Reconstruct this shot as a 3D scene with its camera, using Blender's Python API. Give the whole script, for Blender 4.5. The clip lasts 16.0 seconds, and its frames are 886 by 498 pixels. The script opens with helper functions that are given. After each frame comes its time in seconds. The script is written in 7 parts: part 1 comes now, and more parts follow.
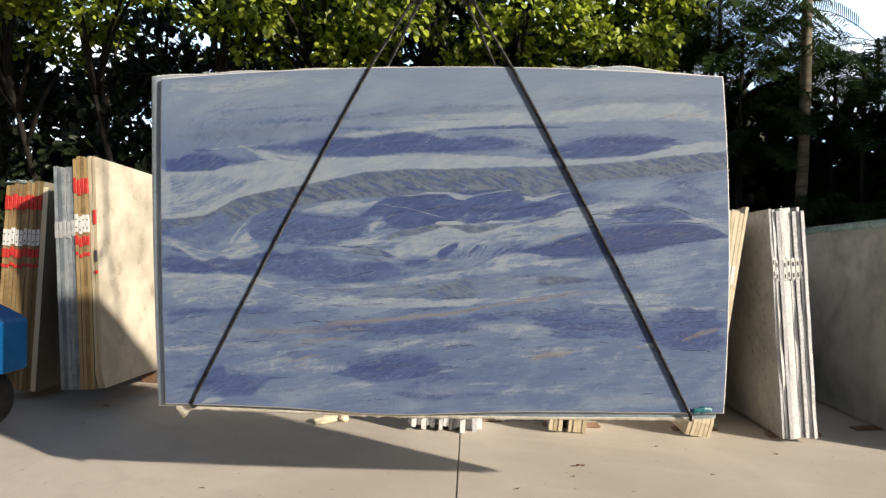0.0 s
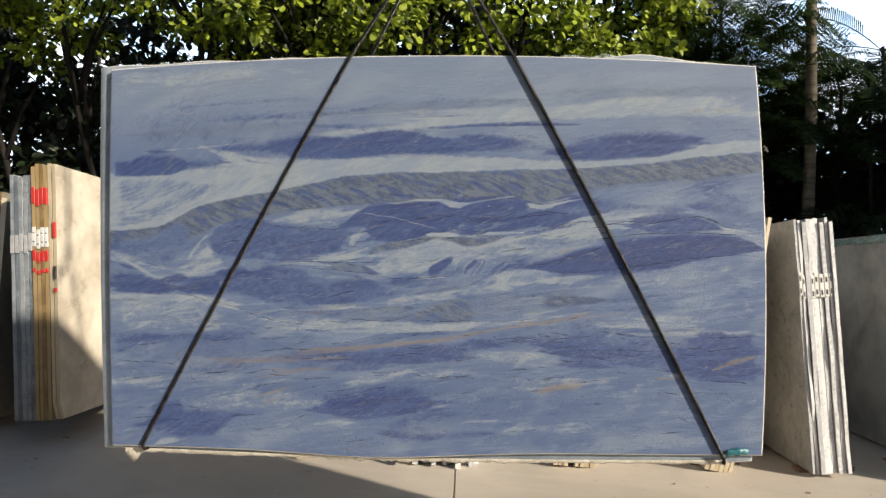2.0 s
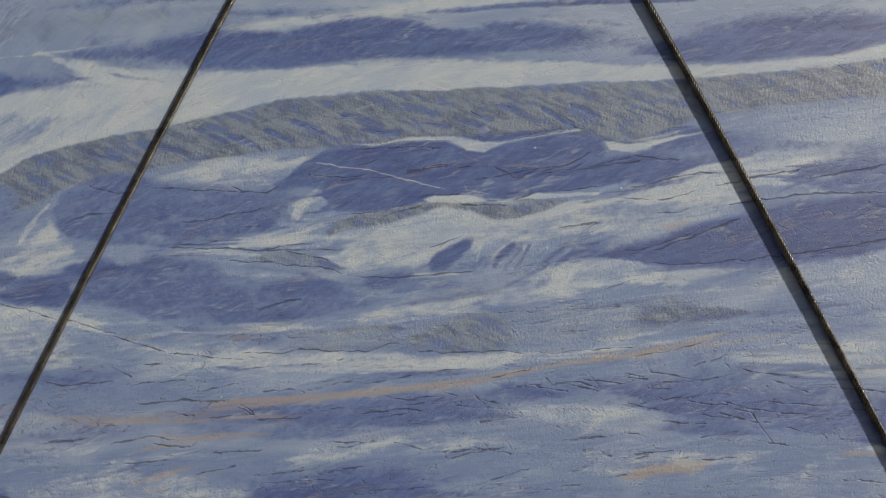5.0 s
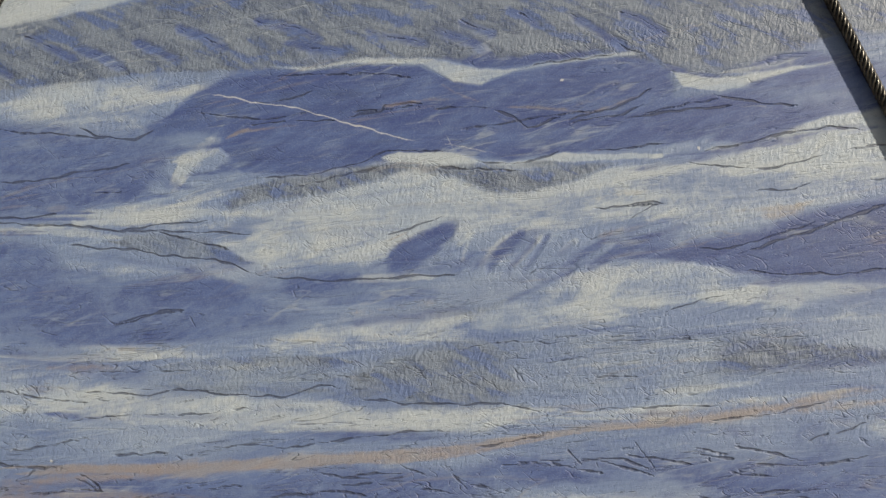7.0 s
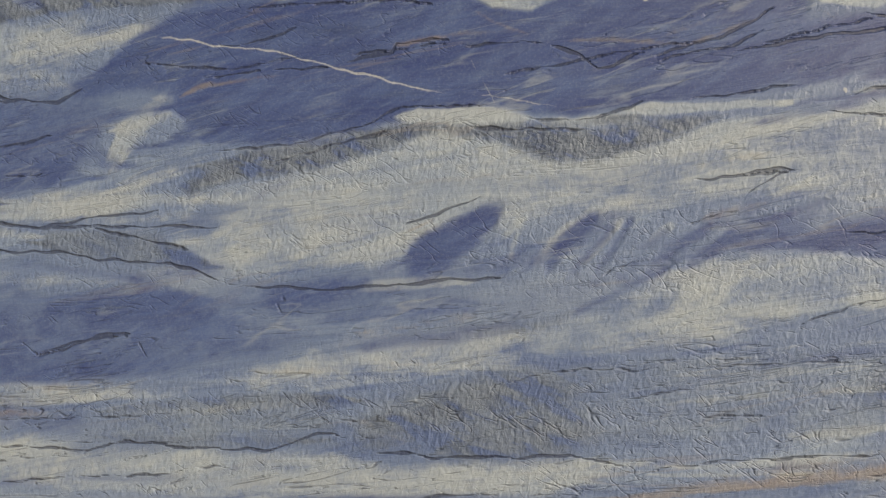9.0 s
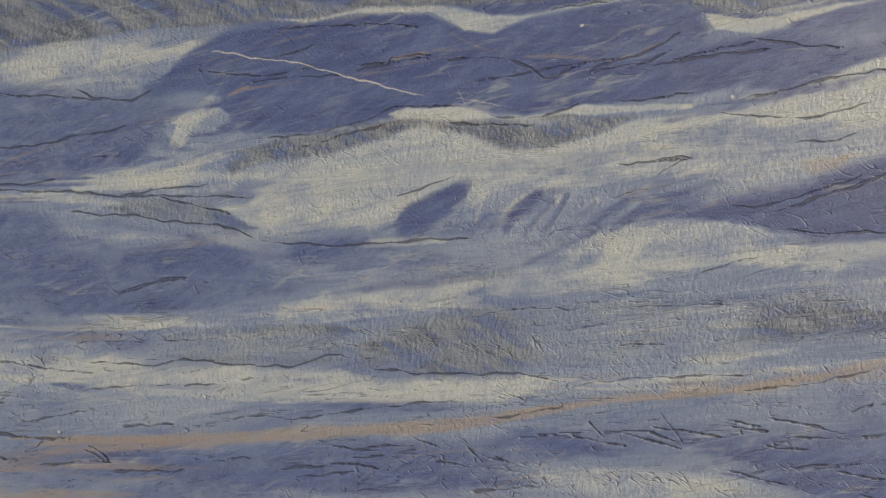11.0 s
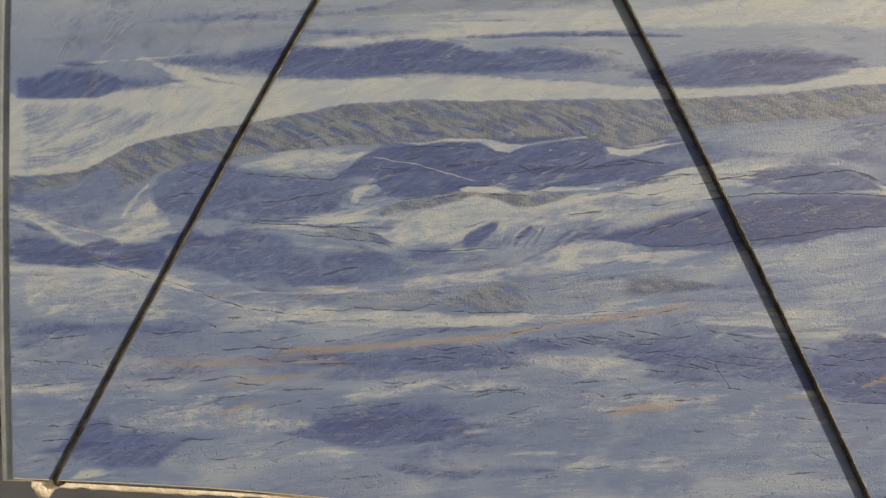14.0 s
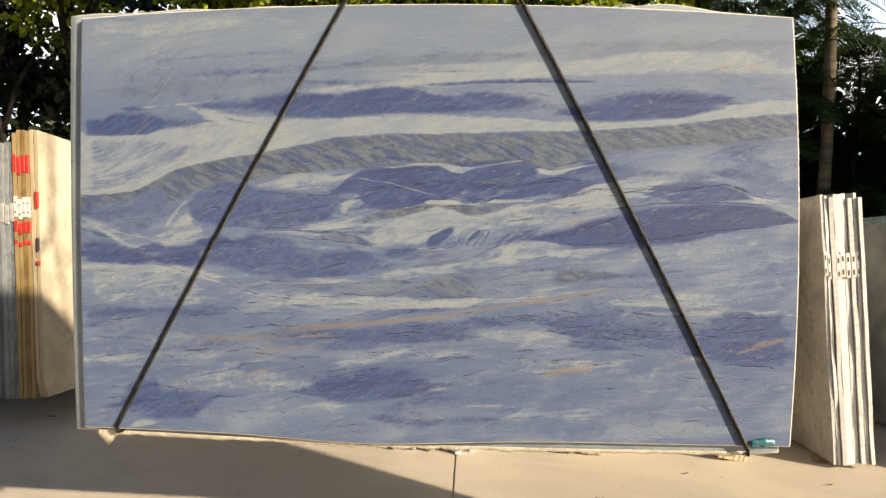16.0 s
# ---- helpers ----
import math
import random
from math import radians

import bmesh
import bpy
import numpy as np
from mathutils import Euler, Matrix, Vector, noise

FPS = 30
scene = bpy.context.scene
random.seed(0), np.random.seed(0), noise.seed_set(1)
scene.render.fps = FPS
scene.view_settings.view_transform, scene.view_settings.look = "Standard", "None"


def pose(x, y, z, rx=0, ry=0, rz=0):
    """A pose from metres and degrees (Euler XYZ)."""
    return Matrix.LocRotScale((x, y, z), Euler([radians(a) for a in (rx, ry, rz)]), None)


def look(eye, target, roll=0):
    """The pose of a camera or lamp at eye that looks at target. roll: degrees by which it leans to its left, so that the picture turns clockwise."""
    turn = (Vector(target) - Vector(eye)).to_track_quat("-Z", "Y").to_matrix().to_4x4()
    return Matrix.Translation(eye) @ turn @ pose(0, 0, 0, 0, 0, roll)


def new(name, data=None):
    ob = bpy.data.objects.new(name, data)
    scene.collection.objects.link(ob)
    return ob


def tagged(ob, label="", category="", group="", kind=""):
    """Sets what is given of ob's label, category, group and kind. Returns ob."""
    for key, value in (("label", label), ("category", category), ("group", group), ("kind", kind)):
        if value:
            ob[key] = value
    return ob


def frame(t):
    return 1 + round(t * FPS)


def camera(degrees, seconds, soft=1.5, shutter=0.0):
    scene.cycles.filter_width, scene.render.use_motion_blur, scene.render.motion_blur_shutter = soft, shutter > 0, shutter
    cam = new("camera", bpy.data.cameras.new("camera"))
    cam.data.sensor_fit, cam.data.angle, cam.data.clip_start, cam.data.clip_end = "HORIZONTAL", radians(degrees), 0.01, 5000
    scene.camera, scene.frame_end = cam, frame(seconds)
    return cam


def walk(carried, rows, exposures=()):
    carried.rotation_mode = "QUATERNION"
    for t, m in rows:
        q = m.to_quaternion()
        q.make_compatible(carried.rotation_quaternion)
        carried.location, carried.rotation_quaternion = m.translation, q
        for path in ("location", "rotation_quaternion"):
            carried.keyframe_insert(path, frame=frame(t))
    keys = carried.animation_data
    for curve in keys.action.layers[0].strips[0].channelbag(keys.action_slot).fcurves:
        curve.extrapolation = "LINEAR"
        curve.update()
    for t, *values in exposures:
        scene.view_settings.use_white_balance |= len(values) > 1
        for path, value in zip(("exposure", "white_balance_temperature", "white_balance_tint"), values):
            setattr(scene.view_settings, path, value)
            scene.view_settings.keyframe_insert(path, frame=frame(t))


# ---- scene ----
cam = camera(70.0, 16.0, soft=1.4)
SUN, SKY, HAZE, STONE_RELIEF = 5.0, 0.062, 1.6, 0.46
EXPOSURES = [(0.0, 0.42, 6400, 10), (4.0, 0.28, 6450, 10), (6.5, 0.64, 6750, 8), (9.0, 0.38, 7150, 9), (11.5, 0.39, 7550, 10), (14.5, 0.49, 7750, 10), (16.0, 0.70, 7620, 10)]
JOINT = 0.115
BASE_A, BASE_B, BASE_C = (0.085, 0.127, 0.246), (0.132, 0.185, 0.312), (0.184, 0.246, 0.358)
GREY_A, GREY_B = (0.056, 0.077, 0.132), (0.118, 0.149, 0.208)
PALE, PALE_B = (0.222, 0.279, 0.362), (0.284, 0.332, 0.378)
BLUE_A, BLUE_B = (0.026, 0.044, 0.155), (0.058, 0.094, 0.230)
RUST, RUST_B = (0.225, 0.168, 0.100), (0.195, 0.185, 0.175)
PATH = [  # seconds, eye, target, roll
    (0.0, (0.279, -3.364, 1.395), (0.150, -1.368, 1.408), 0.68),
    (0.5, (0.239, -3.330, 1.386), (0.126, -1.333, 1.377), -0.17),
    (1.0, (0.235, -3.246, 1.406), (0.110, -1.250, 1.448), 0.59),
    (1.5, (0.279, -3.084, 1.406), (0.175, -1.087, 1.434), 0.88),
    (2.0, (0.265, -2.911, 1.402), (0.151, -0.915, 1.462), 0.56),
    (2.5, (0.243, -2.729, 1.386), (0.110, -0.733, 1.424), 0.17),
    (3.0, (0.245, -2.512, 1.372), (0.073, -0.520, 1.435), 2.06),
    (3.5, (0.241, -2.271, 1.387), (0.123, -0.275, 1.435), 1.20),
    (4.0, (0.200, -2.047, 1.391), (0.089, -0.050, 1.418), -1.02),
    (6.5, (0.175, -1.165, 1.387), (0.006, 0.827, 1.452), 2.69),
    (7.0, (0.188, -1.030, 1.381), (0.061, 0.965, 1.432), 1.96),
    (7.5, (0.118, -0.930, 1.402), (0.026, 1.067, 1.462), -0.24),
    (8.0, (0.090, -0.865, 1.388), (0.008, 1.133, 1.438), -0.16),
    (8.5, (0.105, -0.794, 1.385), (-0.024, 1.201, 1.418), 0.44),
    (9.0, (0.135, -0.742, 1.393), (-0.025, 1.252, 1.408), 0.64),
    (11.5, (0.209, -1.115, 1.362), (-0.000, 0.874, 1.324), 1.44),
    (12.0, (0.209, -1.295, 1.373), (0.031, 0.697, 1.369), 1.47),
    (12.5, (0.132, -1.480, 1.352), (-0.030, 0.513, 1.343), 1.05),
    (13.0, (0.049, -1.680, 1.340), (-0.079, 0.316, 1.329), 1.58),
    (13.5, (0.025, -1.872, 1.352), (-0.069, 0.126, 1.370), 1.62),
    (14.0, (0.040, -2.061, 1.358), (-0.031, -0.062, 1.359), 1.55),
    (14.5, (0.087, -2.202, 1.375), (-0.001, -0.204, 1.408), 1.18),
    (15.0, (0.197, -2.357, 1.383), (0.099, -0.359, 1.398), 2.49),
    (15.5, (0.259, -2.505, 1.370), (0.140, -0.510, 1.437), 1.58),
    (16.0, (0.270, -2.655, 1.354), (0.142, -0.659, 1.358), 1.12),
]
walk(cam, [(t, look(eye, target, roll)) for t, eye, target, roll in PATH], EXPOSURES)

# ---- world and sun ----
SUN_WAY = Vector((1.2, -0.75, 0.60)).normalized()  # towards the sun
world = bpy.data.worlds.new("sky")
scene.world = world
world.use_nodes = True
_wn, _wl = world.node_tree.nodes, world.node_tree.links
sky = _wn.new("ShaderNodeTexSky")
sky.sky_type, sky.sun_disc = "NISHITA", False
sky.sun_elevation = math.asin(SUN_WAY.z)
sky.sun_rotation = math.atan2(SUN_WAY.x, SUN_WAY.y)
_wl.new(sky.outputs["Color"], _wn["Background"].inputs["Color"])
_wn["Background"].inputs["Strength"].default_value = SKY
sun = new("sun", bpy.data.lights.new("sun", "SUN"))
sun.data.energy, sun.data.angle, sun.data.color = SUN, radians(1.6), (1.0, 0.87, 0.70)
sun.matrix_world = look(SUN_WAY * 40, (0, 0, 0))


# ---- materials ----
class Nodes:
    """A short way of writing a node material."""

    def __init__(self, name, rough=0.6, metal=0.0):
        self.mat = bpy.data.materials.new(name)
        self.mat.use_nodes = True
        self.tree = self.mat.node_tree
        self.bsdf = self.tree.nodes["Principled BSDF"]
        self.bsdf.inputs["Roughness"].default_value = rough
        self.bsdf.inputs["Metallic"].default_value = metal
        self.co = self.tree.nodes.new("ShaderNodeTexCoord").outputs["Object"]

    def put(self, socket, value):
        if isinstance(value, bpy.types.NodeSocket):
            self.tree.links.new(value, socket)
        elif isinstance(value, tuple) and len(value) == 3 and socket.type == "RGBA":
            socket.default_value = (*value, 1)
        else:
            socket.default_value = value

    def math(self, op, a, b=0.0, clamp=False):
        n = self.tree.nodes.new("ShaderNodeMath")
        n.operation, n.use_clamp = op, clamp
        self.put(n.inputs[0], a), self.put(n.inputs[1], b)
        return n.outputs[0]

    def stretch(self, co, scale, turn=(0, 0, 0)):
        """Turns the place first, then scales it, so that a grain can run aslant."""
        for key, value in (("Rotation", [radians(a) for a in turn]), ("Scale", scale)):
            n = self.tree.nodes.new("ShaderNodeMapping")
            self.put(n.inputs["Vector"], co)
            n.inputs[key].default_value = value
            co = n.outputs[0]
        return co

    def noise(self, scale, detail=3.0, rough=0.55, co=None, warp=0.0):
        n = self.tree.nodes.new("ShaderNodeTexNoise")
        self.put(n.inputs["Vector"], co or self.co)
        n.inputs["Scale"].default_value, n.inputs["Detail"].default_value = scale, detail
        n.inputs["Roughness"].default_value, n.inputs["Distortion"].default_value = rough, warp
        return n.outputs[0]

    def ramp(self, value, low, high, a=0.0, b=1.0):
        n = self.tree.nodes.new("ShaderNodeMapRange")
        n.interpolation_type = "SMOOTHSTEP"
        self.put(n.inputs[0], value)
        for i, v in enumerate((low, high, a, b)):
            self.put(n.inputs[i + 1], v)
        return n.outputs[0]

    def mix(self, amount, a, b, how="MIX"):
        n = self.tree.nodes.new("ShaderNodeMix")
        n.data_type, n.blend_type = "RGBA", how
        self.put(n.inputs[0], amount), self.put(n.inputs[6], a), self.put(n.inputs[7], b)
        return n.outputs[2]

    def field(self, name):
        n = self.tree.nodes.new("ShaderNodeAttribute")
        n.attribute_name = name
        return n.outputs["Fac"]

    def random(self):
        return self.tree.nodes.new("ShaderNodeObjectInfo").outputs["Random"]

    def island(self):
        return self.tree.nodes.new("ShaderNodeNewGeometry").outputs["Random Per Island"]

    def colour(self, value):
        self.put(self.bsdf.inputs["Base Color"], value)
        return self

    def rough(self, value):
        self.put(self.bsdf.inputs["Roughness"], value)
        return self

    def bump(self, height, strength=0.3, distance=0.01):
        n = self.tree.nodes.new("ShaderNodeBump")
        n.inputs["Strength"].default_value, n.inputs["Distance"].default_value = strength, distance
        self.put(n.inputs["Height"], height)
        self.tree.links.new(n.outputs[0], self.bsdf.inputs["Normal"])
        return self


def surface(name, dark, light, rough=0.6, big=1.5, fine=40.0, relief=0.3, depth=0.004, metal=0.0, stretch=(1, 1, 1), vary=0.0):
    """A surface that varies between two colours at two scales, with fine relief."""
    n = Nodes(name, rough, metal)
    co = n.stretch(n.co, stretch)
    broad, grain = n.noise(big, 4, 0.6, co, 0.4), n.noise(fine, 4, 0.6, co)
    share = n.math("ADD", n.math("MULTIPLY", broad, 0.65), n.math("MULTIPLY", grain, 0.35))
    if vary:
        share = n.math("ADD", share, n.math("MULTIPLY", n.math("SUBTRACT", n.random(), 0.5), vary))
    n.colour(n.mix(n.ramp(share, 0.32, 0.68), dark, light))
    n.rough(n.ramp(grain, 0.2, 0.8, max(rough - 0.12, 0.05), min(rough + 0.12, 1)))
    return n.bump(grain, relief, depth).mat


def concrete_material():
    n = Nodes("concrete", 0.85)
    broad, mid, grain = n.noise(0.35, 4, 0.6, warp=0.6), n.noise(2.2, 5, 0.65, warp=0.5), n.noise(90, 3)
    sweep = n.noise(1.0, 4, 0.6, n.stretch(n.co, (0.5, 5.0, 1), (0, 0, 12)))
    c = n.mix(n.ramp(broad, 0.3, 0.7), (0.50, 0.45, 0.385), (0.64, 0.58, 0.50))
    c = n.mix(n.ramp(mid, 0.35, 0.75, 0.0, 0.45), c, (0.42, 0.38, 0.33))
    c = n.mix(n.ramp(sweep, 0.5, 0.75, 0.0, 0.35), c, (0.64, 0.59, 0.51))
    c = n.mix(n.ramp(grain, 0.58, 0.75, 0.0, 0.35), c, (0.25, 0.22, 0.19))
    spots = n.noise(14, 2, 0.5)
    c = n.mix(n.ramp(spots, 0.70, 0.76, 0.0, 0.5), c, (0.17, 0.14, 0.12))
    n.colour(c)
    return n.bump(n.math("ADD", grain, n.math("MULTIPLY", mid, 0.5)), 0.25, 0.004).mat


def blue_stone_material():
    """Blue quartzite: flowing bands of blue, grey, pale and rust, with cracks and quartz threads, brushed to a ripple."""
    n = Nodes("blue_quartzite", 0.42)
    split, join = n.tree.nodes.new("ShaderNodeSeparateXYZ"), n.tree.nodes.new("ShaderNodeCombineXYZ")
    n.put(split.inputs[0], n.co)
    n.put(join.inputs[0], split.outputs[0]), n.put(join.inputs[2], n.field("across"))
    flow = join.outputs[0]
    s1 = n.noise(1.0, 5, 0.6, n.stretch(flow, (1.3, 1, 9.0)), 0.8)
    s2 = n.noise(1.0, 6, 0.66, n.stretch(flow, (4.5, 1, 30.0), (0, 4, 0)), 0.9)
    s3 = n.noise(1.0, 5, 0.65, n.stretch(flow, (16.0, 1, 110.0), (0, 3, 0)), 0.7)
    patch = n.noise(1.0, 6, 0.64, n.stretch(flow, (7.0, 1, 17.0), (0, 12, 0)), 0.8)
    feather = n.noise(1.0, 5, 0.62, n.stretch(n.co, (11.0, 1, 48.0), (0, -24, 0)), 0.6)
    sheared = n.noise(1.0, 5, 0.62, n.stretch(n.co, (9.0, 1, 85.0), (0, 30, 0)), 0.6)
    grain = n.noise(330.0, 3, 0.62)

    ripple = n.noise(1.0, 2.2, 0.55, n.stretch(n.co, (165.0, 1, 95.0), (0, -14, 0)), 0.5)
    knots = n.noise(38.0, 4, 0.65, warp=0.6)

    def off(value, amount):
        return n.math("MULTIPLY", n.math("SUBTRACT", value, 0.5), amount)

    streaks = n.math("ADD", off(s2, 0.9), off(s3, 0.28))
    ragged = n.math("ADD", n.math("ADD", streaks, off(s1, 0.5)), off(patch, 0.9))
    ragged = n.math("ADD", ragged, n.math("ADD", off(knots, 0.5), off(ripple, 0.22)))
    # the top of the block is calmer stone than its foot
    lively = n.ramp(split.outputs[2], 1.35, 2.10, 1.0, 0.25)
    c = n.mix(n.ramp(s1, 0.28, 0.72), BASE_A, BASE_B)
    c = n.mix(n.math("MULTIPLY", n.ramp(n.math("ADD", s2, off(patch, 0.8)), 0.47, 0.72, 0.0, 0.85), lively), c, BASE_C)
    c = n.mix(n.math("MULTIPLY", n.ramp(n.math("ADD", s2, off(s3, 0.4)), 0.47, 0.28, 0.0, 0.75), lively), c, BLUE_B)
    c = n.mix(n.ramp(s3, 0.54, 0.75, 0.0, 0.2), c, PALE)

    # paler towards the top of the slab, deeper blue towards its foot
    c = n.mix(n.ramp(n.math("ADD", split.outputs[2], off(s1, 0.25)), 1.85, 2.25, 0.0, 0.5), c, PALE)
    c = n.mix(n.ramp(n.math("ADD", split.outputs[2], off(s2, 0.5)), 1.25, 0.85, 0.0, 0.45), c, BASE_A)
    cloud = n.noise(1.0, 3, 0.5, n.stretch(flow, (2.2, 1, 6.0), (0, 6, 0)), 0.6)
    c = n.mix(n.ramp(cloud, 0.48, 0.70, 0.0, 0.55), c, PALE)

    def layer(c, name, low, high, colour, how_ragged=1.0, most=1.0):
        v = n.math("ADD", n.field(name), n.math("MULTIPLY", ragged, how_ragged))
        return n.mix(n.ramp(v, low, high, 0.0, most), c, colour)

    pale = n.mix(n.ramp(patch, 0.35, 0.65), PALE, PALE_B)
    pale = n.mix(n.ramp(n.math("ADD", sheared, off(knots, 0.5)), 0.42, 0.28, 0.0, 0.16), pale, BASE_A)
    c = layer(c, "pale", 0.24, 0.72, pale, 0.9, 0.84)
    grey = n.mix(n.ramp(n.math("ADD", feather, off(knots, 0.4)), 0.36, 0.62), GREY_A, GREY_B)
    grey = n.mix(n.ramp(n.math("ADD", feather, off(patch, 0.9)), 0.46, 0.34, 0.0, 0.8), grey, BLUE_B)
    c = layer(c, "grey", 0.12, 0.66, grey, 0.32, 0.95)
    blue = n.mix(n.ramp(n.math("ADD", s2, off(sheared, 0.45)), 0.36, 0.68), BLUE_A, BLUE_B)
    blue = n.mix(n.ramp(n.math("ADD", s3, off(patch, 0.8)), 0.55, 0.80, 0.0, 0.4), blue, BASE_C)
    blue = n.mix(n.ramp(n.math("ADD", sheared, n.math("ADD", off(patch, 0.9), off(knots, 0.4))), 0.58, 0.82, 0.0, 0.2), blue, PALE)
    c = layer(c, "blue", 0.20, 0.80, blue, 1.05, 0.94)
    c = layer(c, "blue", 0.74, 1.15, (0.026, 0.042, 0.125), 0.7, 0.7)
    c = layer(c, "rust", 0.32, 1.0, n.mix(n.ramp(patch, 0.35, 0.65), RUST, RUST_B), 1.25, 0.55)
    # threads of quartz and hairline rust along the flow
    vein = n.noise(1.0, 3, 0.55, n.stretch(flow, (2.0, 1, 15.0), (0, 7, 0)), 0.5)
    hair = n.ramp(n.math("ABSOLUTE", n.math("SUBTRACT", vein, 0.52)), 0.0, 0.014, 1.0, 0.0)
    c = n.mix(n.math("MULTIPLY", hair, n.ramp(patch, 0.45, 0.65, 0.0, 0.32)), c, PALE_B)
    stain = n.ramp(n.math("ABSOLUTE", n.math("SUBTRACT", vein, 0.40)), 0.0, 0.016, 1.0, 0.0)
    c = n.mix(n.math("MULTIPLY", stain, n.ramp(s1, 0.42, 0.60, 0.0, 0.25)), c, RUST_B)
    quartz = n.math("ADD", n.field("quartz"), off(patch, 0.6))
    c = n.mix(n.ramp(quartz, 0.74, 1.0, 0.0, 0.6), c, (0.44, 0.47, 0.49))
    broken = n.noise(60.0, 4, 0.6)
    gaps = n.noise(26.0, 3, 0.6)
    crack = n.math("ADD", n.field("crack"), n.math("ADD", off(broken, 0.8), off(gaps, 1.1)))
    cracked = n.ramp(crack, 0.40, 0.82)
    # short natural flaws strewn along the flow
    strewn = n.noise(1.0, 3, 0.6, n.stretch(flow, (4.0, 1, 34.0), (0, 6, 0)), 0.7)
    line = n.ramp(n.math("ABSOLUTE", n.math("SUBTRACT", strewn, 0.5)), 0.0, 0.016, 1.0, 0.0)
    flaw = n.math("MULTIPLY", line, n.ramp(n.math("ADD", patch, off(broken, 0.35)), 0.48, 0.57))
    slant = n.noise(1.0, 2, 0.6, n.stretch(n.co, (12.0, 1, 50.0), (0, -30, 0)), 0.4)
    nick = n.ramp(n.math("ABSOLUTE", n.math("SUBTRACT", slant, 0.5)), 0.0, 0.016, 1.0, 0.0)
    nick = n.math("MULTIPLY", nick, n.ramp(n.math("ADD", s1, off(broken, 0.5)), 0.495, 0.60))
    low_down = n.ramp(split.outputs[2], 0.95, 1.45, 1.0, 0.22)
    dark = n.math("MAXIMUM", cracked, n.math("MULTIPLY", n.math("MAXIMUM", flaw, nick), n.math("MULTIPLY", low_down, 0.55)))
    c = n.mix(n.math("MULTIPLY", dark, 0.68), c, (0.020, 0.027, 0.060))
    c = n.mix(n.ramp(grain, 0.45, 0.75, 0.0, 0.14), c, PALE_B)
    c = n.mix(n.ramp(grain, 0.50, 0.25, 0.0, 0.12), c, BLUE_A)
    n.colour(c)
    where = n.math("ADD", n.ramp(s1, 0.36, 0.62, 0.25, 0.62), n.math("MULTIPLY", n.field("grey"), 0.6))
    calm = n.math("SUBTRACT", 1.0, n.math("MULTIPLY", n.ramp(n.field("blue"), 0.2, 0.6), 0.8))
    h = n.math("MULTIPLY", n.math("MULTIPLY", ripple, where), n.math("MULTIPLY", calm, n.ramp(split.outputs[2], 1.55, 2.05, 1.0, 0.12)))
    h = n.math("ADD", h, n.math("MULTIPLY", s2, 0.7))
    h = n.math("SUBTRACT", h, n.math("MULTIPLY", dark, 1.9))
    n.bump(h, STONE_RELIEF, 0.0075)
    n.rough(n.ramp(grain, 0.2, 0.8, 0.46, 0.66))
    n.bsdf.inputs["Specular IOR Level"].default_value = 0.3
    return n.mat


def leaf_material(name, dark, light, glow=0.35):
    n = Nodes(name, 0.45)
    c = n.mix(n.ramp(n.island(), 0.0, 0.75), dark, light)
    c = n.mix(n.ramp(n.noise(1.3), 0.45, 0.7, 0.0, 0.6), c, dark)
    n.colour(c)
    out = n.tree.nodes["Material Output"]
    trans, mixer = n.tree.nodes.new("ShaderNodeBsdfTranslucent"), n.tree.nodes.new("ShaderNodeMixShader")
    n.put(trans.inputs["Color"], c)
    mixer.inputs[0].default_value = glow
    n.tree.links.new(n.bsdf.outputs[0], mixer.inputs[1])
    n.tree.links.new(trans.outputs[0], mixer.inputs[2])
    n.tree.links.new(mixer.outputs[0], out.inputs["Surface"])
    return n.mat


CONCRETE = concrete_material()
SOIL = surface("soil", (0.02, 0.016, 0.012), (0.05, 0.04, 0.03), 0.95, 1.2, 30)
STONE = blue_stone_material()
STONE_EDGE = surface("sawn_blue_edge", (0.48, 0.47, 0.45), (0.74, 0.71, 0.66), 0.8, 6, 80)
STONE_BACK = surface("sawn_blue_back", (0.20, 0.25, 0.31), (0.34, 0.40, 0.46), 0.8, 3, 60)
RESIN = surface("cloudy_resin", (0.42, 0.39, 0.33), (0.66, 0.63, 0.56), 0.5, 14, 90, 0.6, 0.01)
STEEL = surface("greasy_steel_wire", (0.010, 0.010, 0.012), (0.085, 0.083, 0.078), 0.34, 30, 200, 0.3, 0.001, 0.8)
CREAM = surface("cream_marble", (0.42, 0.37, 0.29), (0.74, 0.68, 0.57), 0.35, 2.0, 5, 0.08, 0.002)
CLOUD_MARBLE = surface("cloudy_grey_marble", (0.24, 0.235, 0.215), (0.58, 0.57, 0.53), 0.4, 1.3, 6, 0.08, 0.002)
CREAM_EDGE = surface("cream_edge", (0.52, 0.44, 0.30), (0.72, 0.64, 0.48), 0.7, 9, 70, 0.4, 0.003, vary=0.5)
AMBER_EDGE = surface("amber_edge", (0.22, 0.145, 0.06), (0.42, 0.30, 0.14), 0.6, 8, 60, 0.4, 0.003, vary=0.5)
GREY_EDGE = surface("blue_grey_edge", (0.13, 0.16, 0.19), (0.33, 0.37, 0.41), 0.7, 9, 70, 0.5, 0.003, vary=0.4)
WHITE_EDGE = surface("white_marble_edge", (0.48, 0.50, 0.53), (0.78, 0.80, 0.82), 0.6, 38, 120, 0.9, 0.006, vary=0.35)
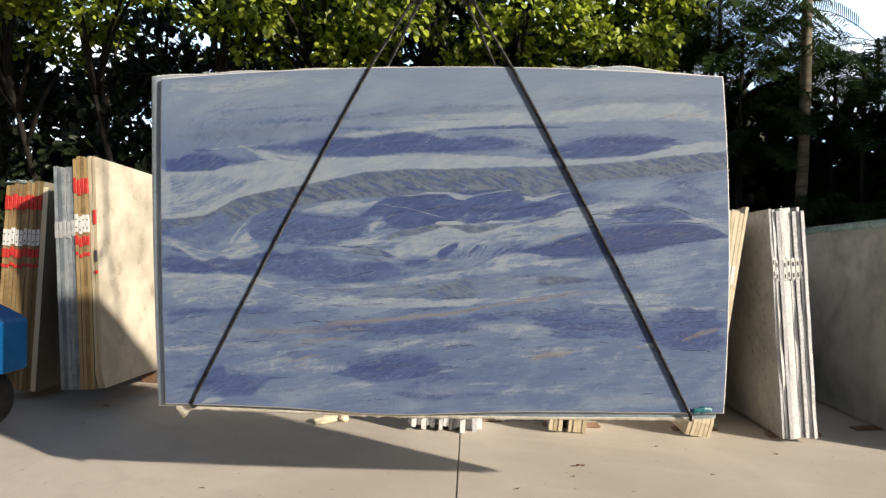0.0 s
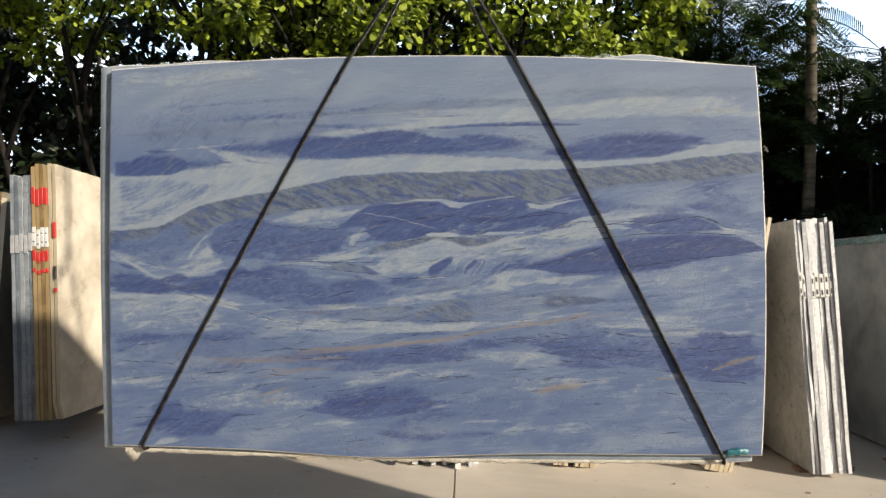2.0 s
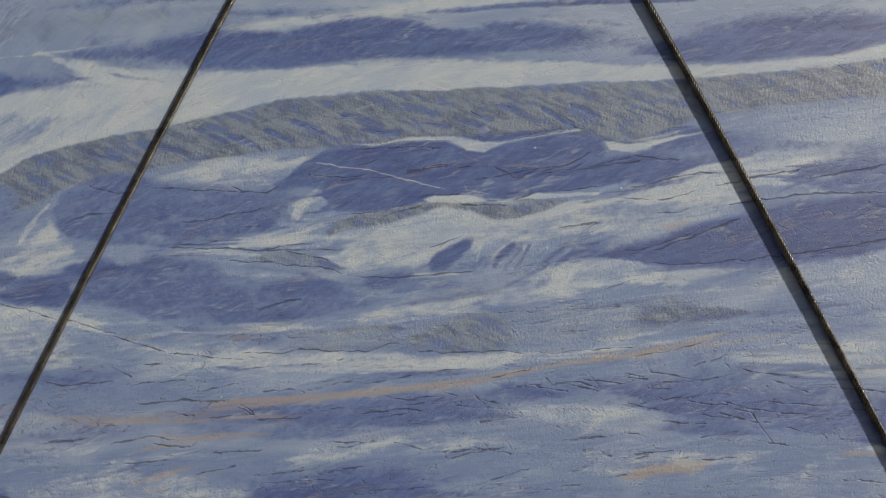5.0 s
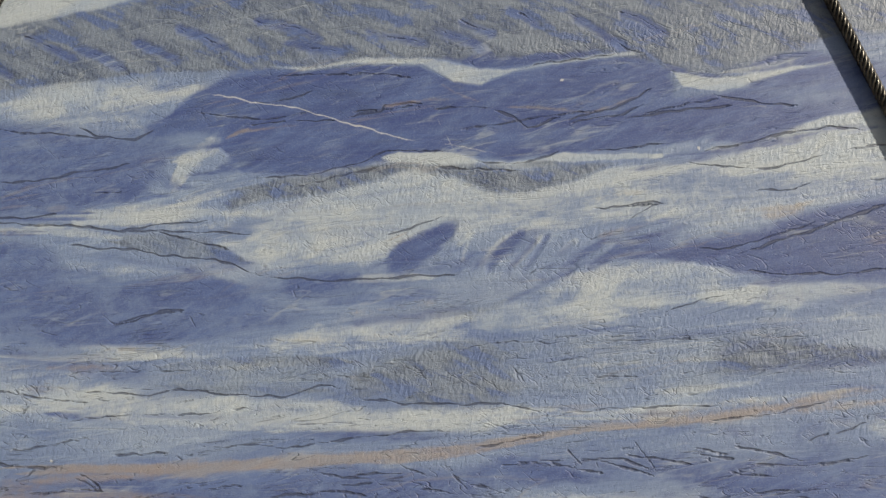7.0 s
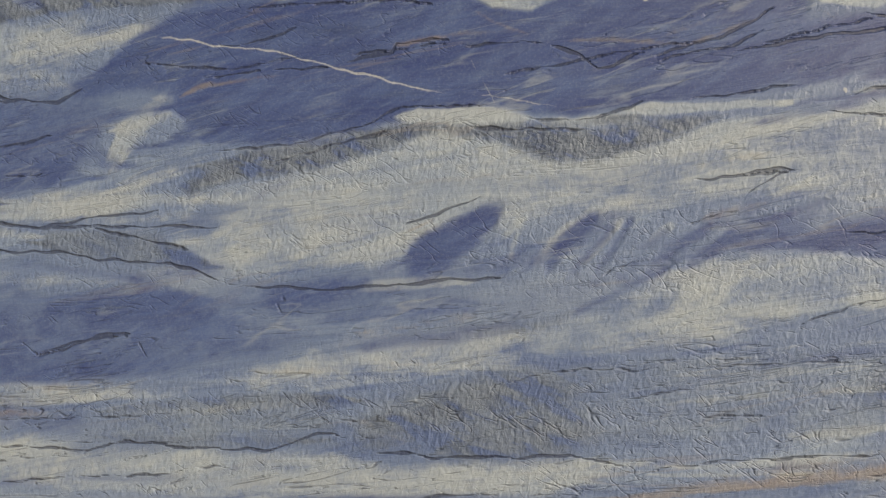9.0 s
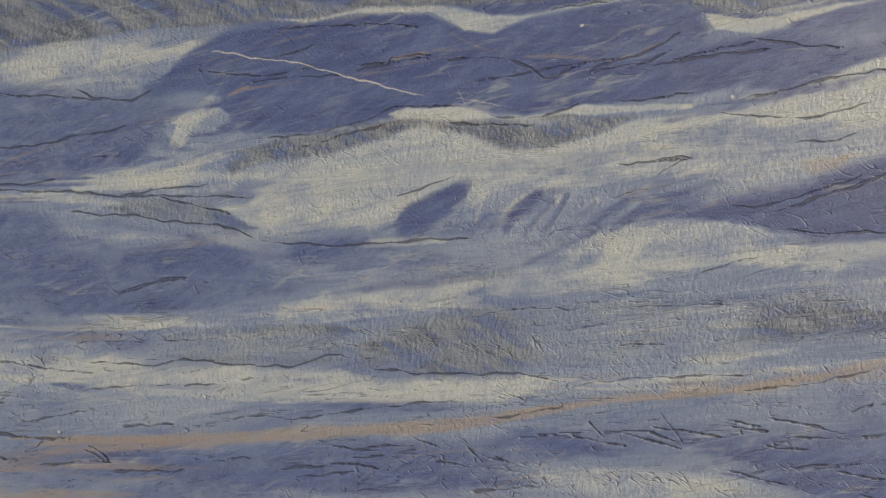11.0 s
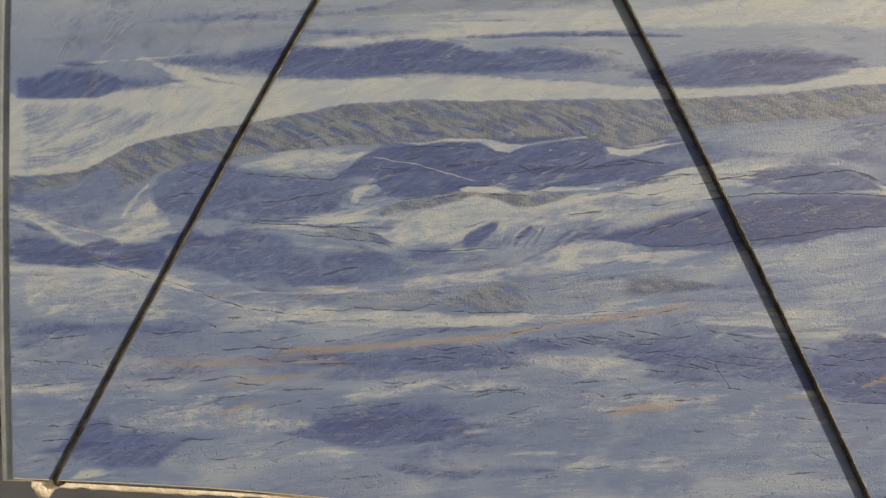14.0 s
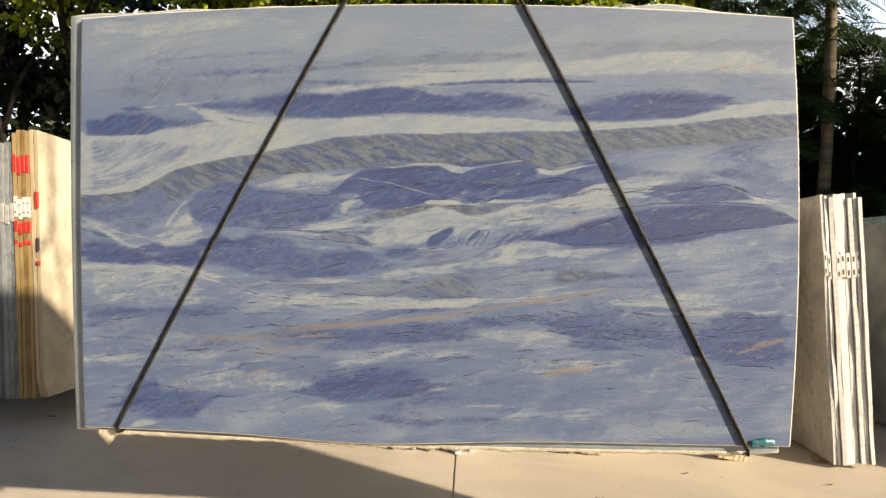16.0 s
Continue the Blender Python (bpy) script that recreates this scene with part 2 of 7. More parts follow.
GREY_MARBLE = surface("grey_marble", (0.26, 0.265, 0.265), (0.54, 0.54, 0.53), 0.35, 2.4, 18, 0.08, 0.002)
OLIVE_MARBLE = surface("olive_marble", (0.16, 0.145, 0.11), (0.28, 0.26, 0.20), 0.4, 1.6, 14, 0.08, 0.002)
RED = surface("red_tape", (0.52, 0.03, 0.025), (0.68, 0.06, 0.05), 0.45, 20, 90, 0.1, 0.001)
PAPER = surface("white_label", (0.70, 0.70, 0.69), (0.82, 0.82, 0.80), 0.6, 20, 90, 0.1, 0.001)
GREY_PAPER = surface("faded_label", (0.34, 0.36, 0.38), (0.54, 0.55, 0.56), 0.6, 20, 90, 0.1, 0.001)
INK = surface("label_ink", (0.03, 0.03, 0.035), (0.07, 0.07, 0.08), 0.6, 20, 90, 0.0, 0.001)
TEAL = surface("teal_sheeting", (0.015, 0.10, 0.13), (0.06, 0.24, 0.28), 0.35, 25, 90, 0.4, 0.004)
FILM = surface("green_film", (0.22, 0.33, 0.31), (0.42, 0.53, 0.50), 0.25, 8, 60, 0.4, 0.004)
BLUE_PAINT = surface("blue_machine_paint", (0.005, 0.12, 0.38), (0.01, 0.19, 0.52), 0.35, 3, 60, 0.06, 0.001)
RUBBER = surface("tyre_rubber", (0.012, 0.012, 0.012), (0.04, 0.038, 0.035), 0.85, 8, 60, 0.4, 0.004)
DRY_LEAF = surface("dry_leaf", (0.10, 0.05, 0.02), (0.28, 0.16, 0.06), 0.7, 20, 90)
TIMBER = surface("rough_timber", (0.16, 0.09, 0.055), (0.32, 0.21, 0.14), 0.85, 4, 40, 0.5, 0.005, stretch=(3, 1, 3))
# Near-black bark: the shade on the trunks is put into its colour.
BARK = surface("shade_dark_bark", (0.006, 0.005, 0.004), (0.022, 0.019, 0.015), 0.9, 4, 30, 0.8, 0.02, stretch=(2, 2, 0.6))
PALM_BARK = surface("palm_bark", (0.10, 0.085, 0.06), (0.27, 0.235, 0.17), 0.85, 3, 26, 0.6, 0.01, stretch=(0.6, 0.6, 4))


def clear_film_material():
    """Thin clear sheeting: mostly see-through, with glossy folds."""
    n = Nodes("clear_film", 0.18)
    n.colour(n.mix(n.ramp(n.noise(22.0, 4, 0.6, warp=0.8), 0.4, 0.65), (0.36, 0.46, 0.42), (0.70, 0.76, 0.72)))
    n.put(n.bsdf.inputs["Alpha"], n.ramp(n.noise(30.0, 4, 0.65, warp=1.2), 0.35, 0.7, 0.22, 0.75))
    return n.bump(n.noise(60.0, 3, 0.6, warp=0.6), 0.4, 0.004).mat


CLEAR_FILM = clear_film_material()
# Wide colour range paints sunlit highlights and black gaps into the leaves.
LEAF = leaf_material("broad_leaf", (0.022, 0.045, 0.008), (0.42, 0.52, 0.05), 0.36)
# Leaves darkened in colour to stand for growth in deep shade.
LEAF_SHADED = leaf_material("shade_coloured_leaf", (0.006, 0.011, 0.004), (0.018, 0.03, 0.009), 0.1)
# Frond colour is darkened to give shaded silhouettes against the sky.
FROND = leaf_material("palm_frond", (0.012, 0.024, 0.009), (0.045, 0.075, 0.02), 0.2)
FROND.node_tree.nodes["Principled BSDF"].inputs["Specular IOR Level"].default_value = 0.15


# ---- mesh helpers ----
def mesh_of(name, verts, faces, materials, smooth=False):
    me = bpy.data.meshes.new(name)
    me.from_pydata([tuple(v) for v in verts], [], faces)
    for m in materials if isinstance(materials, (list, tuple)) else [materials]:
        me.materials.append(m)
    if smooth:
        me.shade_smooth()
    me.update()
    return me


def part(name, bm, material, parent, label=""):
    """One mesh object from a bmesh, under a thing or a part (or on its own when parent is None)."""
    me = bpy.data.meshes.new(name)
    bm.to_mesh(me)
    bm.free()
    me.materials.append(material)
    ob = new(name, me)
    if parent is not None:
        ob.parent = parent
    if label:
        ob["label"] = label
    return ob


def thing(name, label, category, at=None, group="", kind=""):
    """An Empty at the base of a thing, to which its parts belong."""
    ob = new(name)
    ob.empty_display_size = 0.1
    if at is not None:
        ob.matrix_world = at
    return tagged(ob, label, category, group, kind)


def block(size, centre=(0, 0, 0), bevel=0.004, jitter=0.0, seed=0):
    """A bmesh box with broken edges."""
    bm = bmesh.new()
    bmesh.ops.create_cube(bm, size=1.0)
    rng = random.Random(seed)
    for v in bm.verts:
        v.co = Vector([v.co[i] * size[i] + centre[i] + rng.uniform(-jitter, jitter) for i in range(3)])
    if bevel:
        bmesh.ops.bevel(bm, geom=bm.edges[:], offset=bevel, segments=1, affect="EDGES")
    return bm


def tube(points, radius, sides=8, radii=None):
    """A bmesh tube along points."""
    bm = bmesh.new()
    rings = []
    for i, p in enumerate(points):
        p = Vector(p)
        way = (Vector(points[min(i + 1, len(points) - 1)]) - Vector(points[max(i - 1, 0)])).normalized()
        side = way.cross(Vector((0.31, 0.87, 0.38))).normalized()
        up = side.cross(way)
        r = radii[i] if radii else radius
        rings.append([bm.verts.new(p + r * (math.cos(a) * side + math.sin(a) * up)) for a in [2 * math.pi * k / sides for k in range(sides)]])
    for a, b in zip(rings, rings[1:]):
        for k in range(sides):
            bm.faces.new((a[k], a[(k + 1) % sides], b[(k + 1) % sides], b[k]))
    bm.faces.new(rings[0][::-1]), bm.faces.new(rings[-1])
    for fc in bm.faces:
        fc.smooth = True
    return bm


def wander(v, seed, freq, amount):
    """Smooth unevenness along a line."""
    return amount * noise.noise((v * freq + seed * 7.3, seed * 3.1, 0.5))


# ---- ground ----
def build_ground():
    xs = [-900, -60, -12, JOINT - 0.006, JOINT - 0.003, JOINT + 0.003, JOINT + 0.006, 12, 60, 900]
    ys = [-900, -60, -12, 0, 6, 14, 60, 900]
    verts, faces = [], []
    for y in ys:
        for i, x in enumerate(xs):
            groove = i in (4, 5) and abs(y) < 61
            lean = -0.020 * (y - 1.4) if 3 <= i <= 6 and abs(y) < 15 else 0.0
            verts.append((x + lean, y, -0.025 if groove else 0.0))
    w = len(xs)
    for j in range(len(ys) - 1):
        for i in range(w - 1):
            faces.append((j * w + i, j * w + i + 1, (j + 1) * w + i + 1, (j + 1) * w + i))
    tagged(new("ground", mesh_of("ground", verts, faces, CONCRETE)), "pale tan concrete yard floor with a saw-cut joint", "ground", kind="structure")
    soil = part("planting_bed", block((60, 24, 0.10), (0, 17.2, 0.03), 0.02), SOIL, None)
    tagged(soil, "dark bare soil bed under the trees", "soil", kind="structure")


build_ground()


def build_backdrop():
    """The bright hazy sky low behind the trees, far off."""
    n = Nodes("bright_haze", 1.0)
    n.put(n.bsdf.inputs["Emission Color"], n.mix(n.ramp(n.noise(0.02, 4, 0.6), 0.35, 0.65), (0.50, 0.72, 1.0), (0.95, 0.97, 1.0)))
    n.bsdf.inputs["Emission Strength"].default_value = HAZE
    n.colour((0.0, 0.0, 0.0))
    verts = [(420 * math.sin(radians(a)), 420 * math.cos(radians(a)), z) for a in range(-60, 61, 6) for z in (-2, 240)]
    faces = [(2 * i, 2 * i + 1, 2 * i + 3, 2 * i + 2) for i in range(20)]
    tagged(new("backdrop", mesh_of("backdrop", verts, faces, n.mat, True)), "bright hazy white and blue sky", "sky", kind="structure")


build_backdrop()


# ---- the hanging blue slab ----
GRID_X, GRID_Z = 1240, 740


def bowed(s, a, m, b):
    """A quadratic line through a, m (half way) and b."""
    return a * (1 - s) * (1 - 2 * s) + 4 * m * s * (1 - s) + b * s * (2 * s - 1)


def outline(u, v):
    """The front face: u, v from 0 to 1 to metres across and up."""
    left, right = bowed(v, -1.447, -1.487, -1.500), bowed(v, 1.524, 1.545, 1.505)
    low = 0.556 + 0.030 * u**2 - 0.030 * np.exp(-(((u - 0.42) / 0.16) ** 2))
    high = bowed(u, 2.333, 2.388, 2.325)
    return left * (1 - u) + right * u, low * (1 - v) + high * v




def closer(count, share=0.4):
    """Steps from 0 to 1 that lie closer together in the middle."""
    t = np.linspace(0, 1, count)
    return t + share * np.sin(2 * math.pi * t) / (2 * math.pi)


uu, vv = np.meshgrid(closer(GRID_X), closer(GRID_Z))
face_x, face_z = outline(uu, vv)
fields = {k: np.zeros_like(face_x) for k in ("blue", "grey", "pale", "rust", "crack", "quartz")}
column_x, row_z = face_x[GRID_Z // 2], face_z[:, GRID_X // 2]


def swirl(a, b, seed):
    """Smooth unevenness of a field, about -1 to 1."""
    rng = np.random.RandomState(seed)
    out = np.zeros_like(a)
    for k in range(9):
        fa, fb, ph = rng.normal(0, 1, 3)
        freq = 6.0 * 1.5 ** (k % 5)
        out += np.sin(freq * (0.6 * fa * a + 1.2 * fb * b) + 6 * ph) / 1.4 ** (k % 5)
    return out / 4.0


# how the layers of the stone bend: a wave on the left, a slow rise to the right
bend = -0.32 / (1 + np.exp((face_x + 1.0) / 0.22)) + 0.03 * face_x
fields["across"] = face_z - bend * np.exp(-(((face_z - 1.75) / 0.33) ** 2)) - 0.05 * face_x + 0.022 * swirl(0.5 * face_x, 0.5 * face_z, 11)
bent_x = face_x + 0.022 * swirl(face_x, face_z, 3) + 0.006 * swirl(3.5 * face_x, 3.5 * face_z, 4)
bent_z = face_z + 0.014 * swirl(face_x, face_z, 5) + 0.0045 * swirl(3.5 * face_x, 4.5 * face_z, 6)
jagged = 0.0022 * swirl(9.0 * face_x, 2.0 * face_z, 8) + 0.0012 * swirl(24.0 * face_x, 3.0 * face_z, 9)
strands = random.Random(7)


def lay(field, strength, half, a, m, b):
    """Adds one tapering band from a over m to b to a field; sharper below than above."""
    pad = 4 * half + 0.06
    xs, zs = (a[0], m[0], b[0]), (a[1], m[1], b[1])
    c0, c1 = np.searchsorted(column_x, (min(xs) - pad - 0.03, max(xs) + pad + 0.03))
    r0, r1 = np.searchsorted(row_z, (min(zs) - pad - 0.10, max(zs) + pad + 0.06))
    if c1 - c0 < 2 or r1 - r0 < 2:
        return
    bx, bz = bent_x[r0:r1, c0:c1], bent_z[r0:r1, c0:c1]
    if field == "crack":
        bz = bz + 1.5 * jagged[r0:r1, c0:c1]
    ax, az = a
    lx, lz = b[0] - ax, b[1] - az
    length = math.hypot(lx, lz)
    lx, lz = lx / length, lz / length
    sm = min(max(((m[0] - ax) * lx + (m[1] - az) * lz) / length, 0.2), 0.8)
    off = (m[1] - az) * lx - (m[0] - ax) * lz
    s = ((bx - ax) * lx + (bz - az) * lz) / length
    d = (bz - az) * lx - (bx - ax) * lz
    inside = np.clip(s, 0, 1)
    d = d - off * inside * (1 - inside) / (sm * (1 - sm))
    over = np.maximum(np.abs(s - 0.5) - 0.5, 0) * length
    old = fields[field][r0:r1, c0:c1]
    if field in ("crack", "quartz"):
        taper = np.clip(6 * inside * (1 - inside), 0, 1)
        value = strength * np.clip(1.12 - np.hypot(d, over) / 0.0056, 0, 1) * (0.5 + 0.5 * taper)
        fields[field][r0:r1, c0:c1] = np.maximum(old, value)
    else:
        wide = half * (0.16 + 0.84 * np.clip(4 * inside * (1 - inside), 0, 1) ** 0.75)
        above, below = (0.75, 1.45) if field == "grey" else (1.55, 0.95)
        wide = wide * np.where(d * (1 if lx > 0 else -1) > 0, above, below)
        value = strength * np.exp(-((d / wide) ** 2) - (over / (1.5 * half)) ** 2)
        fields[field][r0:r1, c0:c1] = 1 - (1 - old) * (1 - value)


def streak(field, strength, half, a, m, b):
    """A band of the stone, with finer strands of its own and of a paler kind drawn out along it."""
    if field in ("crack", "quartz", "rust", "grey"):
        lay(field, strength, half, a, m, b)
        return
    lay(field, strength * 0.80, half, a, m, b)
    for k in range(5):
        t0 = strands.uniform(-0.15, 0.55)
        t1 = t0 + strands.uniform(0.3, 0.65)
        rise = strands.uniform(-1.5, 1.7) * half

        def spot(t):
            q = t * (1 - t) * 4
            return (a[0] + (b[0] - a[0]) * t, a[1] + (b[1] - a[1]) * t + q * (m[1] - (a[1] + b[1]) / 2) + rise)

        kind = field if strands.random() < 0.5 else ("pale" if field == "blue" else "blue")
        lay(kind, strands.uniform(0.35, 0.75) * strength, half * strands.uniform(0.10, 0.32) + 0.002, spot(t0), spot((t0 + t1) / 2), spot(t1))


def seam(field, strength, upper, lower):
    """A layer of the stone between two bent lines; it displaces the layers laid before it."""
    ux, uz = zip(*upper)
    lx, lz = zip(*lower)
    ragged_z = face_z + 0.55 * (bent_z - face_z) + 2.2 * jagged
    top, foot = np.interp(bent_x, ux, uz), np.interp(bent_x, lx, lz)
    soft = {"pale": 0.026, "grey": 0.014, "rust": 0.016}.get(field, 0.034)
    ends = np.minimum(bent_x - max(ux[0], lx[0]), min(ux[-1], lx[-1]) - bent_x)
    reach = np.clip(ends / 0.22, 0, 1) if ux[-1] - ux[0] < 2.5 else 1.0
    value = strength * reach * np.clip(0.5 + (top - ragged_z) / soft, 0, 1) * np.clip(0.5 + (ragged_z - foot) / (0.7 * soft), 0, 1)
    for other in ("blue", "grey", "pale"):
        if other != field:
            fields[other] *= 1 - {"grey": 0.9, "rust": 0.2}.get(field, 0.75) * value
    fields[field] = 1 - (1 - fields[field]) * (1 - 0.92 * value)


streak('blue', .9, 0.0402, (-1.406, 1.878), (-1.287, 1.874), (-1.129, 1.879))
streak('blue', .8, 0.0512, (-0.953, 1.959), (-0.472, 1.972), (0.216, 1.94))
streak('blue', .6, 0.0219, (-0.301, 2.041), (-0.151, 2.035), (0.052, 2.0))
streak('blue', .6, 0.0329, (0.181, 2.014), (0.489, 1.958), (0.703, 1.933))
streak('blue', 1, 0.0512, (0.614, 1.927), (0.933, 1.94), (1.282, 1.964))
streak('blue', .8, 0.0640, (-1.529, 1.489), (-1.251, 1.521), (-1.093, 1.603))
streak('blue', .8, 0.0457, (-1.016, 1.497), (-0.86, 1.569), (-0.725, 1.604))
streak('blue', .7, 0.0585, (-0.823, 1.503), (-0.592, 1.554), (-0.327, 1.558))
streak('blue', .95, 0.0585, (-0.364, 1.596), (0.028, 1.669), (0.501, 1.645))
streak('blue', .8, 0.0329, (-0.272, 1.519), (0.026, 1.577), (0.445, 1.577))
streak('blue', .8, 0.0256, (0.5, 1.621), (0.698, 1.67), (0.997, 1.672))
streak('blue', .6, 0.0457, (1.241, 1.692), (1.361, 1.68), (1.496, 1.641))
streak('blue', .8, 0.0274, (0.96, 1.592), (1.188, 1.631), (1.316, 1.614))
streak('blue', 1, 0.0585, (0.505, 1.409), (0.834, 1.457), (1.288, 1.513))
streak('blue', .9, 0.0329, (1.167, 1.507), (1.322, 1.518), (1.51, 1.496))
streak('blue', 1, 0.0329, (-1.233, 1.331), (-1.037, 1.347), (-0.824, 1.366))
streak('blue', 1, 0.0274, (-1.63, 1.337), (-1.372, 1.305), (-1.155, 1.292))
streak('blue', .75, 0.0694, (-0.94, 1.364), (-0.672, 1.313), (-0.369, 1.262))
streak('blue', .95, 0.0493, (-0.691, 1.276), (-0.35, 1.277), (-0.015, 1.334))
streak('blue', .7, 0.0219, (-0.069, 1.377), (0.023, 1.407), (0.134, 1.447))
streak('blue', .5, 0.0402, (0.038, 1.211), (0.384, 1.233), (1.041, 1.287))
streak('blue', .5, 0.0731, (-1.493, 1.069), (-1.119, 1.046), (-0.751, 1.062))
streak('blue', .5, 0.0475, (-0.676, 0.968), (-0.224, 1.002), (0.326, 1.038))
streak('blue', .55, 0.0548, (0.218, 1.054), (0.56, 1.069), (0.862, 1.119))
streak('blue', .7, 0.0585, (0.578, 1.051), (0.947, 1.03), (1.514, 1.034))
streak('blue', .95, 0.0512, (1.154, 0.948), (1.342, 0.956), (1.546, 0.955))
streak('blue', 1, 0.0694, (-1.279, 0.648), (-1.084, 0.693), (-0.861, 0.705))
streak('blue', 1, 0.0457, (-0.49, 0.731), (-0.228, 0.753), (0.058, 0.776))
streak('blue', .5, 0.0457, (-0.1, 0.676), (0.194, 0.724), (0.482, 0.742))
streak('blue', .5, 0.0402, (0.213, 0.778), (0.465, 0.781), (0.801, 0.76))
streak('blue', .5, 0.0329, (-0.23, 0.65), (0.028, 0.629), (0.319, 0.652))
streak('blue', .4, 0.0731, (-1.706, 2.09), (-1.01, 2.084), (-0.318, 2.135))
streak('blue', .3, 0.0402, (-0.318, 2.191), (0.312, 2.157), (0.938, 2.16))
streak('blue', .5, 0.0365, (1.19, 1.729), (1.329, 1.779), (1.534, 1.79))
streak('grey', 1, 0.0475, (-1.649, 1.539), (-1.29, 1.575), (-0.898, 1.683))
streak('grey', 1, 0.0731, (-1.29, 1.594), (-0.627, 1.748), (-0.025, 1.794))
streak('grey', 1, 0.0877, (-0.324, 1.777), (0.213, 1.776), (0.718, 1.778))
streak('grey', .8, 0.0475, (0.647, 1.811), (1.019, 1.847), (1.605, 1.885))
streak('pale', 1, 0.0914, (-1.728, 1.743), (-1.15, 1.751), (-0.626, 1.827))
streak('pale', .9, 0.0621, (-1.729, 1.666), (-1.408, 1.692), (-0.974, 1.761))
streak('pale', .8, 0.0238, (-0.665, 1.831), (-0.21, 1.889), (0.505, 1.881))
streak('pale', .8, 0.0311, (-0.076, 2.092), (0.492, 2.108), (1.611, 2.115))
streak('pale', .6, 0.0238, (0.612, 1.849), (1.019, 1.865), (1.402, 1.931))
streak('pale', .7, 0.0292, (-1.011, 1.961), (-0.818, 1.898), (-0.588, 1.872))
streak('pale', .8, 0.0164, (-1.589, 1.499), (-1.291, 1.417), (-1.076, 1.347))
streak('pale', .7, 0.0146, (-0.699, 1.435), (-0.442, 1.439), (-0.161, 1.447))
streak('pale', .75, 0.0768, (-0.237, 1.362), (0.061, 1.457), (0.516, 1.512))
streak('pale', .8, 0.0219, (0.426, 1.496), (0.749, 1.588), (1.223, 1.666))
streak('pale', .8, 0.0164, (0.571, 1.578), (0.926, 1.602), (1.528, 1.561))
streak('pale', .7, 0.0256, (-0.75, 1.152), (-0.259, 1.128), (0.293, 1.155))
streak('pale', .6, 0.0402, (-0.108, 1.304), (0.131, 1.288), (0.513, 1.372))
streak('pale', .7, 0.0329, (-1.671, 1.233), (-1.214, 1.246), (-0.884, 1.213))
streak('pale', .7, 0.0128, (0.932, 1.115), (1.175, 1.106), (1.55, 1.123))
streak('pale', .5, 0.0475, (-1.535, 0.831), (-1.023, 0.873), (-0.6, 0.949))
streak('pale', .6, 0.0201, (0.413, 0.863), (0.645, 0.876), (0.91, 0.919))
streak('pale', .4, 0.0548, (0.53, 1.34), (0.92, 1.351), (1.422, 1.413))
streak('pale', .5, 0.0439, (0.254, 1.017), (0.469, 0.979), (0.682, 0.96))
streak('pale', .5, 0.0256, (0.143, 0.918), (-0.077, 0.91), (-0.338, 0.865))
streak('pale', .3, 0.1096, (0.856, 0.834), (1.047, 0.834), (1.272, 0.868))
streak('pale', .35, 0.0731, (-0.735, 0.839), (-0.546, 0.801), (-0.264, 0.837))
streak('pale', .6, 0.0164, (-0.629, 1.658), (-0.477, 1.645), (-0.402, 1.597))
streak('pale', .3, 0.0183, (-0.328, 1.502), (-0.299, 1.539), (-0.252, 1.602))
streak('pale', .4, 0.0548, (-1.704, 2.264), (-1.204, 2.264), (-0.581, 2.333))
streak('rust', .9, 0.0091, (-0.6, 1.009), (-0.093, 1.056), (0.301, 1.116))
streak('rust', .6, 0.0110, (0.274, 1.115), (0.58, 1.155), (1.039, 1.242))
streak('rust', .7, 0.0110, (-1.061, 0.956), (-0.638, 0.968), (-0.224, 0.984))
streak('rust', .8, 0.0110, (-0.792, 0.872), (-0.601, 0.912), (-0.393, 0.93))
streak('rust', .8, 0.0146, (-0.793, 0.774), (-0.678, 0.816), (-0.583, 0.842))
streak('rust', 1, 0.0164, (0.52, 0.844), (0.645, 0.867), (0.734, 0.885))
streak('rust', .9, 0.0091, (1.308, 0.96), (1.394, 0.991), (1.497, 1.016))
streak('rust', .4, 0.0183, (1.165, 2.124), (1.355, 2.125), (1.543, 2.127))
streak('rust', .5, 0.0110, (0.787, 0.897), (0.997, 0.912), (1.17, 0.918))
streak('rust', .4, 0.0164, (-1.455, 0.869), (-1.178, 0.953), (-0.905, 1.063))
streak('quartz', .5, 0.0037, (-0.149, 2.169), (-0.019, 2.151), (0.128, 2.136))
streak('grey', .36, 0.0406, (-1.448, 2.026), (-1.032, 2.049), (-0.519, 2.08))
streak('grey', .34, 0.0365, (-0.562, 2.113), (0.022, 2.156), (0.55, 2.177))
streak('grey', .32, 0.0487, (0.529, 2.206), (1.024, 2.218), (1.507, 2.222))
streak('blue', .5, 0.0264, (0.774, 1.829), (1.028, 1.856), (1.203, 1.862))
streak('grey', .6, 0.0304, (1.183, 1.889), (1.357, 1.891), (1.528, 1.92))
streak('blue', .4, 0.0365, (1.162, 2.097), (1.317, 2.046), (1.508, 2.003))
streak('blue', .9, 0.0304, (0.811, 1.967), (1.027, 1.96), (1.26, 1.986))
streak('blue', .8, 0.0406, (-1.474, 1.54), (-1.234, 1.573), (-0.997, 1.648))
streak('blue', .6, 0.0487, (-1.384, 1.494), (-1.208, 1.476), (-1.037, 1.53))
streak('blue', .9, 0.0365, (-1.489, 1.37), (-1.356, 1.335), (-1.224, 1.312))
streak('blue', .6, 0.0446, (-1.453, 0.992), (-1.192, 1.02), (-0.892, 1.05))
streak('blue', .5, 0.0527, (-0.461, 0.756), (-0.173, 0.787), (0.071, 0.812))
